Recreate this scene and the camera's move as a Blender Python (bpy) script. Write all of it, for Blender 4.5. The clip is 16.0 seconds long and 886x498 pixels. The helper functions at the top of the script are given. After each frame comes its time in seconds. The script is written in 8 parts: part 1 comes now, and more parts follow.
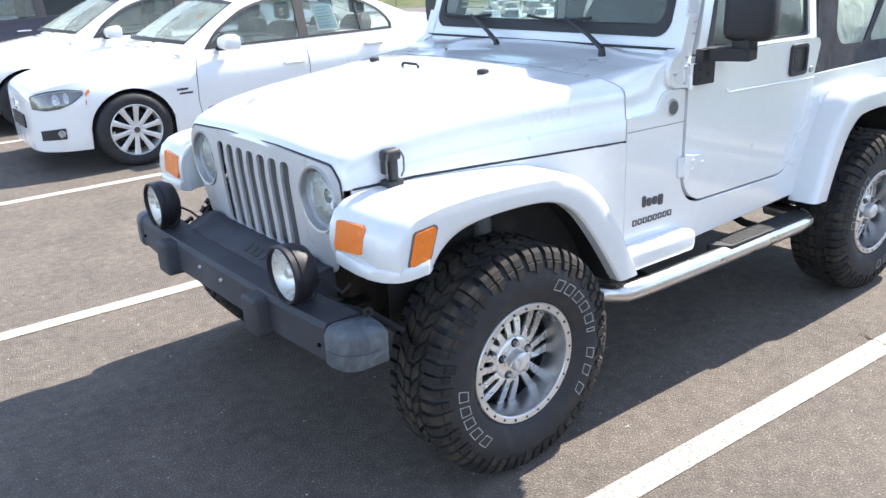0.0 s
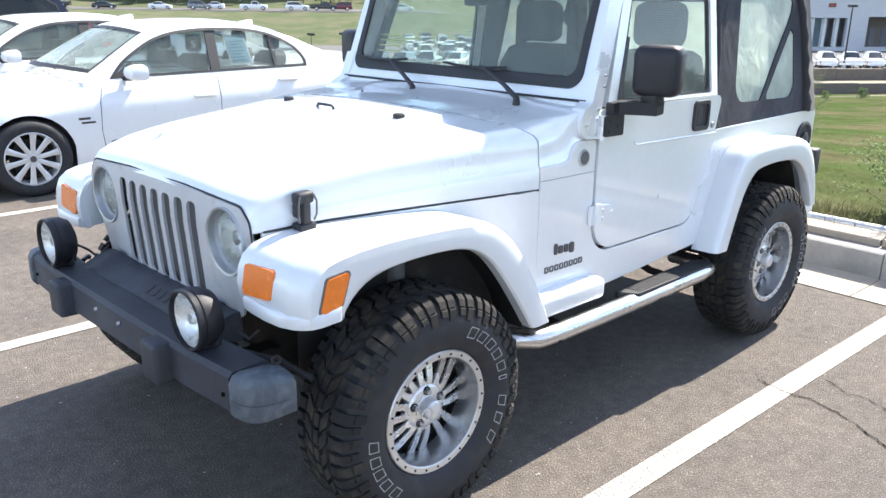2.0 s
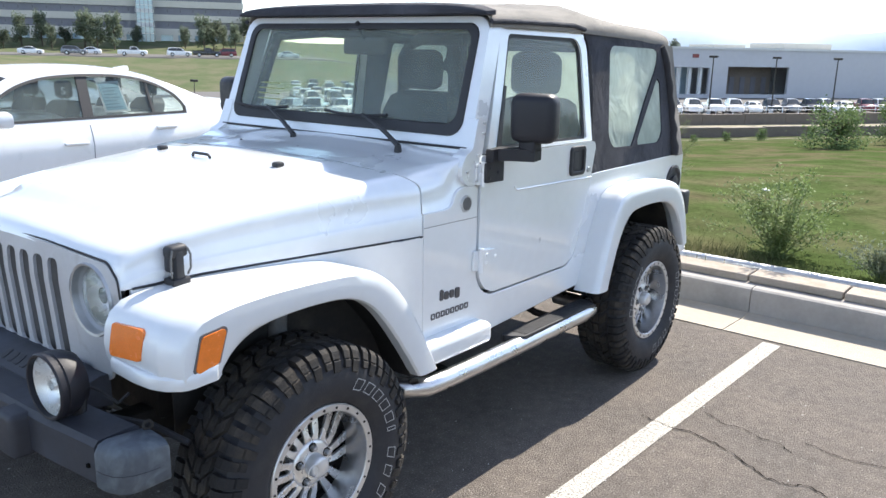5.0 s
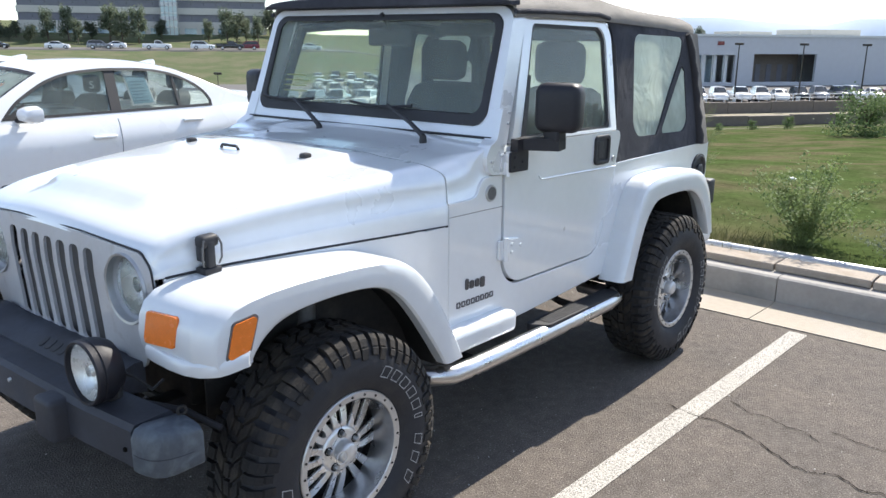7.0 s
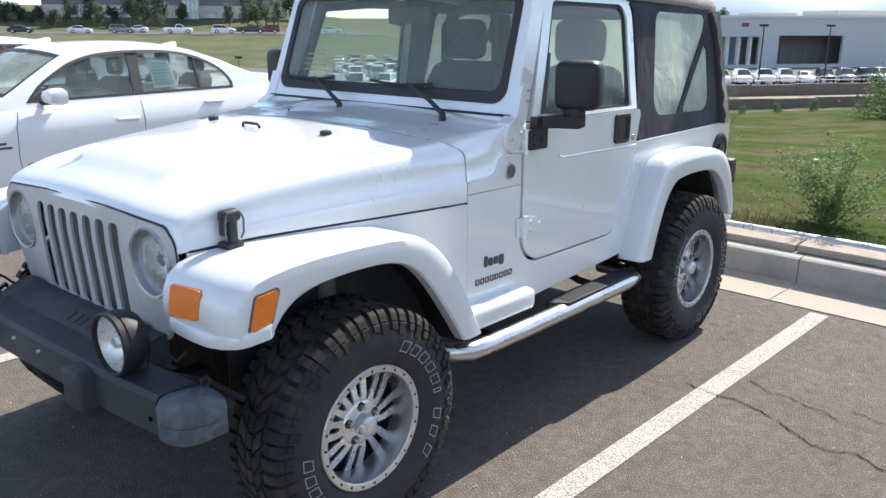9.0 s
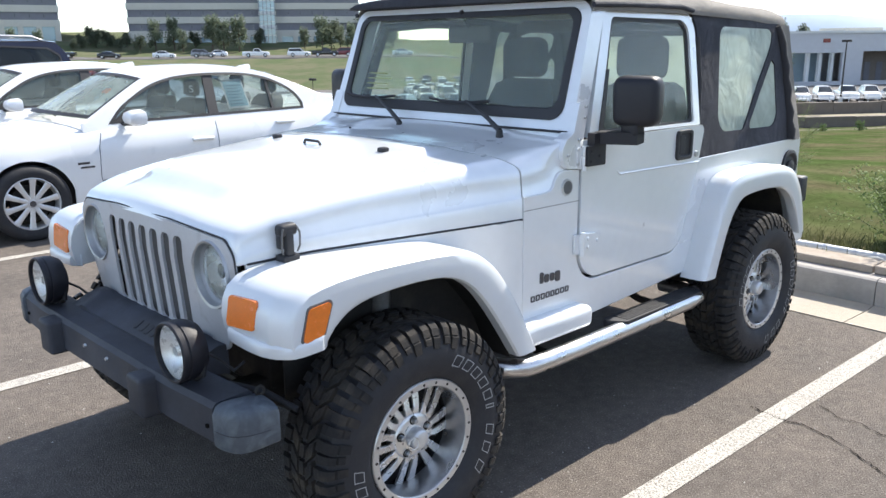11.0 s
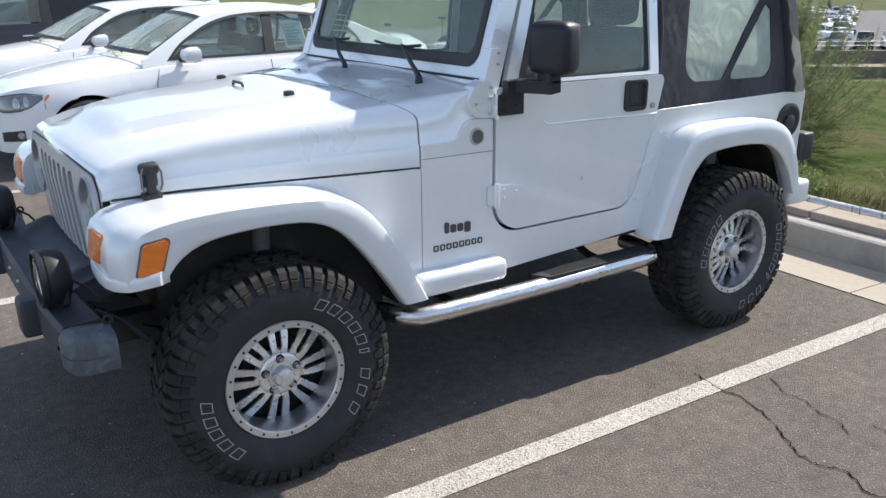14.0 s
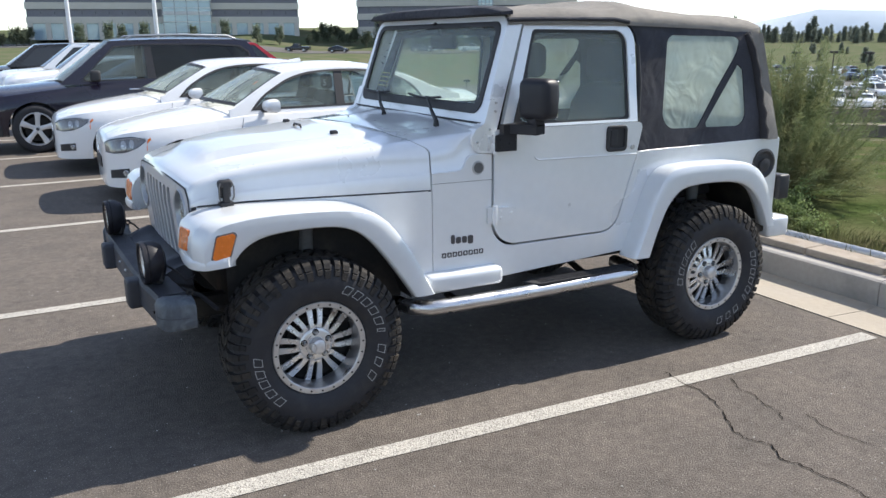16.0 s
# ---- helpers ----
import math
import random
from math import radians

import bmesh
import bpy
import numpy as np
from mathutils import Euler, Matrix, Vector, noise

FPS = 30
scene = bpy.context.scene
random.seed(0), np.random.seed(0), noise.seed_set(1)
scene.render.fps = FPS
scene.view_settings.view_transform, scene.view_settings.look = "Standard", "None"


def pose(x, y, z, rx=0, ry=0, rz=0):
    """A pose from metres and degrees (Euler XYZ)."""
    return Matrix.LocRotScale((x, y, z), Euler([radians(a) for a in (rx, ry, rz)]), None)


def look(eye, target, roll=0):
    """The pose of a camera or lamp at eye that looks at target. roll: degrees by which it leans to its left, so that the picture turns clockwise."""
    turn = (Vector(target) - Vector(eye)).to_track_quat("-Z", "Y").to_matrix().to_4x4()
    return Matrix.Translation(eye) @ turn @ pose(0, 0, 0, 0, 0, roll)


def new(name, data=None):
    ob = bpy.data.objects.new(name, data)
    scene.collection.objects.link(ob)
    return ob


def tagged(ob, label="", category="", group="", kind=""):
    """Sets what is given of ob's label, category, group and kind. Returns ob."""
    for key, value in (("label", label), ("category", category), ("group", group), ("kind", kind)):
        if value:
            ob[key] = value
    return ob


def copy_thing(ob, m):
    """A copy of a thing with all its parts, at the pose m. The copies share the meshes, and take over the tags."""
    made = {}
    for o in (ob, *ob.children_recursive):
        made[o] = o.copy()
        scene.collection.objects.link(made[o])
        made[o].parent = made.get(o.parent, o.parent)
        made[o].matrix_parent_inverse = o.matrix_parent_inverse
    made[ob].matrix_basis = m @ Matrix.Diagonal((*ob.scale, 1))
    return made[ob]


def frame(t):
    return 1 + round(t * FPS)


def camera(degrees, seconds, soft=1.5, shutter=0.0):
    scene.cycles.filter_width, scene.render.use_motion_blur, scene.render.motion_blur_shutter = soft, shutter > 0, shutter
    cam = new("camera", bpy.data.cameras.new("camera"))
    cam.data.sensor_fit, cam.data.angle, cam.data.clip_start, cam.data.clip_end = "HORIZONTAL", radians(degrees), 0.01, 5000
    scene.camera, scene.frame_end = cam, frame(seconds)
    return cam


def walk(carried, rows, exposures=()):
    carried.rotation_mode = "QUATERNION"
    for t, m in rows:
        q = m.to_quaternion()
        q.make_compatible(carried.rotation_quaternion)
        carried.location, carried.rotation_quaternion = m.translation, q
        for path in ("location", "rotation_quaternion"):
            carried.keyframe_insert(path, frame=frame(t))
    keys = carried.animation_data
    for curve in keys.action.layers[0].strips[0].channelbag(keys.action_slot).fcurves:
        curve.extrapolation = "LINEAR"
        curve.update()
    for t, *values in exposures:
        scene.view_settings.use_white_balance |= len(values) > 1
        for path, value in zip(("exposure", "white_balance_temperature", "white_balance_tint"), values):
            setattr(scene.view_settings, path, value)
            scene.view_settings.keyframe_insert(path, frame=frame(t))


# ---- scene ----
cam = camera(58.6, 16.0)
PATH = [
    (0, (-1.585, -2.638, 1.675), (-0.479, -1.121, 0.986), -2.6),
    (0.5, (-1.574, -2.665, 1.679), (-0.37, -1.186, 1.079), -1.7),
    (1, (-1.58, -2.624, 1.687), (-0.375, -1.137, 1.107), -1.1),
    (1.5, (-1.561, -2.597, 1.685), (-0.277, -1.194, 1.068), -0.2),
    (2, (-1.564, -2.601, 1.688), (-0.265, -1.205, 1.086), 0.6),
    (2.5, (-1.567, -2.628, 1.686), (-0.235, -1.265, 1.08), 1.0),
    (3, (-1.571, -2.634, 1.692), (-0.232, -1.26, 1.127), 1.2),
    (3.5, (-1.552, -2.628, 1.712), (-0.125, -1.312, 1.234), 1.3),
    (3.7, (-1.545, -2.622, 1.712), (-0.081, -1.346, 1.234), 2.2),
    (5.8, (-1.518, -2.598, 1.683), (-0.003, -1.388, 1.193), 0.8),
    (6, (-1.528, -2.599, 1.69), (-0.05, -1.34, 1.211), 0.4),
    (6.5, (-1.542, -2.61, 1.706), (-0.048, -1.365, 1.238), 1.2),
    (7, (-1.549, -2.61, 1.693), (-0.083, -1.349, 1.18), 0.5),
    (7.5, (-1.568, -2.639, 1.679), (-0.132, -1.345, 1.165), 0.5),
    (8, (-1.563, -2.635, 1.676), (-0.108, -1.375, 1.132), 0.4),
    (8.2, (-1.567, -2.631, 1.668), (-0.142, -1.339, 1.121), 0.2),
    (10.3, (-1.546, -2.627, 1.682), (-0.119, -1.348, 1.109), 0.5),
    (10.5, (-1.54, -2.633, 1.681), (-0.121, -1.353, 1.092), 0.5),
    (11, (-1.541, -2.677, 1.662), (-0.23, -1.253, 1.158), -0.6),
    (11.5, (-1.511, -2.774, 1.617), (-0.271, -1.329, 1.005), 0.4),
    (12, (-1.36, -2.794, 1.583), (-0.203, -1.296, 0.938), 0.1),
    (12.5, (-1.116, -2.804, 1.602), (0.064, -1.347, 0.906), 2.0),
    (13, (-0.963, -2.881, 1.624), (0.228, -1.447, 0.898), 0.1),
    (13.5, (-0.852, -3.062, 1.651), (0.268, -1.53, 1.02), 1.1),
    (14, (-0.86, -3.203, 1.673), (0.172, -1.614, 1.032), -0.5),
    (14.5, (-0.931, -3.388, 1.688), (0.065, -1.8, 0.99), -1.8),
    (15, (-0.938, -3.637, 1.706), (-0.025, -1.952, 1.132), -1.1),
    (15.5, (-0.948, -3.886, 1.716), (-0.118, -2.142, 1.198), -1.3),
    (16, (-1.015, -4.057, 1.71), (-0.127, -2.339, 1.199), -0.5),
]
EXPOSURES = [(0.0, 1.83, 6720, 10), (1.0, 1.91, 6720, 10), (1.5, 1.87, 6720, 10), (2.5, 1.80, 6720, 10), (3.5, 1.83, 6720, 10), (6.0, 1.25, 6720, 10), (8.0, 1.21, 6720, 10), (10.5, 1.19, 6720, 10), (11.5, 1.45, 6720, 10), (12.5, 1.26, 6720, 10), (13.0, 1.03, 6720, 10), (13.5, 1.00, 6720, 10), (14.0, 0.98, 6720, 10), (14.5, 0.93, 6720, 10), (15.5, 0.99, 6720, 10), (16.0, 0.96, 6720, 10)]
walk(cam, [(t, look(eye, target, roll)) for t, eye, target, roll in PATH], EXPOSURES)

# ---- world and light ----
SUN_AZ, SUN_EL = 2.5, 46.0      # degrees from +x towards +y, degrees up
world = bpy.data.worlds.new("world")
scene.world = world
world.use_nodes = True
wn = world.node_tree.nodes
sky = wn.new("ShaderNodeTexSky")
sky.sky_type, sky.sun_disc = 'NISHITA', False
sky.sun_elevation, sky.sun_rotation = radians(SUN_EL), radians(90 - SUN_AZ)
sky.altitude, sky.air_density, sky.dust_density, sky.ozone_density = 1700, 0.9, 0.6, 1.0
wn["Background"].inputs[1].default_value = 0.130
wl = world.node_tree.links
# broken white cloud over the whole sky
wtc, wnz, wmr, wmx = wn.new("ShaderNodeTexCoord"), wn.new("ShaderNodeTexNoise"), wn.new("ShaderNodeMapRange"), wn.new("ShaderNodeMix")
wnz.inputs["Scale"].default_value, wnz.inputs["Detail"].default_value = 2.6, 7
wmr.inputs[1].default_value, wmr.inputs[2].default_value, wmr.inputs[3].default_value, wmr.inputs[4].default_value = 0.44, 0.70, 0.04, 0.50
wmx.data_type = 'RGBA'
wmx.inputs["B"].default_value = (4.8, 5.1, 5.6, 1)
wl.new(wtc.outputs["Generated"], wnz.inputs["Vector"]); wl.new(wnz.outputs[0], wmr.inputs[0])
wl.new(wmr.outputs[0], wmx.inputs["Factor"]); wl.new(sky.outputs[0], wmx.inputs["A"])
wl.new(wmx.outputs["Result"], wn["Background"].inputs[0])
sun = new("sun", bpy.data.lights.new("sun", 'SUN'))
sun.data.energy, sun.data.angle, sun.data.color = 3.75, radians(0.55), (1.0, 0.955, 0.88)
sun.matrix_basis = look((0, 0, 0), (-math.cos(radians(SUN_EL)) * math.cos(radians(SUN_AZ)), -math.cos(radians(SUN_EL)) * math.sin(radians(SUN_AZ)), -math.sin(radians(SUN_EL))))

# ---- materials ----
def material(name, colour, rough=0.5, metal=0.0, coat=0.0, vary=0.0, scale=8.0, bump=0.0, bump_scale=200.0, spec=0.5,
             stain=None, stain_scale=2.0, stain_at=(0.5, 0.7), per_object=0.0, trans=0.0, ior=1.45, alpha=1.0, coat_rough=0.05):
    """A surface with variation of its colour at two scales, an optional second colour in patches, and a fine relief."""
    m = bpy.data.materials.new(name)
    m.use_nodes = True
    n, l = m.node_tree.nodes, m.node_tree.links
    b = n["Principled BSDF"]
    b.inputs["Base Color"].default_value = (*colour, 1)
    b.inputs["Roughness"].default_value, b.inputs["Metallic"].default_value = rough, metal
    b.inputs["Coat Weight"].default_value, b.inputs["Coat Roughness"].default_value = coat, coat_rough
    b.inputs["Specular IOR Level"].default_value, b.inputs["IOR"].default_value = spec, ior
    b.inputs["Transmission Weight"].default_value, b.inputs["Alpha"].default_value = trans, alpha
    tex = n.new("ShaderNodeTexCoord")
    out = None
    if vary or stain or per_object:
        fine, broad = n.new("ShaderNodeTexNoise"), n.new("ShaderNodeTexNoise")
        for t, s in ((fine, scale * 7.3), (broad, scale)):
            t.inputs["Scale"].default_value, t.inputs["Detail"].default_value = s, 5
            l.new(tex.outputs["Object"], t.inputs["Vector"])
        mean = n.new("ShaderNodeMath"); mean.operation = 'ADD'
        l.new(fine.outputs[0], mean.inputs[0]); l.new(broad.outputs[0], mean.inputs[1])
        span = n.new("ShaderNodeMapRange")
        span.inputs[1].default_value, span.inputs[2].default_value = 0.6, 1.4
        span.inputs[3].default_value, span.inputs[4].default_value = 1 - vary, 1 + vary
        l.new(mean.outputs[0], span.inputs[0])
        gain = span.outputs[0]
        if per_object:
            info = n.new("ShaderNodeObjectInfo")
            r = n.new("ShaderNodeMapRange")
            r.inputs[3].default_value, r.inputs[4].default_value = 1 - per_object, 1 + per_object
            l.new(info.outputs["Random"], r.inputs[0])
            mul = n.new("ShaderNodeMath"); mul.operation = 'MULTIPLY'
            l.new(gain, mul.inputs[0]); l.new(r.outputs[0], mul.inputs[1])
            gain = mul.outputs[0]
        base = n.new("ShaderNodeMix"); base.data_type = 'RGBA'
        base.inputs["A"].default_value = (*colour, 1)
        base.inputs["B"].default_value = (*(stain or colour), 1)
        base.inputs["Factor"].default_value = 0
        if stain:
            patch = n.new("ShaderNodeTexNoise")
            patch.inputs["Scale"].default_value, patch.inputs["Detail"].default_value = stain_scale, 8
            l.new(tex.outputs["Object"], patch.inputs["Vector"])
            pr = n.new("ShaderNodeMapRange")
            pr.inputs[1].default_value, pr.inputs[2].default_value = stain_at
            l.new(patch.outputs[0], pr.inputs[0])
            l.new(pr.outputs[0], base.inputs["Factor"])
        shade = n.new("ShaderNodeVectorMath"); shade.operation = 'SCALE'
        l.new(base.outputs["Result"], shade.inputs[0]); l.new(gain, shade.inputs["Scale"])
        l.new(shade.outputs[0], b.inputs["Base Color"])
        rr = n.new("ShaderNodeMapRange")
        rr.inputs[1].default_value, rr.inputs[2].default_value = 0.3, 0.7
        rr.inputs[3].default_value, rr.inputs[4].default_value = max(0.02, rough - 0.08), min(1, rough + 0.08)
        l.new(broad.outputs[0], rr.inputs[0]); l.new(rr.outputs[0], b.inputs["Roughness"])
    if bump:
        g = n.new("ShaderNodeTexNoise")
        g.inputs["Scale"].default_value, g.inputs["Detail"].default_value = bump_scale, 6
        l.new(tex.outputs["Object"], g.inputs["Vector"])
        bm_ = n.new("ShaderNodeBump")
        bm_.inputs["Strength"].default_value, bm_.inputs["Distance"].default_value = bump, 0.01
        l.new(g.outputs[0], bm_.inputs["Height"]); l.new(bm_.outputs[0], b.inputs["Normal"])
    return m


SILVER = material("silver_metallic_paint", (0.785, 0.803, 0.815), 0.33, 0.22, 1.0, 0.03, 3, coat_rough=0.05)
FLARE = material("silver_flare_paint", (0.700, 0.722, 0.740), 0.38, 0.15, 0.7, 0.03, 3, coat_rough=0.10)
GRILLE = material("silver_grille_paint", (0.52, 0.53, 0.55), 0.42, 0.2, 0.3, 0.05, 9, 0, 500, stain=(0.36, 0.35, 0.34), stain_scale=14, stain_at=(0.6, 0.85))
WHITE = material("white_car_paint", (0.80, 0.81, 0.82), 0.30, 0.0, 0.8, 0.02, 2)
NAVY = material("dark_navy_car_paint", (0.010, 0.008, 0.020), 0.22, 0.1, 0.8, 0.05, 2)
BLACKPAINT = material("black_car_paint", (0.012, 0.012, 0.014), 0.25, 0.2, 0.9, 0.05, 2)
REDPAINT = material("red_car_paint", (0.42, 0.02, 0.03), 0.28, 0.2, 0.8, 0.05, 2)
MAROON = material("maroon_car_paint", (0.16, 0.02, 0.03), 0.3, 0.3, 0.7, 0.05, 2)
GREYPAINT = material("grey_car_paint", (0.20, 0.21, 0.23), 0.3, 0.5, 0.7, 0.05, 2)
GREENPAINT = material("green_car_paint", (0.02, 0.05, 0.04), 0.3, 0.3, 0.7, 0.05, 2)
TANPAINT = material("tan_car_paint", (0.42, 0.36, 0.27), 0.3, 0.4, 0.7, 0.05, 2)
BLACK = material("black_plastic", (0.027, 0.027, 0.030), 0.55, 0, 0, 0.15, 14, 0.08, 350)
MIRRORBLACK = material("black_mirror_plastic", (0.013, 0.013, 0.018), 0.5, 0, 0, 0.15, 14, 0.08, 350)
BUMPER = material("faded_bumper_plastic", (0.034, 0.036, 0.045), 0.60, 0, 0, 0.18, 6, 0.10, 260, stain=(0.056, 0.063, 0.082), stain_scale=5, stain_at=(0.45, 0.75))
CAPPLASTIC = material("sun_bleached_plastic", (0.070, 0.082, 0.098), 0.52, 0, 0, 0.20, 8, 0.10, 260, stain=(0.122, 0.142, 0.158), stain_scale=9, stain_at=(0.44, 0.70))
for nd in CAPPLASTIC.node_tree.nodes:
    if nd.bl_idname == "ShaderNodeTexNoise" and abs(nd.inputs["Scale"].default_value - 9) < 0.01:
        nd.inputs["Distortion"].default_value = 2.2
CHASSIS = material("dirty_chassis_steel", (0.018, 0.017, 0.016), 0.75, 0.1, 0, 0.3, 9, 0.1, 90, stain=(0.05, 0.042, 0.034), stain_scale=6)
RUBBER = material("tyre_rubber", (0.022, 0.022, 0.026), 0.66, 0, 0, 0.15, 12, 0.12, 180, stain=(0.034, 0.033, 0.034), stain_scale=16, stain_at=(0.5, 0.75))
TREAD = material("tread_rubber_with_dust", (0.015, 0.014, 0.014), 0.85, 0, 0, 0.3, 16, 0.25, 150, stain=(0.052, 0.042, 0.032), stain_scale=12, stain_at=(0.46, 0.72))
LETTER = material("white_tyre_lettering", (0.36, 0.36, 0.355), 0.7, 0, 0, 0.15, 30)
ALLOY = material("machined_alloy", (0.60, 0.59, 0.575), 0.34, 0.65, 0.2, 0.06, 20)
SPOKE = material("bright_brushed_alloy", (0.76, 0.755, 0.74), 0.30, 0.70, 0.2, 0.06, 20)
ALLOYDULL = material("cast_alloy", (0.66, 0.66, 0.66), 0.36, 0.55, 0.3, 0.06, 12)
CHROME = material("polished_steel", (0.80, 0.80, 0.80), 0.14, 1.0, 0, 0.04, 10)
BARREL = material("satin_rim_barrel", (0.42, 0.425, 0.44), 0.32, 0.85, 0.1, 0.12, 9)
SHOCK = material("dull_grey_enamel", (0.13, 0.13, 0.13), 0.6, 0.2, 0, 0.2, 12)
STEPSTEEL = material("brushed_step_steel", (0.62, 0.62, 0.63), 0.30, 1.0, 0, 0.06, 12, 0.03, 60)
STEEL = material("galvanised_steel", (0.48, 0.49, 0.50), 0.42, 0.85, 0, 0.10, 9, 0.05, 120)
DARKSTEEL = material("dark_steel_and_gap_shade", (0.016, 0.015, 0.015), 0.6, 0.2, 0, 0.2, 12)
AMBER = material("amber_lens", (0.85, 0.20, 0.02), 0.22, 0, 0.6, 0.10, 40, 0.25, 260)
REDLENS = material("red_lens", (0.30, 0.01, 0.012), 0.15, 0, 0.7, 0.05, 20)
FABRIC = material("faded_charcoal_soft_top", (0.032, 0.034, 0.044), 0.85, 0, 0, 0.15, 5, 0.35, 420, stain=(0.066, 0.067, 0.080), stain_scale=2.4, stain_at=(0.46, 0.70))
ROOFCLOTH = material("sun_faded_roof_cloth", (0.235, 0.218, 0.195), 0.9, 0, 0, 0.10, 4, 0.35, 420, stain=(0.19, 0.177, 0.16), stain_scale=3)
SEAT = material("charcoal_seat_cloth", (0.028, 0.028, 0.032), 0.95, 0, 0, 0.2, 18, 0.3, 300)
TANSEAT = material("grey_leather", (0.075, 0.075, 0.08), 0.6, 0, 0, 0.1, 8)
REFLECTOR = material("lamp_reflector", (0.88, 0.88, 0.88), 0.28, 0.45, 0, 0.05, 25)
YELLOW = material("yellow_window_marker", (0.42, 0.40, 0.16), 0.7, 0, 0, 0.15, 30)
PAPERBLUE = material("pale_blue_paper", (0.30, 0.48, 0.58), 0.8, 0, 0, 0.05, 10)
PAPER = material("white_paper", (0.72, 0.74, 0.75), 0.8, 0, 0, 0.04, 10)
LINEINK = material("blue_print", (0.15, 0.27, 0.36), 0.8)
INK = material("dark_ink", (0.05, 0.07, 0.10), 0.8)
ORANGE = material("orange_paper", (0.75, 0.22, 0.08), 0.8)
BADGE = material("grey_badge_metal", (0.10, 0.10, 0.11), 0.35, 0.6, 0.3, 0.1, 60)


def glass(name, tint=(1, 1, 1), rough=0.0, haze=0.0):
    """Clear sheet: mostly a straight view through, with a mirror-like sheen that grows towards grazing angles."""
    m = bpy.data.materials.new(name)
    m.use_nodes = True
    n, l = m.node_tree.nodes, m.node_tree.links
    n.remove(n["Principled BSDF"])
    tr, gl, mix, fr = n.new("ShaderNodeBsdfTransparent"), n.new("ShaderNodeBsdfGlossy"), n.new("ShaderNodeMixShader"), n.new("ShaderNodeFresnel")
    tr.inputs[0].default_value = (*tint, 1)
    gl.inputs["Roughness"].default_value = rough
    fr.inputs[0].default_value = 1.52
    l.new(fr.outputs[0], mix.inputs[0]); l.new(tr.outputs[0], mix.inputs[1]); l.new(gl.outputs[0], mix.inputs[2])
    last = mix
    # haze: pale green veil, surface film and some sky reflection as diffuse colour
    if haze:
        df, mx, tx, noise_ = n.new("ShaderNodeBsdfTranslucent"), n.new("ShaderNodeMixShader"), n.new("ShaderNodeTexCoord"), n.new("ShaderNodeTexNoise")
        df.inputs[0].default_value = (0.74, 0.85, 0.74, 1)
        dd, dm = n.new("ShaderNodeBsdfDiffuse"), n.new("ShaderNodeMixShader")
        dd.inputs[0].default_value = (0.74, 0.85, 0.74, 1)
        dm.inputs[0].default_value = 0.72
        l.new(df.outputs[0], dm.inputs[1]); l.new(dd.outputs[0], dm.inputs[2])
        noise_.inputs["Scale"].default_value = 6
        l.new(tx.outputs["Object"], noise_.inputs["Vector"])
        rng = n.new("ShaderNodeMapRange")
        rng.inputs[1].default_value, rng.inputs[2].default_value = 0.35, 0.7
        rng.inputs[3].default_value, rng.inputs[4].default_value = haze * 0.82, haze * 1.18
        l.new(noise_.outputs[0], rng.inputs[0]); l.new(rng.outputs[0], mx.inputs[0])
        l.new(mix.outputs[0], mx.inputs[1]); l.new(dm.outputs[0], mx.inputs[2])
        last = mx
    l.new(last.outputs[0], n["Material Output"].inputs[0])
    return m


WINDSHIELD = glass("green_tinted_glass", (0.90, 0.97, 0.88), 0.0, 0.17)
CARSCREEN = glass("veiled_car_windshield", (0.74, 0.82, 0.80), 0.0, 0.26)
SIDEGLASS = glass("tinted_side_glass", (0.84, 0.92, 0.86), 0.0, 0.17)
CARGLASS = glass("grey_tinted_car_glass", (0.40, 0.47, 0.49), 0.0, 0.11)
VINYL = glass("hazy_clear_vinyl", (0.88, 0.88, 0.85), 0.12, 0.62)
PRIVACY = glass("dark_privacy_glass", (0.10, 0.11, 0.12), 0.0, 0.02)
HEADLENS = glass("ribbed_headlamp_lens", (0.95, 0.96, 0.97), 0.04, 0.10)


def wrinkle(m, scale, strength, distance, sockets):
    """Broad soft folds added to a sheet's relief."""
    n, l = m.node_tree.nodes, m.node_tree.links
    tx, nz, bp = n.new("ShaderNodeTexCoord"), n.new("ShaderNodeTexNoise"), n.new("ShaderNodeBump")
    nz.inputs["Scale"].default_value, nz.inputs["Detail"].default_value, nz.inputs["Distortion"].default_value = scale, 2, 0.8
    bp.inputs["Strength"].default_value, bp.inputs["Distance"].default_value = strength, distance
    l.new(tx.outputs["Object"], nz.inputs["Vector"]); l.new(nz.outputs[0], bp.inputs["Height"])
    for s in sockets:
        if s.is_linked:
            l.new(s.links[0].from_socket, bp.inputs["Normal"])
        l.new(bp.outputs[0], s)


wrinkle(FABRIC, 5.0, 0.6, 0.05, [FABRIC.node_tree.nodes["Principled BSDF"].inputs["Normal"]])
wrinkle(ROOFCLOTH, 4.0, 0.45, 0.05, [ROOFCLOTH.node_tree.nodes["Principled BSDF"].inputs["Normal"]])
wrinkle(VINYL, 7.0, 0.7, 0.05, [nd.inputs["Normal"] for nd in VINYL.node_tree.nodes if nd.bl_idname in ("ShaderNodeBsdfGlossy", "ShaderNodeBsdfDiffuse", "ShaderNodeBsdfTranslucent")])
LENS = glass("clear_lens", (0.92, 0.94, 0.95), 0.02)

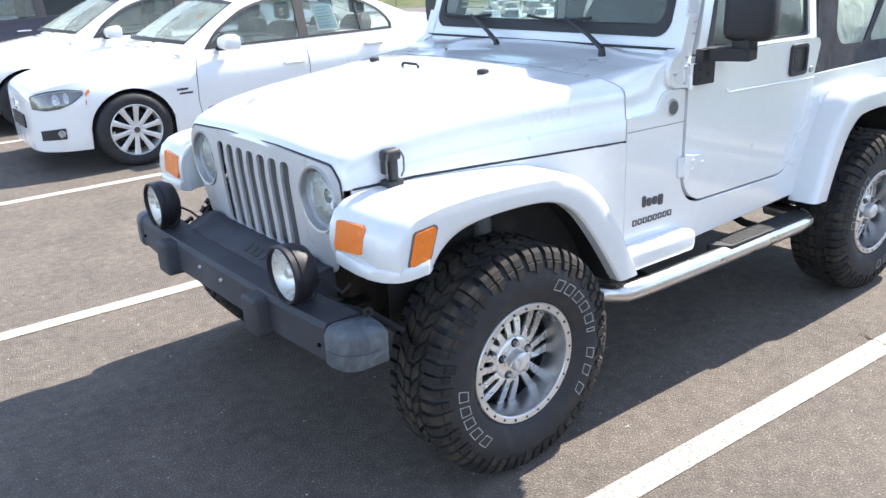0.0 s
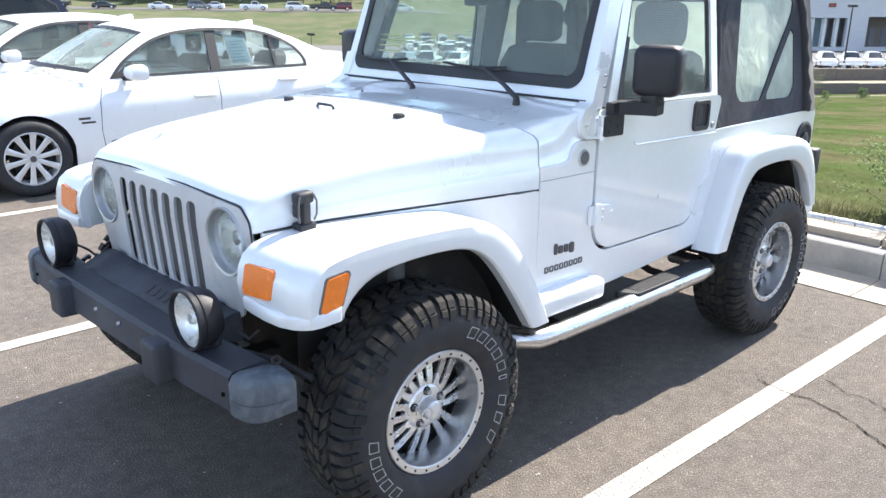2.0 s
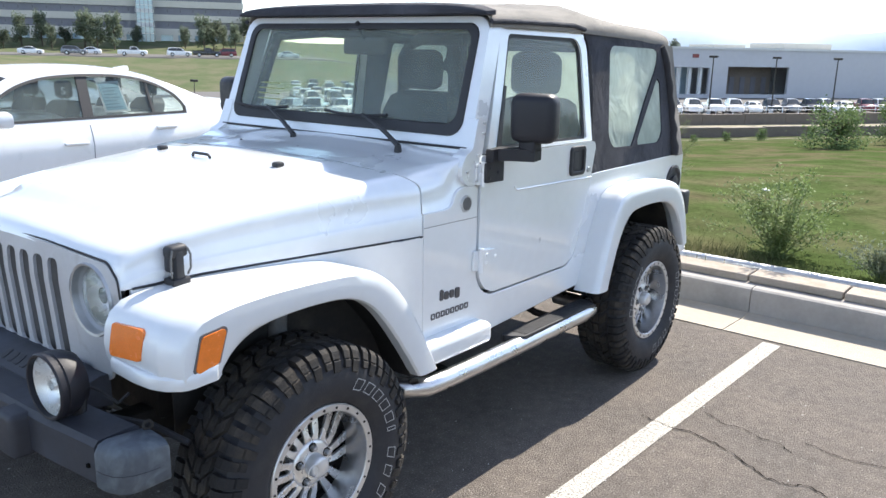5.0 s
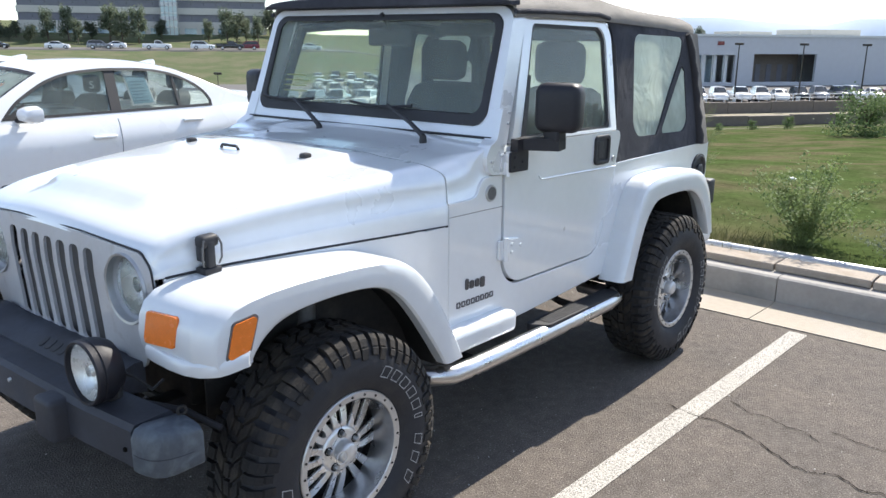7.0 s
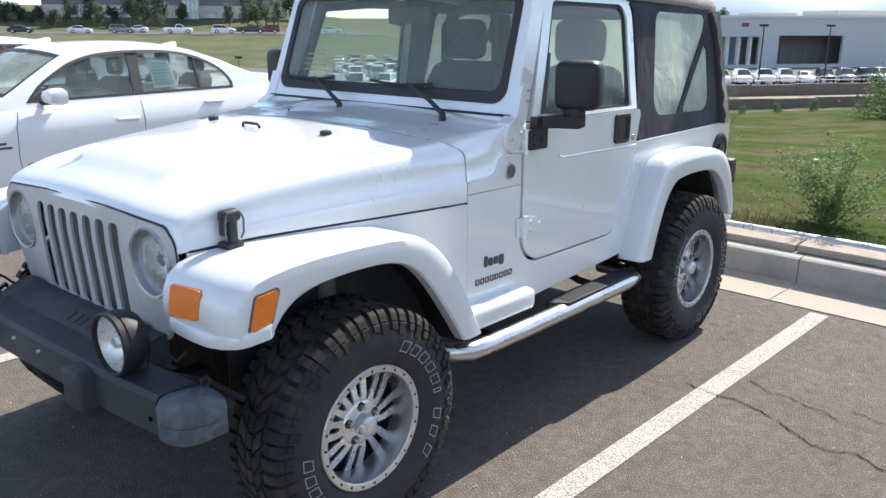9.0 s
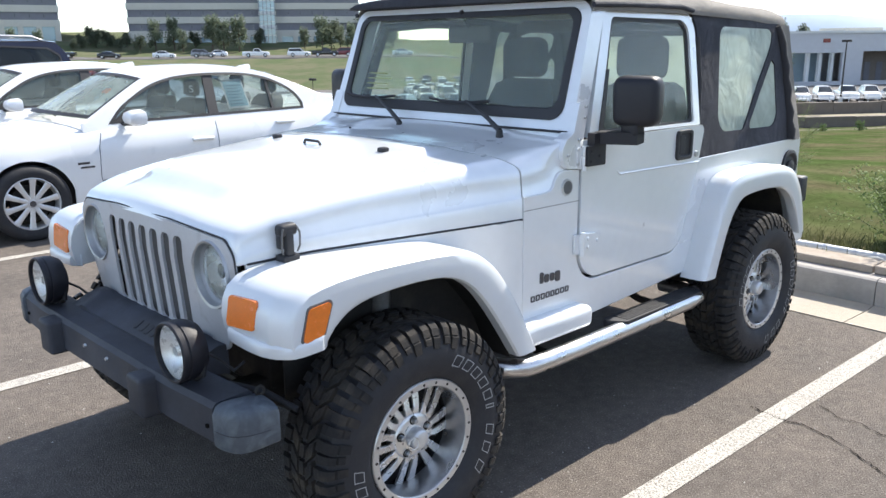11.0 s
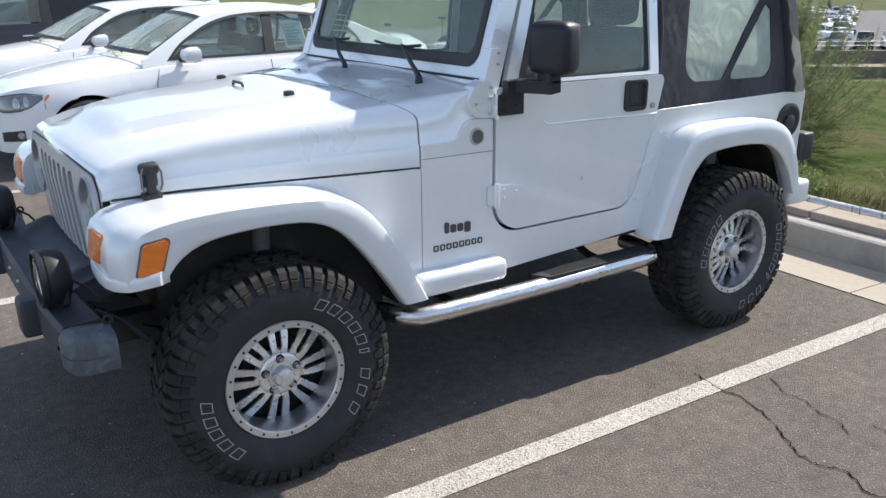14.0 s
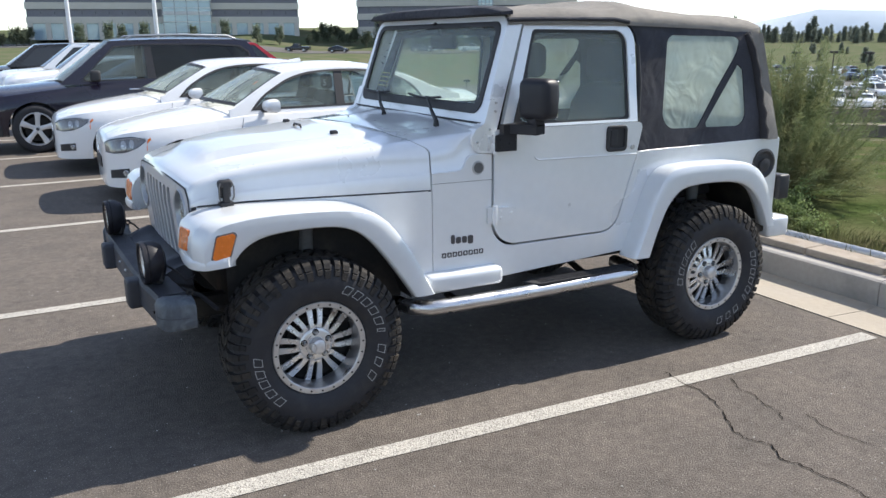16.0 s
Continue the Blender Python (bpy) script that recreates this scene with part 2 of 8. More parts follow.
# ---- mesh helpers ----
def keep_flats_flat(me):
    """Normals weighted by area, so that the rounding of a sheet's rim does not shade its broad faces."""
    pn = [p.normal.copy() for p in me.polygons]
    pa = [p.area for p in me.polygons]
    at = {}
    for p in me.polygons:
        for v in p.vertices:
            at.setdefault(v, []).append(p.index)
    out = [None] * len(me.loops)
    for p in me.polygons:
        for li in p.loop_indices:
            s = Vector((0, 0, 0))
            for q in at[me.loops[li].vertex_index]:
                if pn[q].dot(pn[p.index]) > 0.45:
                    s += pn[q] * pa[q]
            out[li] = s.normalized() if s.length > 0 else pn[p.index]
    me.normals_split_custom_set(out)


def link(name, bm, mat, parent=None, label="", sharp=32, base=None):
    """One mesh object from a bmesh; a child is laid in the world's own measures unless base gives its pose."""
    bmesh.ops.recalc_face_normals(bm, faces=bm.faces[:])
    hard = bm.faces.layers.int.get("hard") is not None
    me = bpy.data.meshes.new(name)
    bm.to_mesh(me); bm.free()
    me.materials.append(mat)
    if sharp:
        me.polygons.foreach_set("use_smooth", [True] * len(me.polygons))
        me.set_sharp_from_angle(angle=radians(sharp))
        if hard:
            keep_flats_flat(me)
    ob = new(name, me)
    if parent is not None:
        ob.parent = parent
        if parent.type == 'EMPTY' and base is None:
            ob.matrix_parent_inverse = parent.matrix_basis.inverted()
    if base is not None:
        ob.matrix_basis = base
    if label:
        ob["label"] = label
    return ob


def part(name, bm, mat, parent, label="", sharp=32, base=None):
    return link(name, bm, mat, parent, label, sharp, base)


def thing(name, at, label, category, group="", kind=""):
    """An Empty at a thing's base."""
    ob = new(name)
    ob.empty_display_size = 0.2
    ob.matrix_basis = Matrix.Translation(at)
    return tagged(ob, label, category, group, kind)


def box(bm, x0, x1, y0, y1, z0, z1, bevel=0.0, seg=2, m=None):
    vs = [bm.verts.new((x, y, z)) for x in (x0, x1) for y in (y0, y1) for z in (z0, z1)]
    fs = [bm.faces.new([vs[i] for i in q]) for q in ((0, 1, 3, 2), (4, 6, 7, 5), (0, 4, 5, 1), (2, 3, 7, 6), (0, 2, 6, 4), (1, 5, 7, 3))]
    if bevel:
        es = list({e for f_ in fs for e in f_.edges})
        r = bmesh.ops.bevel(bm, geom=es, offset=bevel, segments=seg, affect='EDGES', profile=0.5)
        vs = list({v for f_ in r["faces"] for v in f_.verts} | {v for v in vs if v.is_valid})
    if m is not None:
        bmesh.ops.transform(bm, matrix=m, verts=vs)
    return bm


def loft(bm, rows, closed=False, caps=False):
    """Quads between rows of points; closed joins each row's ends; caps close the first and last row."""
    vv = [[bm.verts.new(p) for p in r] for r in rows]
    n = len(rows[0])
    for a, b in zip(vv, vv[1:]):
        for i in range(n if closed else n - 1):
            j = (i + 1) % n
            try:
                bm.faces.new((a[i], a[j], b[j], b[i]))
            except ValueError:
                pass
    if caps:
        for r in (vv[0], vv[-1]):
            try:
                bm.faces.new(r)
            except ValueError:
                pass
    return vv


def ring(c, d, r, n, up=None, r2=None):
    """n points round c, across the way d."""
    d = Vector(d).normalized()
    a = d.orthogonal().normalized() if up is None else Vector(up).cross(d).normalized()
    b = d.cross(a)
    r2 = r if r2 is None else r2
    return [Vector(c) + a * (r * math.cos(2 * math.pi * i / n)) + b * (r2 * math.sin(2 * math.pi * i / n)) for i in range(n)]


def cyl(bm, p0, p1, r0, r1=None, n=20, caps=True):
    d = Vector(p1) - Vector(p0)
    loft(bm, [ring(p0, d, r0, n), ring(p1, d, r0 if r1 is None else r1, n)], True, caps)
    return bm


def tube(bm, pts, r, n=10, caps=True):
    pts = [Vector(p) for p in pts]
    rows, a = [], None
    for i, p in enumerate(pts):
        d = (pts[min(i + 1, len(pts) - 1)] - pts[max(i - 1, 0)]).normalized()
        a = d.orthogonal().normalized() if a is None else (a - d * a.dot(d)).normalized()
        b = d.cross(a)
        k = r[i] if isinstance(r, (list, tuple)) else r
        rows.append([p + a * (k * math.cos(2 * math.pi * j / n)) + b * (k * math.sin(2 * math.pi * j / n)) for j in range(n)])
    loft(bm, rows, True, caps)
    return bm


def lathe(bm, prof, n=48, c=(0, 0, 0), axis='y'):
    """Turns (radius, along) points round an axis through c."""
    rows = []
    for r, h in prof:
        row = []
        for i in range(n):
            a = 2 * math.pi * i / n
            u, v = r * math.cos(a), r * math.sin(a)
            p = {'y': (u, h, v), 'z': (u, v, h), 'x': (h, u, v)}[axis]
            row.append(Vector(c) + Vector(p))
        rows.append(row)
    loft(bm, rows, True)
    return bm


def fillet(pts, radii, n=6):
    """A closed outline with rounded corners; radii: one number or one a corner."""
    out, k = [], len(pts)
    for i in range(k):
        r = radii[i] if isinstance(radii, (list, tuple)) else radii
        p, a, b = Vector(pts[i]), Vector(pts[i - 1]), Vector(pts[(i + 1) % k])
        if r <= 0:
            out.append(tuple(p)); continue
        da, db = (a - p).normalized(), (b - p).normalized()
        ang = math.acos(max(-1, min(1, da.dot(db))))
        t = min(r / math.tan(ang / 2), 0.49 * (a - p).length, 0.49 * (b - p).length)
        r = t * math.tan(ang / 2)
        c = p + (da + db).normalized() * (r / math.sin(ang / 2))
        s, e = p + da * t - c, p + db * t - c
        for j in range(n + 1):
            w = j / n
            v = (s * (1 - w) + e * w)
            out.append(tuple(c + v.normalized() * r))
    return out


def plate(bm, outer, holes, to3d, thick, bevel=0.0, seg=2):
    """A sheet with holes: flat outlines, laid into space by to3d(u, v), thickened along the vector thick."""
    if bevel and bm.faces.layers.int.get("hard") is None:
        bm.faces.layers.int.new("hard")
    faces0 = set(bm.faces)
    es, vs = [], []
    for loop in (outer, *holes):
        vv = [bm.verts.new((u, v, 0)) for u, v in loop]
        vs += vv
        es += [bm.edges.new((vv[i], vv[(i + 1) % len(vv)])) for i in range(len(vv))]
    bmesh.ops.triangle_fill(bm, use_beauty=True, use_dissolve=False, edges=es, normal=(0, 0, 1))
    fs = [f_ for f_ in bm.faces if f_ not in faces0]
    for v in vs:
        v.co = Vector(to3d(v.co.x, v.co.y))
    if thick is None:
        return bm
    r = bmesh.ops.extrude_face_region(bm, geom=fs)
    bmesh.ops.translate(bm, verts=[g for g in r["geom"] if isinstance(g, bmesh.types.BMVert)], vec=Vector(thick))
    if bevel:
        bmesh.ops.bevel(bm, geom=[e for e in es if e.is_valid], offset=bevel, segments=seg, affect='EDGES', profile=0.5, clamp_overlap=True)
    return bm


def thicken(bm, d):
    """Gives an open sheet a second skin d metres behind it, joined along its rim."""
    bmesh.ops.recalc_face_normals(bm, faces=bm.faces[:])
    bm.normal_update()
    faces, rim = bm.faces[:], [e for e in bm.edges if e.is_boundary]
    back = {v: bm.verts.new(v.co - v.normal * d) for v in bm.verts[:]}
    for f_ in faces:
        bm.faces.new([back[v] for v in reversed(f_.verts)])
    for e in rim:
        a, b = e.verts
        bm.faces.new((a, b, back[b], back[a]))
    return bm


def share(name, ob, parent, base, label=""):
    """A further part on the mesh of ob."""
    o = new(name, ob.data)
    o.parent, o.matrix_basis = parent, base
    if label:
        o["label"] = label
    return o


def leafy(name, colour, second, scale):
    """Thin foliage that lets part of the light through."""
    m = material(name, colour, 0.6, 0, 0, 0.3, scale, stain=second, stain_scale=scale * 0.4, stain_at=(0.42, 0.7))
    n, l = m.node_tree.nodes, m.node_tree.links
    b = n["Principled BSDF"]
    b.inputs["Specular IOR Level"].default_value = 0.15
    tr, mx = n.new("ShaderNodeBsdfTranslucent"), n.new("ShaderNodeMixShader")
    src = b.inputs["Base Color"].links[0].from_socket
    l.new(src, tr.inputs[0])
    mx.inputs[0].default_value = 0.45
    l.new(b.outputs[0], mx.inputs[1]); l.new(tr.outputs[0], mx.inputs[2])
    l.new(mx.outputs[0], n["Material Output"].inputs[0])
    return m


def circle2(cx, cy, r, n=32):
    return [(cx + r * math.cos(2 * math.pi * i / n), cy + r * math.sin(2 * math.pi * i / n)) for i in range(n)]


def spline(pts, n):
    """n points at even steps along a smooth curve through pts."""
    P = [Vector(p) for p in pts]
    dense = []
    for i in range(len(P) - 1):
        a, b, c, d = P[max(i - 1, 0)], P[i], P[i + 1], P[min(i + 2, len(P) - 1)]
        for j in range(12):
            t = j / 12
            dense.append(0.5 * ((2 * b) + (c - a) * t + (2 * a - 5 * b + 4 * c - d) * t * t + (3 * b - 3 * c + d - a) * t ** 3))
    dense.append(P[-1])
    L = [0]
    for a, b in zip(dense, dense[1:]):
        L.append(L[-1] + (b - a).length)
    out, k = [], 0
    for i in range(n):
        s = L[-1] * i / (n - 1)
        while k < len(L) - 2 and L[k + 1] < s:
            k += 1
        w = (s - L[k]) / max(1e-9, L[k + 1] - L[k])
        out.append(dense[k].lerp(dense[k + 1], min(1, max(0, w))))
    return out


def lerp(x, table):
    """Straight-line lookup in rows of (x, value)."""
    if x <= table[0][0]:
        return table[0][1]
    for (a, p), (b, q) in zip(table, table[1:]):
        if x <= b:
            return p + (q - p) * (x - a) / (b - a)
    return table[-1][1]


def curve(x, table):
    """Smooth lookup in rows of (x, value) without overshoot."""
    if x <= table[0][0]:
        return table[0][1]
    if x >= table[-1][0]:
        return table[-1][1]
    i = max(k for k in range(len(table) - 1) if table[k][0] <= x)
    def slope(k):
        if k == 0 or k == len(table) - 1:
            a, b = (0, 1) if k == 0 else (k - 1, k)
            return (table[b][1] - table[a][1]) / (table[b][0] - table[a][0])
        d0 = (table[k][1] - table[k - 1][1]) / (table[k][0] - table[k - 1][0])
        d1 = (table[k + 1][1] - table[k][1]) / (table[k + 1][0] - table[k][0])
        return 0.0 if d0 * d1 <= 0 else 2 * d0 * d1 / (d0 + d1)
    (a, p), (b, q) = table[i], table[i + 1]
    h = b - a
    t = (x - a) / h
    return (2 * t ** 3 - 3 * t * t + 1) * p + (t ** 3 - 2 * t * t + t) * h * slope(i) + (3 * t * t - 2 * t ** 3) * q + (t ** 3 - t * t) * h * slope(i + 1)


def inset(pts, d):
    """A closed outline moved inwards by d."""
    n = len(pts)
    area = sum(pts[i][0] * pts[(i + 1) % n][1] - pts[(i + 1) % n][0] * pts[i][1] for i in range(n))
    out = []
    for i in range(n):
        a, p, b = Vector(pts[i - 1]), Vector(pts[i]), Vector(pts[(i + 1) % n])
        u, v = (p - a).normalized(), (b - p).normalized()
        m = Vector((-u.y - v.y, u.x + v.x))
        m = m.normalized() if m.length > 1e-6 else Vector((-u.y, u.x))
        k = d / max(0.45, m.dot(Vector((-u.y, u.x))))
        out.append(tuple(p + m * (k if area > 0 else -k)))
    return out


B = bmesh.new

# ---- ground and setting ----
NX, NY = 0.554, 0.833          # the way straight across the valley
ASPHALT = material("old_asphalt", (0.112, 0.094, 0.080), 0.92, 0, 0, 0.38, 2.4, 0.9, 120, stain=(0.25, 0.228, 0.205), stain_scale=115, stain_at=(0.565, 0.71))
FARASPHALT = material("far_asphalt", (0.11, 0.105, 0.10), 0.9, 0, 0, 0.15, 0.2)
PAINT = material("worn_white_line_paint", (0.46, 0.435, 0.39), 0.85, 0, 0, 0.20, 6, 0.8, 105, stain=(0.17, 0.158, 0.14), stain_scale=150, stain_at=(0.50, 0.63))
GRIT = material("pale_grit", (0.42, 0.40, 0.37), 0.9, 0, 0, 0.3, 9)
CRACK = material("crack_shadow", (0.012, 0.011, 0.010), 1.0, spec=0.0)
CONCRETE = material("pale_gutter_concrete", (0.36, 0.315, 0.255), 0.85, 0, 0, 0.10, 3, 0.35, 120, stain=(0.36, 0.32, 0.27), stain_scale=2.5)
KERBSTONE = material("grey_kerb_concrete", (0.33, 0.31, 0.29), 0.85, 0, 0, 0.12, 4, 0.35, 120, stain=(0.24, 0.23, 0.22), stain_scale=3)
PAVER = material("buff_paver", (0.36, 0.31, 0.26), 0.9, 0, 0, 0.12, 7, 0.35, 130, per_object=0.10, spec=0.2, stain=(0.30, 0.25, 0.20), stain_scale=5)
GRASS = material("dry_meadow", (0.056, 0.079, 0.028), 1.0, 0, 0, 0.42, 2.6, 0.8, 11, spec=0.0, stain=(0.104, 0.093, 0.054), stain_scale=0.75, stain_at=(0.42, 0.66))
# far slope: distance haze put into the colour, with mottled green and brown patches
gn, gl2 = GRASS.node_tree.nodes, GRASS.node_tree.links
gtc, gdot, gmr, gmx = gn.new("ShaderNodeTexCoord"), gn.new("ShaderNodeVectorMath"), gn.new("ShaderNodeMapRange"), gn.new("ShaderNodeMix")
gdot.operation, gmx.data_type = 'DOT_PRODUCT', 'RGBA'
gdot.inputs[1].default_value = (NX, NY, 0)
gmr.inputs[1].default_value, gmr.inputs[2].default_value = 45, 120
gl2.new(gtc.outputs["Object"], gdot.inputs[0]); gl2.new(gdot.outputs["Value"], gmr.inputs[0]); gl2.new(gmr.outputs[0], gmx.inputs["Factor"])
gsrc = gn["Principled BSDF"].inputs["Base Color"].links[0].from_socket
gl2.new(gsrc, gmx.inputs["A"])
ghaze = gn.new("ShaderNodeMix"); ghaze.data_type = 'RGBA'
ghaze.inputs["Factor"].default_value = 0.72
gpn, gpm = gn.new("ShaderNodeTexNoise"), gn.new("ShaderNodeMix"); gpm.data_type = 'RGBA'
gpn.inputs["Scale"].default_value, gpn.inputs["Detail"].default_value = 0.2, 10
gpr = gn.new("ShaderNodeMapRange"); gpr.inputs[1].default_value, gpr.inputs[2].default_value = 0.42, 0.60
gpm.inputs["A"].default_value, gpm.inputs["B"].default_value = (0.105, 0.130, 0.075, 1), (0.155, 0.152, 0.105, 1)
gl2.new(gtc.outputs["Object"], gpn.inputs["Vector"]); gl2.new(gpn.outputs[0], gpr.inputs[0]); gl2.new(gpr.outputs[0], gpm.inputs["Factor"]); gl2.new(gpm.outputs["Result"], ghaze.inputs["B"])
gl2.new(gsrc, ghaze.inputs["A"]); gl2.new(ghaze.outputs["Result"], gmx.inputs["B"]); gl2.new(gmx.outputs["Result"], gn["Principled BSDF"].inputs["Base Color"])
BLADE = leafy("grass_blades", (0.085, 0.105, 0.040), (0.120, 0.118, 0.060), 2.0)
STONEWALL = material("retaining_wall_block", (0.16, 0.135, 0.115), 0.9, 0, 0, 0.18, 1.5, 0.4, 12)
DRYSOIL = material("dry_straw_soil", (0.27, 0.235, 0.165), 0.95, 0, 0, 0.2, 0.8, stain=(0.15, 0.16, 0.08), stain_scale=0.5, stain_at=(0.5, 0.68))
VALLEY = [(-60, 0.2), (3, 0.15), (20, -1.2), (50, -5.0), (72, -7.4), (75, -7.6), (82, -7.2), (92, -6.0), (124, -5.9), (148, -3.2), (165, -0.9), (181, -0.6), (195, 0.6), (213, 2.9), (240, 3.2), (400, 6), (1500, 14), (5000, 20)]
EAST = [(-60, 0.2), (3, 0.15), (20, -1.2), (50, -5.0), (72, -7.4), (75, -7.6), (82, -7.2), (92, -6.0), (188, -5.9), (250, -5.0), (380, -1.0), (450, 0.5), (1500, 8), (5000, 20)]
NORTH = [(-60, 0.0), (40, -0.2), (100, -1.1), (165, -0.8), (181, -0.6), (196, 1.0), (213, 3.2), (240, 3.4), (400, 6), (1500, 14), (5000, 20)]


def smooth(a, b, x):
    t = max(0.0, min(1.0, (x - a) / (b - a)))
    return t * t * (3 - 2 * t)


def terrain(x, y):
    s, v = NX * x + NY * y, -NY * x + NX * y
    z = lerp(s, VALLEY)
    e = smooth(-25, -55, v) if v < -25 else 0.0
    z = z * (1 - e) + lerp(s, EAST) * e
    w = smooth(5, 45, v)
    z = z * (1 - w) + lerp(s, NORTH) * w
    z += 2.4 * smooth(45, 72, v) * smooth(110, 195, s)
    if x < 16 and y < 60:
        k = smooth(4.1, 16, x)
        z = 0.165 * (1 - k) + z * k
    z += 0.10 * noise.noise((x * 0.35, y * 0.35, 0)) * smooth(4.6, 8, x) * (1 if s < 74 else 0)
    if x < 4.09 and y < 52:
        z = -0.3
    return z


def at_polar(az, r):
    """A place r metres from the first eye at az degrees from +x towards +y."""
    return -1.52 + r * math.cos(radians(az)), -2.57 + r * math.sin(radians(az))


def spread(a, b, first, grow, sign=1):
    out, x, d = [], a, first
    while x < b:
        out.append(sign * x)
        x += d; d *= grow
    out.append(sign * b)
    return out


bm = B()
gx = sorted(set([-4000, -1500, -500, -150, -50, -15, 0, 3.0, 4.07] + spread(4.11, 4000, 0.12, 1.05)))
gy = sorted(set(spread(0.1, 4000, 0.9, 1.04) + spread(0.3, 4000, 0.5, 1.12, -1)))
gv = [[bm.verts.new((x, y, terrain(x, y))) for y in gy] for x in gx]
for a, b in zip(gv, gv[1:]):
    for j in range(len(gy) - 1):
        bm.faces.new((a[j], b[j], b[j + 1], a[j + 1]))
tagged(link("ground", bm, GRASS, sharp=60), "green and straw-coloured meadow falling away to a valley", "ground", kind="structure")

bm = B()
ax, ay = [-60, -30, -12, -6, -3, -1.5, 0, 1.5, 3.28], [-60, -30, -12, -6, -3, 0, 3, 6, 12, 24, 40, 52]
av = [[bm.verts.new((x, y, 0)) for y in ay] for x in ax]
for a, b in zip(av, av[1:]):
    for j in range(len(ay) - 1):
        bm.faces.new((a[j], b[j], b[j + 1], a[j + 1]))
tagged(link("pavement_lot", bm, ASPHALT), "grey-brown worn asphalt of the parking lot", "pavement", kind="structure")


def strip(name, pts, width, z, mat, label, category):
    """A flat painted or cracked strip along points on the ground."""
    bm = B()
    rows = []
    for i, p in enumerate(pts):
        a, b = Vector(pts[max(i - 1, 0)]), Vector(pts[min(i + 1, len(pts) - 1)])
        d = (b - a).normalized()
        w = width[i] if isinstance(width, (list, tuple)) else width
        nrm = Vector((-d.y, d.x)) * (w / 2)
        rows.append([(p[0] + nrm.x, p[1] + nrm.y, z), (p[0] - nrm.x, p[1] - nrm.y, z)])
    loft(bm, rows)
    return tagged(link(name, bm, mat, sharp=0), label, category, kind="structure")


for y0, y1 in ((-1.222, -1.322), (1.56, 1.56), (4.30, 4.30), (7.04, 7.04), (9.78, 9.78), (12.53, 12.53), (15.28, 15.28), (18.03, 18.03), (20.78, 20.78), (-4.0, -4.1)):
    strip("trim_stall_line", [(-2.6, y0 + (y0 - y1) * 0.35), (0, y0 + (y0 - y1) * 0.05), (3.235, y1)], 0.105, 0.004, PAINT, "worn white painted parking stall line", "line")
rnd = random.Random(4)


def crack(pts, width):
    fine = []
    for a, b in zip(pts, pts[1:]):
        for j in range(6):
            t = j / 6
            fine.append((a[0] + (b[0] - a[0]) * t + rnd.uniform(-.008, .008), a[1] + (b[1] - a[1]) * t + rnd.uniform(-.008, .008)))
    fine.append(pts[-1])
    strip("trim_crack", fine, [width * rnd.uniform(0.4, 1.2) for _ in fine], 0.0046, CRACK, "thin dark crack in the asphalt", "crack")


crack([(1.81, -1.15), (1.798, -1.20), (1.774, -1.32), (1.797, -1.395), (1.76, -1.555), (1.68, -1.69), (1.615, -1.80), (1.61, -1.885), (1.665, -1.945), (1.60, -2.07), (1.634, -2.14), (1.64, -2.22), (1.66, -2.38), (1.62, -2.6), (1.64, -2.85)], 0.007)
crack([(2.04, -1.37), (1.983, -1.496), (1.997, -1.555), (1.954, -1.66), (1.95, -1.75), (1.893, -1.83)], 0.0045)
crack([(2.04, -1.85), (2.017, -1.926), (2.002, -2.01), (2.011, -2.074), (2.06, -2.2)], 0.0045)

# loose grit on the asphalt
bm = B()
for _ in range(420):
    gx_, gy_ = (rnd.uniform(-2.2, 3.2), rnd.uniform(-3.4, 2.2))
    gs_ = rnd.uniform(0.0018, 0.0055)
    bmesh.ops.create_icosphere(bm, subdivisions=1, radius=gs_, matrix=Matrix.Translation((gx_, gy_, gs_ * 0.5)) @ Matrix.Diagonal((1, rnd.uniform(0.6, 1), 0.6, 1)))
tagged(link("grit", bm, GRIT, sharp=0), "scattered pale grit on the asphalt", "grit", kind="stuff")

# gutter pan, kerb, paver course and pipe along the meadow
def extrude_y(name, prof, y0, y1, mat, label, category, parent=None, kind="structure"):
    bm = B()
    ys = [y0, y1]
    loft(bm, [[(x, y, z) for x, z in prof] for y in ys], True, True)
    ob = link(name, bm, mat, parent, sharp=25)
    return tagged(ob, label, category, kind=kind) if parent is None else ob


for k in range(-10, 14):
    extrude_y("kerb_gutter", [(3.282, -0.1), (3.282, 0.006), (3.68, -0.010), (3.762, 0.0), (3.762, -0.1)], k * 3.05 - 1.0, k * 3.05 + 2.044, CONCRETE, "pale concrete gutter pan along the kerb", "gutter")
    extrude_y("kerb", [(3.766, -0.15), (3.766, 0.135), (3.774, 0.158), (3.795, 0.168), (3.98, 0.168), (3.98, -0.15)], k * 3.05 - 1.0, k * 3.05 + 2.044, KERBSTONE, "grey concrete kerb, shaded face", "kerb")
bm = B()
box(bm, 3.908, 4.116, -0.30, 0.30, 0.1695, 0.221, 0.006, 1)
pav_mesh = link("paver", bm, PAVER, sharp=30)
pav_mesh.matrix_basis = Matrix.Translation((0, -30, 0))
tagged(pav_mesh, "buff concrete paver on top of the kerb", "paver", "pavers along the kerb")
for k in range(1, 90):
    copy_thing(pav_mesh, Matrix.Translation((rnd.uniform(-.006, .006), -30 + k * 0.612, rnd.uniform(-.004, .002))) @ pose(0, 0, 0, 0, 0, 0))
pipe = thing("pipe_rail", (4.19, 0, 0.15), "long silver galvanised pipe lying along the kerb", "pipe")
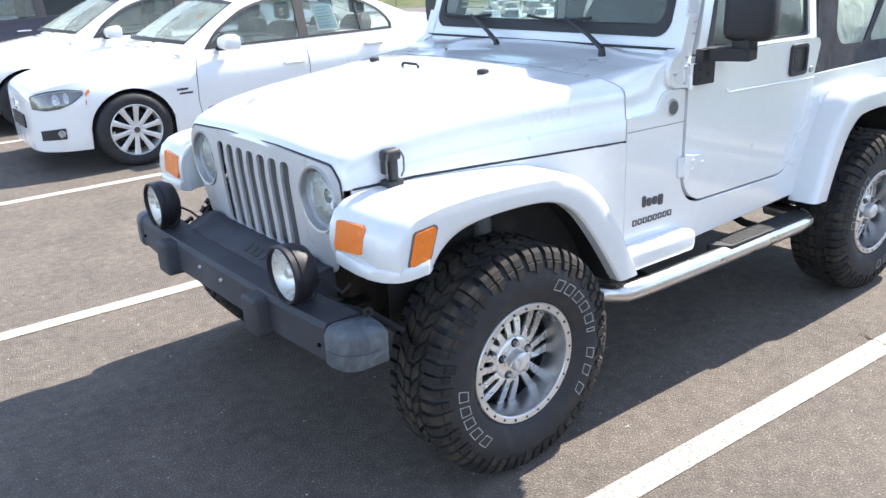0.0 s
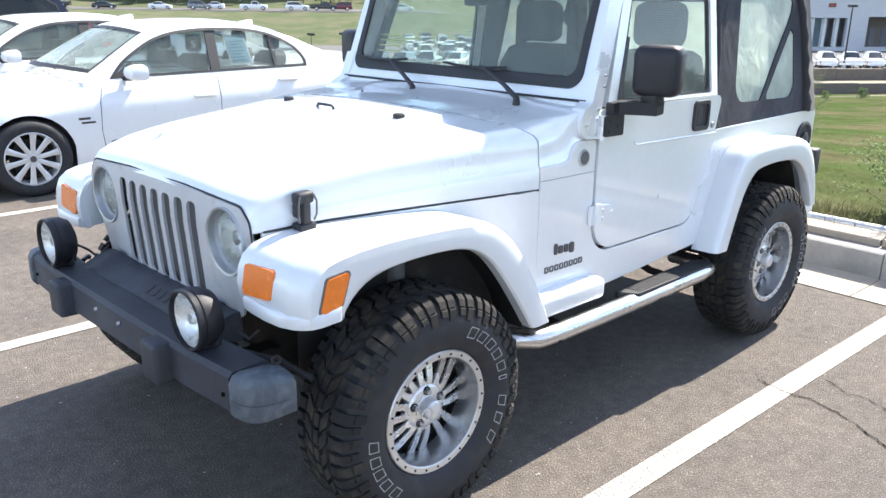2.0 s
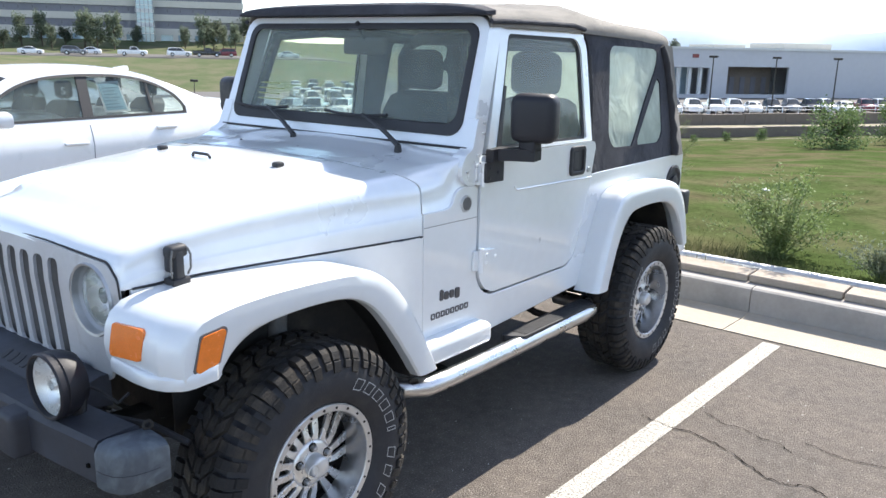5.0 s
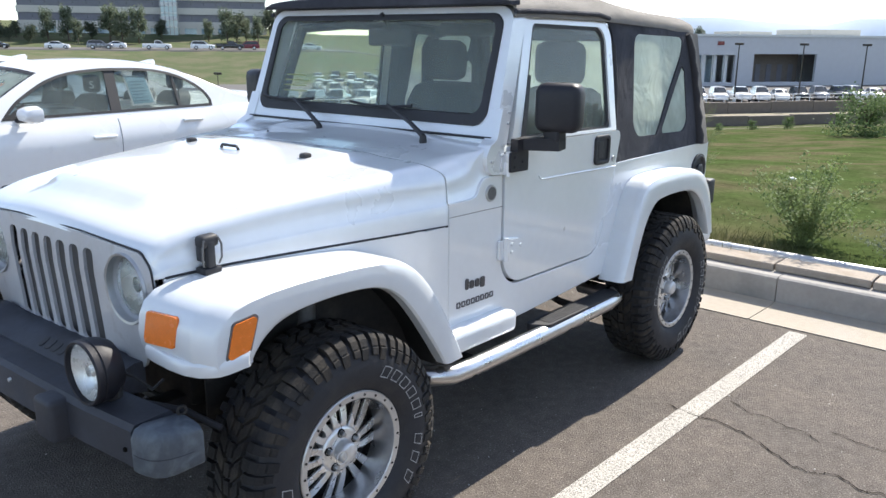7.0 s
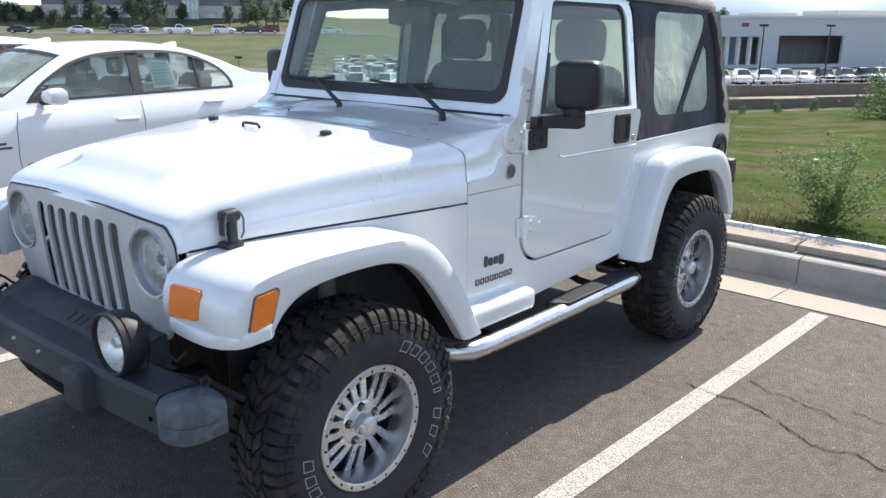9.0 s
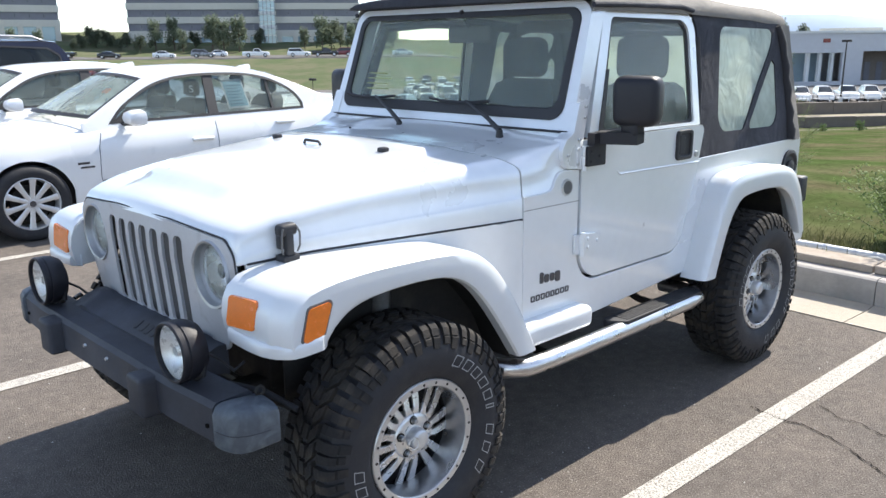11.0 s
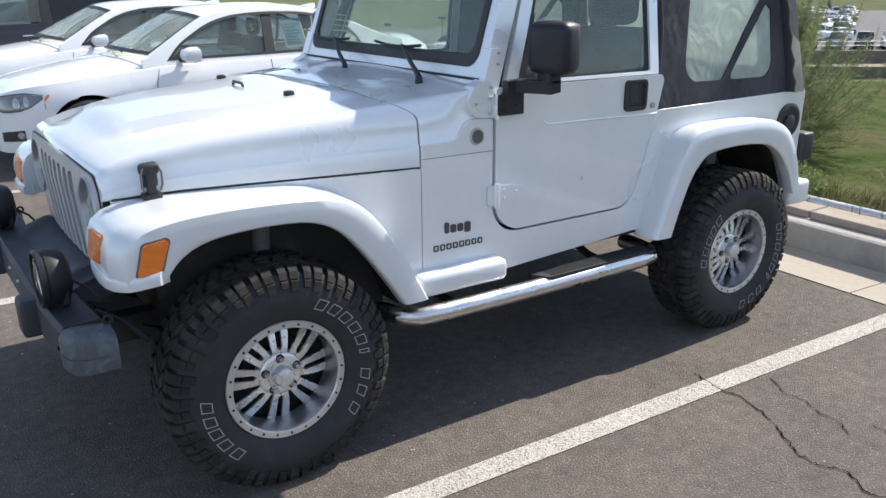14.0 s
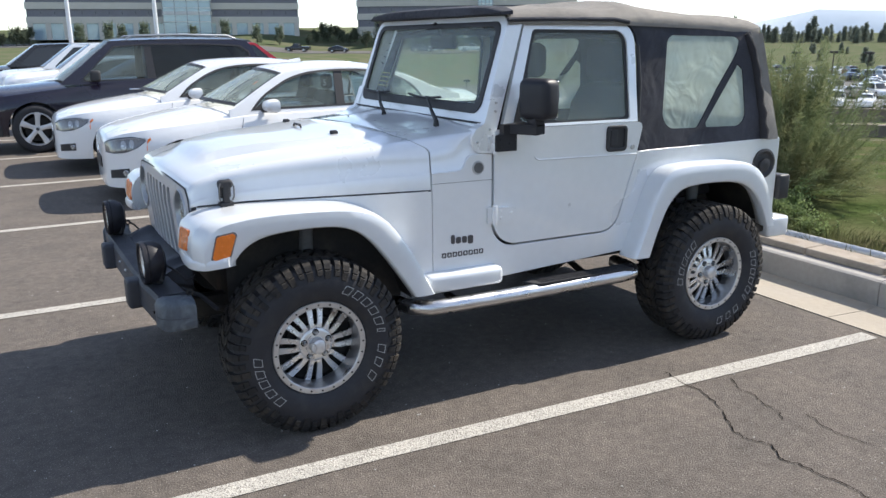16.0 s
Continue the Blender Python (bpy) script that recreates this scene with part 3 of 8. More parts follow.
bm = B(); tube(bm, [(4.19 + 0.01 * math.sin(k), -30 + 2.0 * k, 0.198 + 0.004 * math.sin(2.3 * k)) for k in range(40)], 0.042, 14); part("pipe", bm, STEEL, pipe)
bm = B(); cyl(bm, (4.19, -0.08, 0.198), (4.19, 0.08, 0.198), 0.049, None, 14)
cp = part("coupling", bm, STEEL, pipe)
cp.matrix_basis = Matrix.Translation((0, -1.9, 0))
for k in range(-4, 9):
    if k:
        o = share("coupling", cp, pipe, Matrix.Translation((0, k * 6.1 - 1.9, 0))); o.matrix_parent_inverse = cp.matrix_parent_inverse

# far paved ground
def sv(s, v):
    return NX * s - NY * v, NY * s + NX * v


def sheet(name, s0, s1, v0, v1, lift, mat, label, category, ns=10, nv=16, flat=None):
    """Paved ground in valley measures; its rim dips into the soil."""
    bm = B()
    rows = []
    ss = [s0] + [s0 + 0.3 + (s1 - s0 - 0.6) * i / ns for i in range(ns + 1)] + [s1]
    vs_ = [v0] + [v0 + 0.3 + (v1 - v0 - 0.6) * j / nv for j in range(nv + 1)] + [v1]
    for i, s in enumerate(ss):
        row = []
        for j, v in enumerate(vs_):
            x, y = sv(s, v)
            rim = i in (0, len(ss) - 1) or j in (0, len(vs_) - 1)
            row.append((x, y, (terrain(x, y) + lift if flat is None else flat) - ((1.2 if flat is not None else 0.25) if rim else 0)))
        rows.append(row)
    loft(bm, rows)
    return tagged(link(name, bm, mat), label, category, kind="structure")


LOT = -5.4
sheet("pavement_far_lot", 79.4, 128, -170, 24, 0, FARASPHALT, "grey asphalt of the distant sales lot", "pavement", flat=LOT)
sheet("pavement_far_lot_rear", 127.3, 189, -170, -22, 0, FARASPHALT, "grey asphalt of the distant sales lot, back rows", "pavement", flat=LOT - 0.02)
sheet("ground_terrace", 75.3, 79.3, -190, 30, 0, DRYSOIL, "dry straw-coloured ledge between two retaining walls", "ground", 3, 10, flat=-6.5)
sheet("path_meadow", 68.6, 69.7, -150, 20, 0.05, DRYSOIL, "narrow pale footpath through the meadow below the walls", "path", 2, 60)
sheet("road_hillside", 165, 181, -150, 160, 0.12, FARASPHALT, "grey road along the far hillside", "road", 8, 90)
for s0, z0, z1, lab in ((75.0, -8.4, -6.45, "lower"), (79.0, -7.2, -5.25, "upper")):
    bm = B()
    for k in range(40):
        v = -190 + k * 6
        x0, y0 = sv(s0, v); x1, y1 = sv(s0, v + 5.95); x2, y2 = sv(s0 + 0.7, v + 5.95); x3, y3 = sv(s0 + 0.7, v)
        if v > 30: continue
        vs = [bm.verts.new((x, y, z)) for z in (z0, z1 + 0.05 * (k % 3)) for x, y in ((x0, y0), (x1, y1), (x2, y2), (x3, y3))]
        for q in ((0, 1, 2, 3), (4, 5, 6, 7), (0, 1, 5, 4), (1, 2, 6, 5), (2, 3, 7, 6), (3, 0, 4, 7)):
            bm.faces.new([vs[i] for i in q])
    tagged(link("wall_terrace_" + lab, bm, STONEWALL, sharp=20), "grey-brown block retaining wall of the " + lab + " terrace", "retaining wall", kind="structure")

# ---- the jeep-type off-roader ----
def off_road_wheel(root, at, flip, turn):
    """Deep-dish alloy wheel with ten forked spokes and a chunky mud tyre; local y points inwards, the outer lip lies at y = 0."""
    base = Matrix.Translation(at) @ pose(0, 0, 0, 0, 0, 180 if flip else 0) @ pose(0, 0, 0, 0, -turn, 0) @ Matrix.Diagonal((1.026, 1.0, 1.026, 1))
    if "wheel" in WHEEL:
        w = WHEEL["wheel"].copy(); scene.collection.objects.link(w)
        w.parent, w.matrix_parent_inverse, w.matrix_basis = root, root.matrix_basis.inverted(), base
        for c in WHEEL["wheel"].children:
            k = c.copy(); scene.collection.objects.link(k); k.parent = w
        return w
    bm = B()
    lathe(bm, [(0.209, 0.012), (0.2095, 0.002), (0.206, -0.002), (0.187, -0.001), (0.184, 0.002)], 64)
    w = part("wheel", bm, ALLOY, root, "machined deep-dish alloy wheel with dusty lip", 40)
    w.matrix_parent_inverse, w.matrix_basis = root.matrix_basis.inverted(), base
    WHEEL["wheel"] = w
    bm = B(); lathe(bm, [(0.184, 0.002), (0.182, 0.012), (0.180, 0.07), (0.179, 0.098)], 64); part("barrel", bm, BARREL, w, "polished dished barrel", 40, Matrix())
    bm = B()
    for k in range(8):
        a0 = radians(45 * k - 3)
        e, t = Vector((math.cos(a0), 0, math.sin(a0))), Vector((-math.sin(a0), 0, math.cos(a0)))
        for sg in (-1, 1):
            rows = []
            for r, off, wd, y in ((0.064, 0.0122, 0.0122, 0.064), (0.084, 0.0142, 0.0140, 0.066), (0.090, 0.0178, 0.0112, 0.067), (0.096, 0.0198, 0.0110, 0.069), (0.12, 0.0216, 0.0124, 0.075), (0.15, 0.0238, 0.0138, 0.085), (0.181, 0.0260, 0.0154, 0.097)):
                p = e * r + Vector((0, y, 0)) + t * (sg * off)
                rows.append([p - t * wd, p - t * (wd * 0.84) + Vector((0, -0.0025, 0)), p + t * (wd * 0.84) + Vector((0, -0.0025, 0)), p + t * wd, p + t * (wd * 0.9) + Vector((0, 0.010, 0)), p - t * (wd * 0.9) + Vector((0, 0.010, 0))])
            loft(bm, rows, True, True)
    part("spokes", bm, SPOKE, w, "brushed forked spokes", 30, Matrix())
    bm = B()
    lathe(bm, [(0.036, 0.052), (0.064, 0.0545), (0.074, 0.058), (0.079, 0.066), (0.079, 0.10)], 40)
    part("hub_face", bm, SPOKE, w, "machined hub face", 40, Matrix())
    bm = B(); lathe(bm, [(0.0, 0.014), (0.027, 0.014), (0.032, 0.018), (0.035, 0.024), (0.037, 0.058)], 40)
    cap = part("centre_cap", bm, ALLOYDULL, w, "round alloy centre cap", 40, Matrix())
    bm = B(); lathe(bm, [(0.0185, 0.0142), (0.0195, 0.0125), (0.0225, 0.0125), (0.0235, 0.0142)], 32); part("cap_ring", bm, ALLOY, cap, "", 40, Matrix())
    bm = B(); cyl(bm, (0, 0.069, 0), (0, 0.041, 0), 0.0092, 0.0080, 6); lathe(bm, [(0.0, 0.0395), (0.006, 0.0400), (0.0082, 0.0425)], 12)
    # dark collar: shade of the nut's recess put into a near-black ring
    bs = B(); lathe(bs, [(0.0095, 0.0572), (0.0115, 0.0562), (0.0140, 0.0556), (0.0150, 0.0580), (0.0150, 0.066)], 18)
    for k in range(5):
        a = radians(72 * k + 20)
        at_ = Matrix.Translation((0.0575 * math.cos(a), -0.004, 0.0575 * math.sin(a)))
        nut = part("lug_nut", bm, STEEL, w, "steel lug nut", 30, at_) if k == 0 else share("lug_nut", nut, w, at_, "steel lug nut")
        nst = part("nut_seat", bs, DARKSTEEL, w, "dark ring for the shaded nut recess", 30, at_) if k == 0 else share("nut_seat", nst, w, at_, "dark ring for the shaded nut recess")
    bm = B(); cyl(bm, (0, 0.002, 0), (0, -0.0035, 0), 0.0048, 0.0042, 8)
    for k in range(24):
        a = radians(15 * k)
        at_ = Matrix.Translation((0.1965 * math.cos(a), 0, 0.1965 * math.sin(a)))
        rvt = part("rivet", bm, DARKSTEEL, w, "", 30, at_) if k == 0 else share("rivet", rvt, w, at_)
    bm = B()
    # near-black disc and barrel liner put shade into the spoke gaps, drum face within
    lathe(bm, [(0.0, 0.124), (0.1775, 0.124), (0.1788, 0.0985), (0.1810, 0.0985), (0.181, 0.16), (0.0, 0.16)], 48)
    lathe(bm, [(0.0, 0.112), (0.12, 0.112), (0.125, 0.125)], 32)
    part("brake_drum", bm, DARKSTEEL, w, "dark drum and gap shade behind the spokes", 40, Matrix())
    bm = B()
    lathe(bm, [(0.207, 0.010), (0.222, -0.006), (0.245, -0.017), (0.275, -0.023), (0.300, -0.022), (0.316, -0.018), (0.330, -0.013), (0.352, -0.006), (0.370, 0.008), (0.3765, 0.05), (0.377, 0.115), (0.3765, 0.18), (0.370, 0.222), (0.335, 0.24), (0.28, 0.25), (0.21, 0.22)], 96)
    tyre = part("tyre", bm, RUBBER, w, "black all-terrain tyre", 40, Matrix())
    # tread: staggered shoulder lugs on both flanks and three rows of blocks across
    bm = B()
    rr = random.Random(7)
    def lug(a0, a1, prof, skew=0.0):
        """prof: (radius, y) outline points across the lug; skew slants it across the tread."""
        lo, hi = [], []
        for a in (a0, a1):
            lo.append([(r * math.cos(a + skew * (y - 0.116)), y, r * math.sin(a + skew * (y - 0.116))) for r, y in prof])
        v0 = [bm.verts.new(p) for p in lo[0]]; v1 = [bm.verts.new(p) for p in lo[1]]
        k = len(prof)
        for i in range(k):
            j = (i + 1) % k
            bm.faces.new((v0[i], v0[j], v1[j], v1[i]))
        bm.faces.new(v0); bm.faces.new(v1)
    N = 54
    for k in range(N):
        a = 2 * math.pi * k / N
        st = 2 * math.pi / N
        long_ = k % 2 == 0
        r_in = (0.312 if long_ else 0.328) + rr.uniform(-0.003, 0.003)
        wid = (0.68 if long_ else 0.56) + rr.uniform(-0.05, 0.05)
        for flank in (0, 1):
            aa = a + (0.5 * st if flank else 0) + rr.uniform(-0.006, 0.006)
            y = (lambda q: q) if not flank else (lambda q: 0.232 - q)
            # a stepped side block, then the shoulder block that reaches over the edge
            lug(aa, aa + st * wid, [(r_in, y(-0.016)), (r_in + 0.004, y(-0.0225)), (0.350, y(-0.0165)), (0.356, y(-0.006)), (0.342, y(-0.004))])
            lug(aa + st * 0.04, aa + st * (wid + 0.06), [(0.352, y(-0.006)), (0.357, y(-0.0135)), (0.378, y(-0.0025)), (0.3915, y(0.016)), (0.392, y(0.050 if long_ else 0.042)), (0.368, y(0.052))])
    for row, (y0, y1) in enumerate(((0.060, 0.098), (0.103, 0.131), (0.136, 0.174))):
        n = 42
        for k in range(n):
            a = 2 * math.pi * (k + 0.37 * row) / n + rr.uniform(-0.010, 0.010)
            lug(a, a + 2 * math.pi / n * rr.uniform(0.66, 0.76), [(0.370, y0), (0.391, y0 + 0.003), (0.392, y1 - 0.003), (0.370, y1)], (2.6, 0.0, -2.6)[row])
    part("tread", bm, TREAD, w, "dusty brown-black tread lugs", 25, Matrix())
    # outlined letter blocks on the flank: six, three and five of them, drawn as plain slanted frames
    def letter(ac, wd):
        r0, r1, fr = 0.259, 0.297, 0.0030
        def at_(r, a):
            b = a - 0.035 * (r - r0) / (r1 - r0)
            return (r * math.cos(b), -0.0246, r * math.sin(b))
        h, e = wd / 2, fr / 0.28
        for ra, rb, a0, a1 in ((r0, r0 + fr, -h, h), (r1 - fr, r1, -h, h), (r0 + fr, r1 - fr, -h, -h + e), (r0 + fr, r1 - fr, h - e, h)):
            loft(bm, [[at_(rb, ac + a0 + (a1 - a0) * i / 4), at_(ra, ac + a0 + (a1 - a0) * i / 4)] for i in range(5)])
    for angles, narrow in (((64, 53, 42, 31, 19.5, 10), 5), ((-8, -21, -35), 9), ((-134, -146, -157, -167, -178), 9)):
        bm = B()
        for k, a in enumerate(angles):
            letter(radians(a), radians(3.2 if k == narrow else 7.6))
        part("lettering", bm, LETTER, w, "outlined white letter blocks", 0, Matrix())
    return w


WHEEL = {}
jeep = thing("off_road_car", (1.2, 0, 0), "silver two-door off-roader with faded charcoal soft top, parked on asphalt", "car")
SKEW = 0.046
for x, turn in ((0.0, 0), (2.373, -45)):
    off_road_wheel(jeep, (x, -0.905, 0.397), False, turn)
    off_road_wheel(jeep, (x - SKEW * 1.67, 0.905, 0.397), True, turn + 20)


def hood_half(x):
    return 0.600 + 0.180 * (x + 0.28)


def hood_top(x):
    return lerp(x, [(-0.44, 1.092), (-0.41, 1.110), (-0.36, 1.127), (-0.28, 1.144), (-0.15, 1.165), (0.0, 1.185), (0.32, 1.215), (0.62, 1.240), (0.76, 1.258), (0.88, 1.284), (0.95, 1.290)])


def hood_section(x, low):
    """Half-sections from one side's lower edge over the top to the other side's; the shoulder grows rounder towards the cowl, then squares up against the door post."""
    h, t = hood_half(x) if x < 0.62 else 0.760, hood_top(x)
    bulge = (0.019 + 0.012 * (1 - smooth(-0.12, 0.22, x))) * smooth(-0.345, -0.235, x) * (1 - smooth(0.50, 0.62, x))
    bw = 0.30 + 0.16 * smooth(-0.4, 0.6, x)
    R = lerp(x, [(-0.43, 0.036), (0.0, 0.048), (0.4, 0.066), (0.62, 0.084), (0.72, 0.088), (0.75, 0.078), (0.79, 0.036), (0.82, 0.014), (0.95, 0.012)])
    zc = low + 0.42 * (t - 0.06 - low)
    half = [(h, low), (h, zc - 0.004), (h - 0.002, zc), (h - 0.0065, zc + 0.007), (h - 0.012, t - R - 0.02)]
    for i in range(1, 9):
        a = i / 8 * math.pi / 2
        half.append((h - 0.012 - R + R * math.cos(a), t - R - 0.02 + R * math.sin(a)))
    half += [(bw + 0.05, t - 0.012), (bw + 0.012, t - 0.008), (bw - 0.022, t - 0.004 + bulge), (bw * 0.6, t + 0.002 + bulge), (bw * 0.25, t + 0.005 + bulge), (0, t + 0.006 + bulge)]
    def place(y, z):
        top = smooth(1.17, 1.235, z)
        back = smooth(0.25, 0.612, x) * (1 - smooth(0.63, 0.84, x))
        nose = smooth(-0.16, -0.43, x) if x < -0.16 else 0.0
        return x - 0.075 * top * back + nose * (0.07 * y * y - 0.018)
    return [(place(y, z), -y, z) for y, z in half] + [(place(y, z), y, z) for y, z in reversed(half[:-1])]


bm = B()
hx = [-0.432, -0.425, -0.41, -0.385, -0.36, -0.335, -0.31, -0.285, -0.26, -0.235, -0.2, -0.14, -0.05, 0.08, 0.2, 0.32, 0.40, 0.48, 0.56, 0.612]
rows = []
for i, x in enumerate(hx):
    r = hood_section(x, 0.995)
    if i < 2:
        k = (0.022, 0.007)[i]
        r = [(p[0], p[1] * (1 - k * 0.6), p[2] - k * max(0.0, min(1.0, (p[2] - 0.995) / 0.06))) for p in r]
    if i == 0:
        rows.append([(p[0] + 0.03, p[1] * 0.985, max(0.995, p[2] - 0.012)) for p in r])
    rows.append(r)
loft(bm, rows)
thicken(bm, 0.003)
hood = part("hood", bm, SILVER, jeep, "sun-bleached silver hood with raised centre")
bm = B()
loft(bm, [hood_section(x, 0.98) for x in (0.619, 0.63, 0.67, 0.71, 0.735, 0.75, 0.765, 0.78, 0.795, 0.81, 0.825, 0.85, 0.88, 0.93)])
thicken(bm, 0.012)
for sgn in (-1, 1):
    bm2 = B()
    tube(bm2, [(x, sgn * (hood_half(x) + 0.0005), 0.9935) for x in (-0.40, -0.2, 0.0, 0.2, 0.4, 0.612)], 0.0042, 6)
    part("hood_seal", bm2, BLACK, hood, "dark rubber line under the hood edge")
cowl = part("cowl", bm, SILVER, jeep, "silver cowl with scalloped shoulders")
# body sides
arch_r = [(2.373 + 0.525 * math.cos(radians(a)), 0.40 + 0.55 * math.sin(radians(a))) for a in range(22, 160, 6)]
side = [(0.62, 0.555), (0.66, 0.528), (1.0, 0.528), (1.84, 0.572), (1.875, 0.585)] + arch_r[::-1] + [(2.862, 0.60), (2.93, 0.61), (2.955, 0.64), (2.962, 1.10), (2.955, 1.124), (1.866, 1.106)]
door_o = fillet([(0.949, 1.262), (0.949, 0.688), (1.722, 0.688), (1.858, 1.09), (1.895, 1.262)], [0, 0.13, 0.13, 0.03, 0.0], 8)
cut = [(u, v) for u, v in door_o if v < 1.225][::-1]
side_poly = side + [(1.8655, 1.102)] + [(u + 0.004 * (1 if u > 1.4 else -1), v - 0.005) for u, v in cut if v < 1.105 or u < 1.2] + [(0.944, 1.146), (0.86, 1.150), (0.826, 1.146), (0.806, 1.133), (0.794, 1.112), (0.786, 1.094), (0.772, 1.082), (0.74, 1.076), (0.62, 1.074)]
for sgn, nm in ((-1, "side_panel"), (1, "side_panel")):
    bm = B()
    plate(bm, side_poly, [], lambda u, v, s=sgn: (u, s * 0.762, v), (0, -sgn * 0.03, 0), 0.004)
    part(nm, bm, SILVER, jeep)
    bm = B()
    inner = fillet([(0.955, 1.257), (0.955, 0.694), (1.718, 0.694), (1.853, 1.09), (1.893, 1.260)], [0.01, 0.126, 0.126, 0.03, 0.030], 8)
    plate(bm, inner, [], lambda u, v, s=sgn: (u, s * 0.7655, v), (0, -sgn * 0.035, 0), 0.006)
    door = part("door", bm, SILVER, jeep, "silver door with dark recessed handle and chrome lock")
    bm = B()
    tube(bm, [(1.188, sgn * 0.766, 1.118), (1.194, sgn * 0.767, 1.108), (1.210, sgn * 0.7675, 1.100), (1.4, sgn * 0.7675, 1.098), (1.852, sgn * 0.7675, 1.092)], 0.0038, 8)
    part("crease", bm, SILVER, door)
    bm = B()
    plate(bm, fillet([(1.640, 1.113), (1.776, 1.113), (1.776, 1.247), (1.640, 1.247)], 0.024), [fillet([(1.660, 1.132), (1.758, 1.132), (1.758, 1.230), (1.660, 1.230)], 0.014)], lambda u, v, s=sgn: (u, s * 0.777, v), (0, -sgn * 0.014, 0), 0.004)
    box(bm, 1.652, 1.766, min(sgn * 0.762, sgn * 0.7680), max(sgn * 0.762, sgn * 0.7680), 1.124, 1.238)
    box(bm, 1.666, 1.712, min(sgn * 0.760, sgn * 0.7735), max(sgn * 0.760, sgn * 0.7735), 1.140, 1.224, 0.005)
    part("handle", bm, BLACK, door, "black paddle door handle")
    bm = B(); cyl(bm, (1.820, sgn * 0.764, 1.130), (1.820, sgn * 0.774, 1.130), 0.0145, 0.012, 16); part("lock", bm, STEEL, door, "round chrome lock")
    for zz in (0.848, 1.19):
        bm = B()
        cyl(bm, (0.951, sgn * 0.780, zz - 0.048), (0.951, sgn * 0.780, zz + 0.048), 0.0125, None, 12)
        plate(bm, fillet([(0.958, zz - 0.038), (1.035, zz - 0.030), (1.080, zz - 0.014), (1.080, zz + 0.022), (1.035, zz + 0.034), (0.958, zz + 0.040)], 0.008), [], lambda u, v, s=sgn: (u, s * 0.784, v), (0, -sgn * 0.018, 0), 0.004)
        plate(bm, fillet([(0.915, zz - 0.04), (0.945, zz - 0.04), (0.945, zz + 0.04), (0.915, zz + 0.04)], 0.006), [], lambda u, v, s=sgn: (u, s * 0.775, v), (0, -sgn * 0.011, 0), 0.003)
        for bx, bz in ((0.985, zz + 0.018), (0.985, zz - 0.016), (1.045, zz + 0.004)):
            cyl(bm, (bx, sgn * 0.780, bz), (bx, sgn * 0.789, bz), 0.009, 0.007, 8)
        part("hinge", bm, SILVER, door, "silver strap hinge")
    # upper door frame with its pane
    lean = lambda v: 0.757 - 0.068 * max(0, v - 1.262) / 0.50
    fr_o = fillet([(1.005, 1.262), (1.168, 1.765), (1.858, 1.765), (1.858, 1.262)], [0.0, 0.03, 0.11, 0.0], 8)
    fr_i = fillet([(1.070, 1.275), (1.210, 1.722), (1.806, 1.722), (1.806, 1.275)], [0.015, 0.03, 0.075, 0.015], 8)
    bm = B(); plate(bm, fr_o, [fr_i], lambda u, v, s=sgn: (u, s * lean(v), v), (0, -sgn * 0.028, 0), 0.007)
    fr = part("door_frame", bm, SILVER, jeep, "silver upper door frame")
    bm = B(); plate(bm, [(u, v) for u, v in fillet([(1.066, 1.27), (1.207, 1.727), (1.811, 1.727), (1.811, 1.27)], [0.015, 0.03, 0.077, 0.015])], [fillet([(1.098, 1.285), (1.228, 1.708), (1.790, 1.708), (1.790, 1.285)], [0.03, 0.03, 0.06, 0.03])], lambda u, v, s=sgn: (u, s * (lean(v) - 0.010), v), (0, -sgn * 0.012, 0))
    part("window_seal", bm, BLACK, fr, "black rubber window seal")
    bm = B(); plate(bm, fillet([(1.068, 1.272), (1.208, 1.725), (1.809, 1.725), (1.809, 1.272)], [0.015, 0.03, 0.076, 0.015]), [], lambda u, v, s=sgn: (u, s * (lean(v) - 0.016), v), None)
    pane = part("window_pane", bm, SIDEGLASS, fr, "tinted side window pane", 0); pane.visible_shadow = False
    # black strip puts the shading along the frame seal into a plate
    bm = B(); plate(bm, [(1.064, 1.276), (1.094, 1.276), (1.166, 1.52), (1.148, 1.52)], [], lambda u, v, s=sgn: (u, s * (lean(v) + 0.003), v), (0, -sgn * 0.01, 0)); part("quarter_trim", bm, BLACK, fr)

# windshield frame, leaning back
def ws(u, v, d=0.0):
    """u across, v up along the screen from its hinge line; d out of the screen."""
    k = 0.315
    return (0.895 + v * k - d * 0.95, u, 1.262 + v * 0.949 - d * 0.0 + d * 0.3)


bm = B()
plate(bm, fillet([(-0.757, -0.07), (0.757, -0.07), (0.708, 0.548), (-0.708, 0.548)], [0.02, 0.02, 0.07, 0.07]), [fillet([(-0.664, 0.075), (0.664, 0.075), (0.650, 0.505), (-0.650, 0.505)], 0.055)], ws, (0.085, 0, 0.012), 0.010, 3)
wsf = part("windshield_frame", bm, SILVER, jeep, "silver windshield frame with bolted hinges")
bm = B(); plate(bm, fillet([(-0.690, 0.066), (0.690, 0.066), (0.672, 0.518), (-0.672, 0.518)], 0.06), [fillet([(-0.650, 0.112), (0.650, 0.112), (0.640, 0.492), (-0.640, 0.492)], 0.05)], lambda u, v: ws(u, v, 0.006), (0.012, 0, 0.003), 0.004)
part("windshield_seal", bm, BLACK, wsf, "wide black windshield seal")
bm = B(); plate(bm, fillet([(-0.655, 0.085), (0.655, 0.085), (0.640, 0.50), (-0.640, 0.50)], 0.05), [], lambda u, v: ws(u, v, -0.004), None)
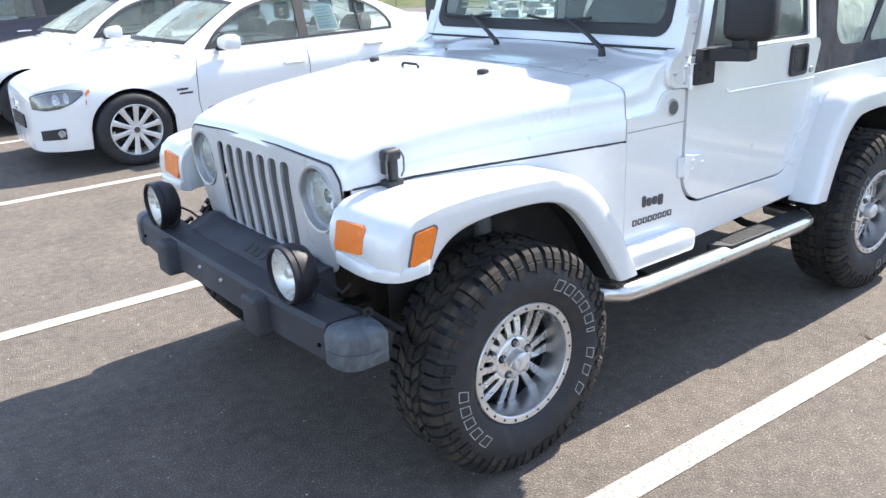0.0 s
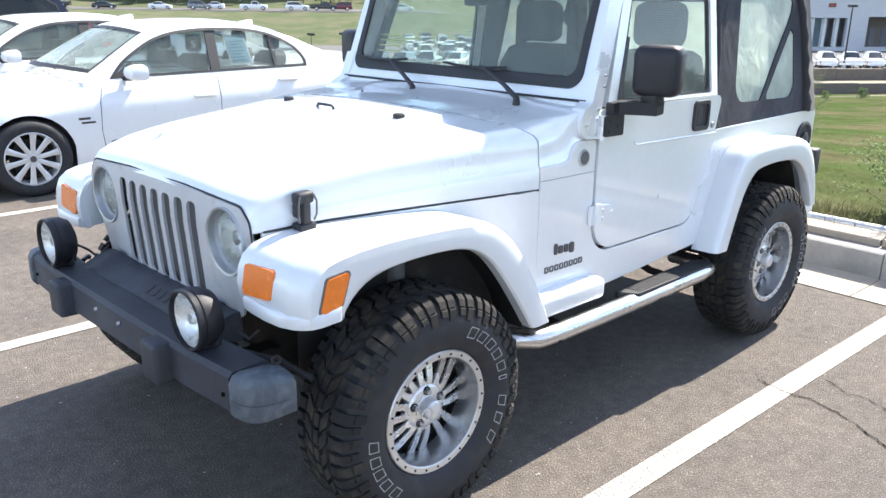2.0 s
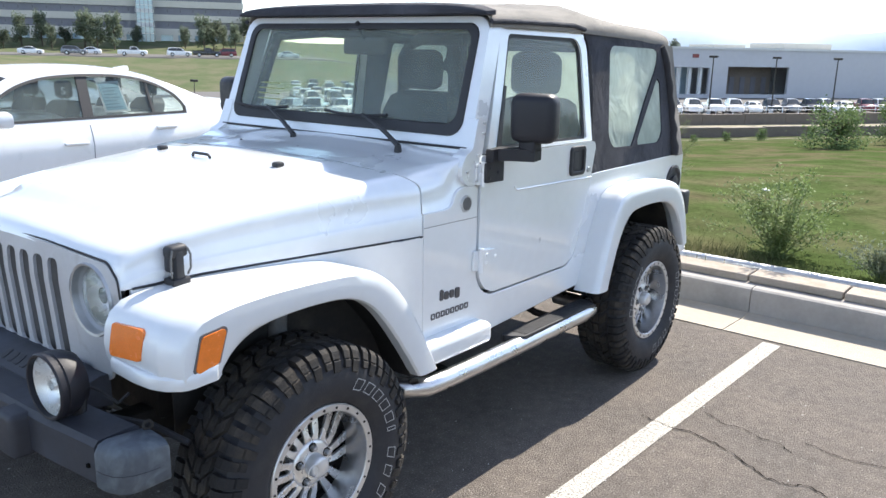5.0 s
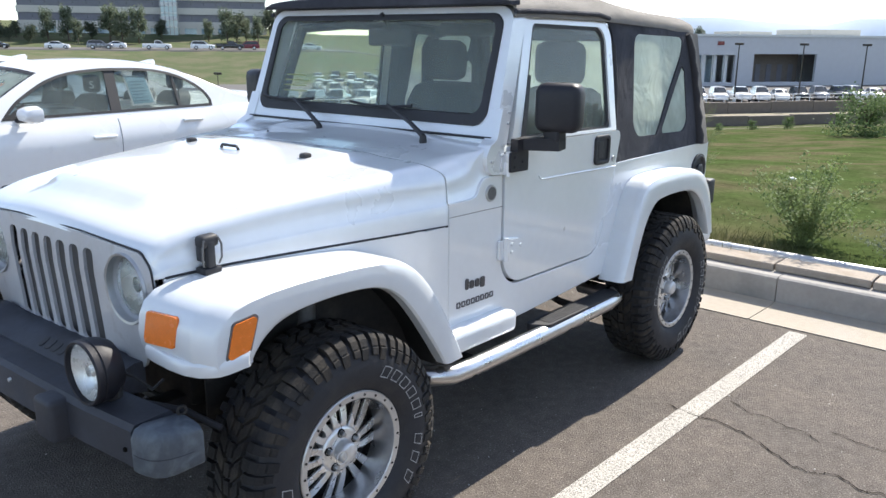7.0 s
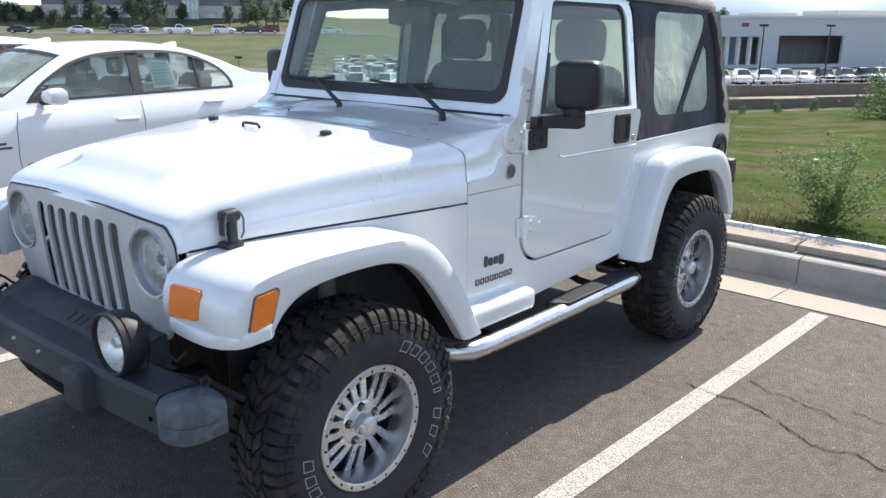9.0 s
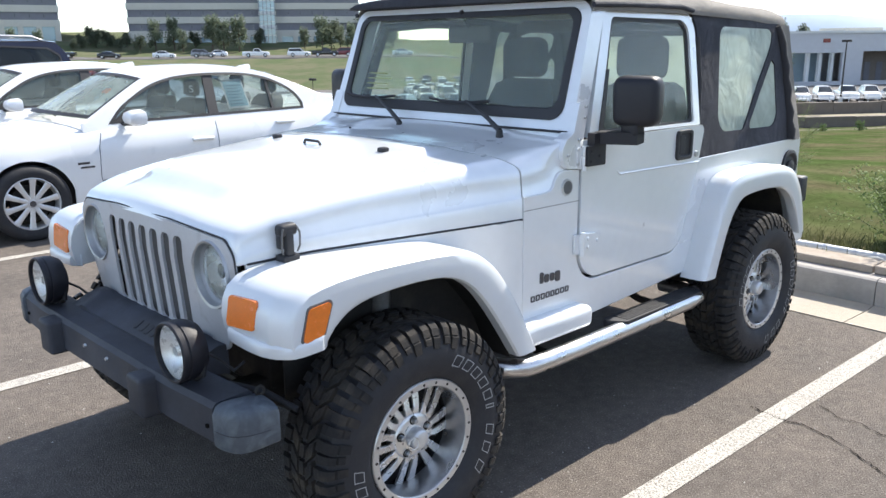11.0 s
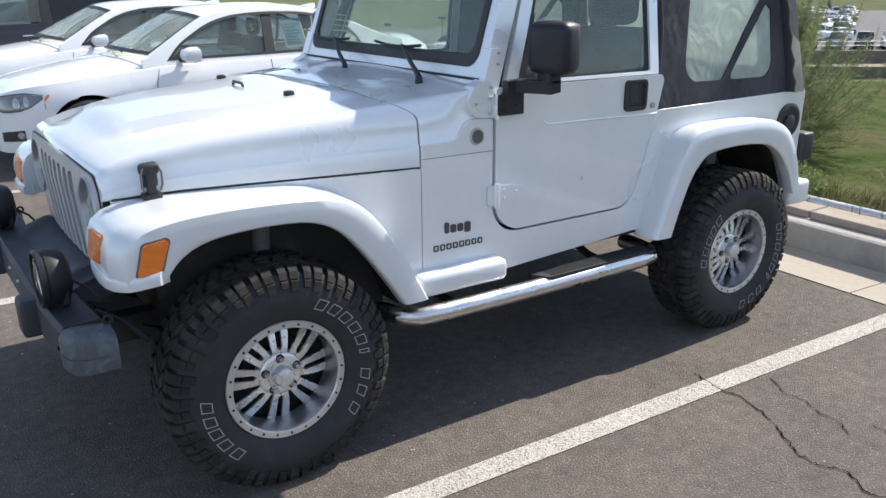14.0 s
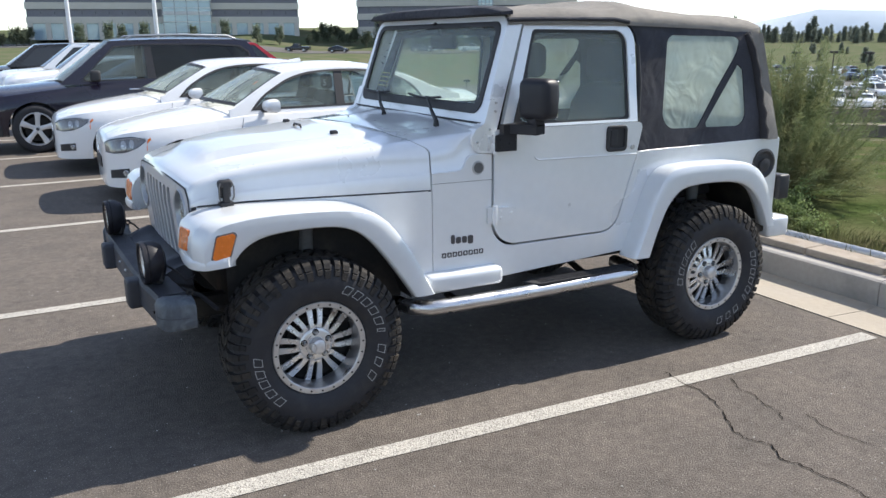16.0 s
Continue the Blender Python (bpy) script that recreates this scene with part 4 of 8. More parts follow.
o = part("windshield_glass", bm, WINDSHIELD, wsf, "green-tinted windshield with marker writing", 0); o.visible_shadow = False
bm = B()
for i, (u, w, v) in enumerate(((0.46, 0.16, 0.165), (0.47, 0.15, 0.19), (0.46, 0.17, 0.215), (0.475, 0.13, 0.24))):
    plate(bm, [(u - w / 2, v - 0.003), (u + w / 2, v - 0.002), (u + w / 2, v + 0.004), (u - w / 2, v + 0.003)], [], lambda a, b: ws(a, b, -0.010), (0.001, 0, 0))
part("marker_bar", bm, YELLOW, wsf, "yellow marker writing as faint bars", 0)
bm = B()
for i in range(4):
    plate(bm, [(0.53 - 0.008 * i, 0.29 + 0.04 * i), (0.56 - 0.008 * i, 0.295 + 0.04 * i), (0.56 - 0.008 * i, 0.304 + 0.04 * i), (0.53 - 0.008 * i, 0.299 + 0.04 * i)], [], lambda a, b: ws(a, b, -0.010), (0.001, 0, 0))
part("marker_bar", bm, SHOCK, wsf, "pale marker writing as faint bars", 0)
for sgn in (-1, 1):
    bm = B()
    plate(bm, fillet([(0.938, 1.149), (0.866, 1.153), (0.844, 1.165), (0.830, 1.192), (0.826, 1.226), (0.850, 1.264), (0.897, 1.288), (0.937, 1.40), (0.972, 1.40), (0.936, 1.284)], [0.006, 0.03, 0.03, 0.03, 0.03, 0.03, 0.03, 0.006, 0.006, 0.02]), [], lambda u, v, s=sgn: (u, s * (0.769 - 0.075 * max(0, v - 1.255)), v), (0, -sgn * 0.060, 0), 0.012, 3)
    part("windshield_hinge", bm, SILVER, wsf)
    for bx, bz in ((0.918, 1.168), (0.918, 1.222), (0.858, 1.205), (0.925, 1.262), (0.955, 1.345), (0.958, 1.385)):
        bm = B(); cyl(bm, (bx, sgn * 0.769, bz), (bx, sgn * 0.777, bz), 0.0065, 0.005, 8)
        part("bolt", bm, STEEL, wsf, "small hinge bolt")
bm = B()
tube(bm, [ws(u, 0.026, 0.004) for u in (-0.735, -0.6, -0.3, 0.0, 0.3, 0.6, 0.735)], 0.0055, 6)
part("cowl_seal", bm, BLACK, wsf, "dark seal under the windshield frame")
# wipers
for y0 in (-0.475, 0.125):
    bm = B()
    a = Vector((0.80, y0, 1.276))
    cyl(bm, a - Vector((0, 0, 0.02)), a + Vector((0, 0, 0.012)), 0.016, 0.012, 12)
    tip = Vector(ws(y0 + 0.29, 0.12, 0.028))
    tube(bm, [a + Vector((0, 0, 0.008)), a.lerp(tip, 0.3) + Vector((-0.012, 0, 0.022)), tip], [0.011, 0.009, 0.006], 8)
    wip = part("wiper", bm, BLACK, jeep, "black wiper arm")
    bm = B()
    tube(bm, [Vector(ws(y0 + 0.345 + d, 0.115 + 0.012 * k, 0.018)) for d, k in ((-0.18, 1), (-0.09, 0.2), (0, 0), (0.09, 0.2), (0.18, 1))], 0.0065, 6)
    part("wiper_blade", bm, BLACK, wip)

# grille with seven slots and two round headlamp openings
gpt = lambda u, v: (lerp(v, [(0.69, -0.436), (0.98, -0.456), (1.02, -0.455), (1.12, -0.446)]) + 0.06 * u * u, u, v)
g_out = fillet([(-0.47, 0.700), (0.47, 0.700), (0.570, 0.93), (0.563, 1.022), (0.516, 1.066), (0.2, 1.086), (-0.2, 1.086), (-0.516, 1.066), (-0.563, 1.022), (-0.570, 0.93)], [0.03, 0.03, 0.05, 0.04, 0.05, 0.2, 0.2, 0.05, 0.04, 0.05])
slots = [fillet([(y - 0.0272, 0.725), (y + 0.0272, 0.725), (y + 0.0272, 0.97), (y + 0.0272, 1.042), (y - 0.0272, 1.042), (y - 0.0272, 0.97)], [0.020, 0.020, 0, 0.020, 0.020, 0]) for y in [0.0825 * k for k in range(-3, 4)]]
bm = B()
plate(bm, g_out, slots + [circle2(-0.432, 0.948, 0.105, 40), circle2(0.432, 0.948, 0.105, 40)], gpt, (0.010, 0, 0), 0.004, 3)
grille = part("grille", bm, GRILLE, jeep, "dusty silver seven-slot grille")
# black tube stands in for the shaded gap between hood lip and grille
bm = B(); gl_pts = [(u, v) for u, v in g_out if v > 0.94]; tube(bm, [(gpt(u, v)[0] + 0.004, u, v + 0.004) for u, v in gl_pts], 0.0030, 6); part("grille_seal", bm, BLACK, jeep, "dark line set in the gap under the hood lip")
bm = B(); plate(bm, [(-0.325, 0.705), (0.325, 0.705), (0.325, 1.10), (-0.325, 1.10)], [], lambda u, v: (gpt(u, v)[0] + 0.030, u, v), (0.02, 0, 0)); part("radiator", bm, SHOCK, jeep, "dark radiator behind the grille")
for sgn in (-1, 1):
    c = (-0.405, sgn * 0.432, 0.948)
    bm = B(); lathe(bm, [(0.110, -0.034), (0.107, -0.042), (0.100, -0.040), (0.097, -0.02)], 40, c, 'x'); hl = part("headlamp", bm, STEEL, jeep, "round headlamp with dull steel ring")
    bm = B(); lathe(bm, [(0.103, -0.03), (0.099, -0.02), (0.094, -0.004), (0.090, 0.002), (0.084, 0.004)], 40, c, 'x'); part("bucket", bm, GRILLE, hl, "silver lamp bucket")
    bm = B(); lathe(bm, [(0.086, -0.006), (0.072, 0.020), (0.04, 0.045), (0.0, 0.052)], 40, c, 'x'); part("reflector", bm, REFLECTOR, hl, "bright lamp reflector")
    bm = B(); lathe(bm, [(0.091, -0.002), (0.0905, -0.013), (0.086, -0.014), (0.085, -0.004)], 40, c, 'x'); part("retaining_ring", bm, CHROME, hl, "bright lamp retaining ring")
    bm = B(); lathe(bm, [(0.086, -0.010), (0.075, -0.020), (0.05, -0.030), (0.025, -0.035), (0.0, -0.036)], 40, c, 'x'); o = part("lens", bm, HEADLENS, hl, "clear ribbed domed lens"); o.visible_shadow = False
    bm = B(); lathe(bm, [(0.024, 0.0), (0.020, 0.02), (0.0, 0.025)], 20, c, 'x'); part("bulb", bm, CHROME, hl)

for sgn in (-1, 1):
    bm = B()
    loft(bm, [[(x, sgn * (hood_half(x) + 0.002 if x < 0.5 else 0.762), z) for z in (lerp(x, [(0.20, 0.925), (0.36, 0.80), (0.47, 0.54)]), 0.95, 0.975, 0.9925)] for x in (-0.405, -0.36, -0.30, -0.25, -0.1, 0.1, 0.2, 0.3, 0.38, 0.47, 0.5, 0.58, 0.6155)])
    thicken(bm, 0.012)
    part("fender_side", bm, SILVER, jeep, "", 40)
    bm = B()
    loft(bm, [[(x, sgn * (hood_half(x) - 0.016), z) for z in (0.50, 0.70, 0.85, 0.96)] for x in (-0.30, -0.1, 0.1, 0.3, 0.47)])
    thicken(bm, 0.01)
    part("inner_fender", bm, CHASSIS, jeep, "black inner fender", 40)
    bm = B(); plate(bm, fillet([(-0.473, 0.796), (-0.489, 0.86), (-0.477, 0.934), (-0.434, 0.975), (-0.36, 0.983), (-0.36, 0.796)], 0.008, 3), [], lambda u, v, s=sgn: (u, s * 0.576, v), (0, sgn * 0.012, 0)); part("fender_inner_wall", bm, FLARE, jeep, "", 40)

# fenders: lofts between the outer crest and the arch opening
def fender(name, outer, inner, y_in, sgn, label, n=36, lip=0.03, yo=0.885):
    O, I = spline(outer, n), spline(inner, n)
    rows = []
    for k, (o, i) in enumerate(zip(O, I)):
        yi = y_in(o.x, o.y)
        c = 1 - smooth(0.16, 0.34, k / n) if name == "front_fender" else 0.0
        def P(w, y):
            q = o.lerp(i, w)
            return (q.x, sgn * y, q.y)
        rows.append([P(0, yi), P(0.0, yi * 0.4 + 0.6 * (yo - 0.08)), P(0.0, yo - 0.042 - 0.03 * c), P(0.012, yo - 0.030 - 0.03 * c), P(0.07 + 0.08 * c, yo - 0.010 - 0.004 * c), P(0.15 + 0.07 * c, yo - 0.003), P(0.42, yo), P(0.80, yo + 0.002), P(0.94, yo - 0.002), P(1.0, yo - 0.010), P(1.0, yo - 0.05)])
    bm = B()
    loft(bm, rows)
    thicken(bm, 0.006)
    return part(name, bm, FLARE, jeep, label, 34)


F_OUT = [(-0.475, 0.795), (-0.492, 0.86), (-0.480, 0.935), (-0.435, 0.978), (-0.30, 0.988), (0.0, 0.986), (0.20, 0.972), (0.315, 0.925), (0.40, 0.84), (0.49, 0.70), (0.575, 0.535)]
F_IN = [(-0.345, 0.795), (-0.335, 0.81), (-0.30, 0.848), (-0.24, 0.882), (-0.15, 0.900), (0.0, 0.905), (0.13, 0.893), (0.225, 0.85), (0.31, 0.765), (0.40, 0.64), (0.468, 0.535)]
R_OUT = [(1.775, 0.545), (1.83, 0.68), (1.90, 0.86), (1.965, 0.975), (2.06, 1.020), (2.30, 1.030), (2.53, 1.022), (2.66, 0.985), (2.745, 0.90), (2.80, 0.78), (2.845, 0.62)]
R_IN = [(1.885, 0.545), (1.925, 0.66), (1.985, 0.79), (2.05, 0.865), (2.13, 0.905), (2.33, 0.918), (2.51, 0.905), (2.61, 0.865), (2.68, 0.80), (2.735, 0.71), (2.775, 0.62)]
for sgn in (-1, 1):
    ff = fender("front_fender", F_OUT, F_IN, lambda x, z: hood_half(x) + 0.012 * (1 - smooth(-0.46, -0.30, x)) if x < 0.45 else 0.70, sgn, "silver front fender flare")
    fender("rear_flare", R_OUT, R_IN, lambda x, z: 0.755, sgn, "silver rear fender flare")
    bm = B()
    rows = [[(o.x, sgn * 0.50, o.y - 0.010), (o.x, sgn * 0.84, o.y - 0.012)] for o in spline([(p[0], p[1]) for p in F_IN[:1]] + [(p[0] * 1.03, p[1] + 0.04) for p in F_IN[1:-1]] + [F_IN[-1]], 24)]
    loft(bm, rows)
    part("wheel_well", bm, CHASSIS, jeep, "black inner wheel well", 60)
    bm = B()
    loft(bm, [[(o.x, sgn * 0.45, o.y), (o.x, sgn * 0.80, o.y)] for o in spline([(p[0], p[1] + 0.03) for p in R_IN], 24)])
    part("wheel_well", bm, CHASSIS, jeep, "black inner wheel well", 60)
    # lamps in the fender
    bm = B(); plate(bm, fillet([(0.606, 0.846), (0.752, 0.860), (0.762, 0.946), (0.612, 0.936)], 0.014), [], lambda u, v, s=sgn: (-0.4975 + 0.15 * (v - 0.856), s * u, v), (0.02, 0, 0), 0.005)
    lamp = part("turn_lamp", bm, AMBER, ff, "amber turn lamp")
    bm = B(); plate(bm, fillet([(-0.428, 0.830), (-0.356, 0.838), (-0.324, 0.928), (-0.402, 0.924)], 0.012), [], lambda u, v, s=sgn: (u, s * 0.8915, v), (0, -sgn * 0.014, 0), 0.005)
    sm = part("side_marker", bm, AMBER, ff, "amber side marker lamp")
    bm = B(); plate(bm, fillet([(-0.434, 0.824), (-0.351, 0.832), (-0.317, 0.934), (-0.404, 0.930)], 0.014), [], lambda u, v, s=sgn: (u, s * 0.8885, v), (0, -sgn * 0.010, 0), 0.003); part("bezel", bm, SHOCK, sm, "grey lamp bezel")
    # proud lip round the fender's lower front corner
    bm = B()
    rows = []
    for px_, py_ in ((-0.487, 0.600), (-0.492, 0.640), (-0.497, 0.72), (-0.494, 0.79), (-0.480, 0.838), (-0.455, 0.872), (-0.425, 0.888), (-0.36, 0.894)):
        rows.append([(px_ + 0.03, sgn * (py_ - 0.03), 0.790), (px_ - 0.004, sgn * (py_ + 0.002), 0.796), (px_ - 0.007, sgn * (py_ + 0.003), 0.806), (px_ - 0.006, sgn * (py_ + 0.003), 0.828), (px_ + 0.001, sgn * py_, 0.836), (px_ + 0.03, sgn * (py_ - 0.03), 0.838)])
    loft(bm, rows, True, True)
    part("lip", bm, FLARE, ff, "", 40)
    bm = B(); box(bm, 0.555, 0.972, min(sgn * 0.70, sgn * 0.838), max(sgn * 0.70, sgn * 0.838), 0.515, 0.605, 0.026, 4)
    part("rocker_extension", bm, FLARE, jeep, "rounded silver rocker extension behind the flare")
    # side step
    bm = B()
    y0, y1 = sgn * 0.60, sgn * 0.845
    tube(bm, [(0.46, y0, 0.454), (0.47, sgn * 0.70, 0.454), (0.50, sgn * 0.79, 0.454), (0.56, sgn * 0.835, 0.454), (0.66, y1, 0.454), (1.0, y1, 0.452), (1.4, y1, 0.454), (1.72, y1, 0.456), (1.80, sgn * 0.832, 0.457), (1.85, sgn * 0.78, 0.458), (1.87, sgn * 0.70, 0.458), (1.88, y0, 0.458)], 0.037, 20)
    st = part("side_step", bm, STEPSTEEL, jeep, "polished tubular side step")
    bm = B(); plate(bm, fillet([(1.10, 0.775), (1.17, 0.772), (1.80, 0.772), (1.83, 0.79), (1.79, 0.866), (1.16, 0.870)], 0.02), [], lambda u, v, s=sgn: (u, s * v, 0.495), (0, 0, -0.03), 0.005)
    part("step_pad", bm, BLACK, st, "black ribbed step pad")
    bm = B()
    for k in range(6):
        box(bm, 1.18, 1.78, min(sgn * (0.785 + k * 0.013), sgn * (0.790 + k * 0.013)), max(sgn * (0.785 + k * 0.013), sgn * (0.790 + k * 0.013)), 0.495, 0.498)
    part("rib", bm, BLACK, st)
    for xx in (0.75, 1.60):
        bm = B(); tube(bm, [(xx, sgn * 0.82, 0.44), (xx, sgn * 0.65, 0.45), (xx, sgn * 0.5, 0.50)], 0.018, 8); part("step_bracket", bm, CHASSIS, st)
    # hood latch: foot on the fender, strap, rounded head and two steel side wires
    bm = B()
    box(bm, -0.318, -0.262, min(sgn * 0.600, sgn * 0.650), max(sgn * 0.600, sgn * 0.650), 0.986, 1.006, 0.005, 2)
    box(bm, -0.303, -0.277, min(sgn * 0.622, sgn * 0.646), max(sgn * 0.622, sgn * 0.646), 1.000, 1.082, 0.006, 2)
    box(bm, -0.320, -0.260, min(sgn * 0.602, sgn * 0.644), max(sgn * 0.602, sgn * 0.644), 1.062, 1.099, 0.012, 3)
    box(bm, -0.314, -0.266, min(sgn * 0.600, sgn * 0.628), max(sgn * 0.600, sgn * 0.628), 1.022, 1.066, 0.006, 2)
    hlt = part("hood_latch", bm, BLACK, jeep, "black rubber hood latch with steel side wires")
    bm = B()
    for xx in (-0.321, -0.259):
        tube(bm, [(xx + (0.006 if xx < -0.3 else -0.006), sgn * 0.640, 1.012), (xx, sgn * 0.646, 1.030), (xx, sgn * 0.648, 1.070), (xx + (0.008 if xx < -0.3 else -0.008), sgn * 0.644, 1.090)], 0.0032, 6)
    part("wire", bm, SHOCK, hlt, "dull steel latch wires")
    bm = B(); box(bm, 0.302, 0.338, sgn * 0.348 - 0.017, sgn * 0.348 + 0.017, hood_top(0.32) + 0.010, hood_top(0.32) + 0.034, 0.008, 2)
    part("hood_bumper", bm, BLACK, hood, "black rubber hood stop")
    # mirror
    bm = B()
    box(bm, -0.055, 0.055, -0.090, 0.090, -0.094, 0.094, 0.036, 5, Matrix.Translation((1.105, sgn * 0.903, 1.405)) @ pose(0, 0, 0, 0, 0, sgn * -14))
    mir = part("mirror", bm, MIRRORBLACK, jeep, "black plastic door mirror")
    bm = B(); box(bm, 0.047, 0.060, -0.070, 0.070, -0.084, 0.084, 0.004, 1, Matrix.Translation((1.105, sgn * 0.903, 1.405)) @ pose(0, 0, 0, 0, 0, sgn * -14)); part("mirror_glass", bm, CHROME, mir)
    bm = B()
    plate(bm, fillet([(0.942, 1.158), (1.058, 1.158), (1.058, 1.284), (0.982, 1.284), (0.982, 1.236), (0.942, 1.236)], 0.006), [], lambda u, v, s=sgn: (u, s * 0.800, v), (0, -sgn * 0.034, 0), 0.006)
    loft(bm, [[(x, sgn * y, z) for x, y, z in ((xa - w, ya, 1.240), (xa - w, ya, 1.286), (xa + w, ya, 1.290), (xa + w, ya, 1.246))] for xa, ya, w in ((1.035, 0.775, 0.026), (1.052, 0.815, 0.032), (1.082, 0.860, 0.034), (1.100, 0.900, 0.032), (1.102, 0.925, 0.024))], True, True)
    box(bm, 1.070, 1.132, min(sgn * 0.850, sgn * 0.925), max(sgn * 0.850, sgn * 0.925), 1.270, 1.330, 0.012, 2)
    for bx, bz in ((0.968, 1.178), (0.968, 1.215), (1.02, 1.195)):
        cyl(bm, (bx, sgn * 0.798, bz), (bx, sgn * 0.804, bz), 0.008, 0.006, 8)
    part("mirror_arm", bm, MIRRORBLACK, mir)
bm = B(); tube(bm, [(0.273, -0.028, 1.215), (0.268, -0.028, 1.242), (0.268, -0.021, 1.249), (0.268, 0.067, 1.249), (0.268, 0.074, 1.242), (0.273, 0.074, 1.215)], 0.0058, 8); part("hood_loop", bm, BLACK, hood, "small black hood tie loop")
for y in (-0.06, 0.30):
    bm = B(); cyl(bm, (0.66, y, 1.24), (0.66, y, 1.258), 0.008, 0.004, 8); part("washer_nozzle", bm, BLACK, cowl)

# badges as plain shapes
bm = B(); cyl(bm, (0.866, -0.760, 1.084), (0.866, -0.768, 1.084), 0.034, 0.031, 28); bd = part("round_badge", bm, STEEL, jeep, "round chrome-rimmed badge")
bm = B(); cyl(bm, (0.866, -0.766, 1.084), (0.866, -0.7695, 1.084), 0.026, 0.025, 28); part("badge_face", bm, SHOCK, bd)
bm = B()
for k, (x0, w, z0, z1) in enumerate(((0.716, 0.020, 0.728, 0.772), (0.743, 0.026, 0.728, 0.760), (0.776, 0.026, 0.728, 0.760), (0.809, 0.028, 0.720, 0.762))):
    plate(bm, fillet([(x0, z0), (x0 + w, z0), (x0 + w, z1), (x0, z1)], 0.008, 4), [], lambda u, v: (u, -0.7665, v), (0, 0.006, 0), 0.002)
part("maker_badge", bm, BADGE, jeep, "grey maker badge drawn as plain blocks")
bm = B()
for k in range(8):
    x0 = 0.665 + k * 0.0296
    plate(bm, fillet([(x0, 0.664), (x0 + 0.023, 0.664), (x0 + 0.023, 0.688), (x0, 0.688)], 0.004, 3), [fillet([(x0 + 0.006, 0.669), (x0 + 0.018, 0.669), (x0 + 0.018, 0.683), (x0 + 0.006, 0.683)], 0.003, 2)], lambda u, v: (u, -0.7645, v), (0, 0.003, 0))
tagged(part("model_badge", bm, BADGE, jeep, "dark model lettering drawn as plain blocks", 0), kind="stuff")
bm = B(); box(bm, 0.622, 0.944, -0.7629, -0.760, 1.0217, 1.0237); part("panel_seam", bm, SHOCK, jeep)

# front bumper group
bm = B()
loft(bm, [[(-0.635 + o, y, 0.555), (-0.648 + o, y, 0.565), (-0.648 + o, y, 0.668), (-0.635 + o, y, 0.683), (-0.53 + o, y, 0.688), (-0.52 + o, y, 0.678), (-0.52 + o, y, 0.555)] for y, o in ((-0.741, 0.014), (-0.5, 0), (0, 0), (0.5, 0), (0.741, 0.014))], True, True)
bump = part("front_bumper", bm, BUMPER, jeep, "faded black front bumper with pale end caps")
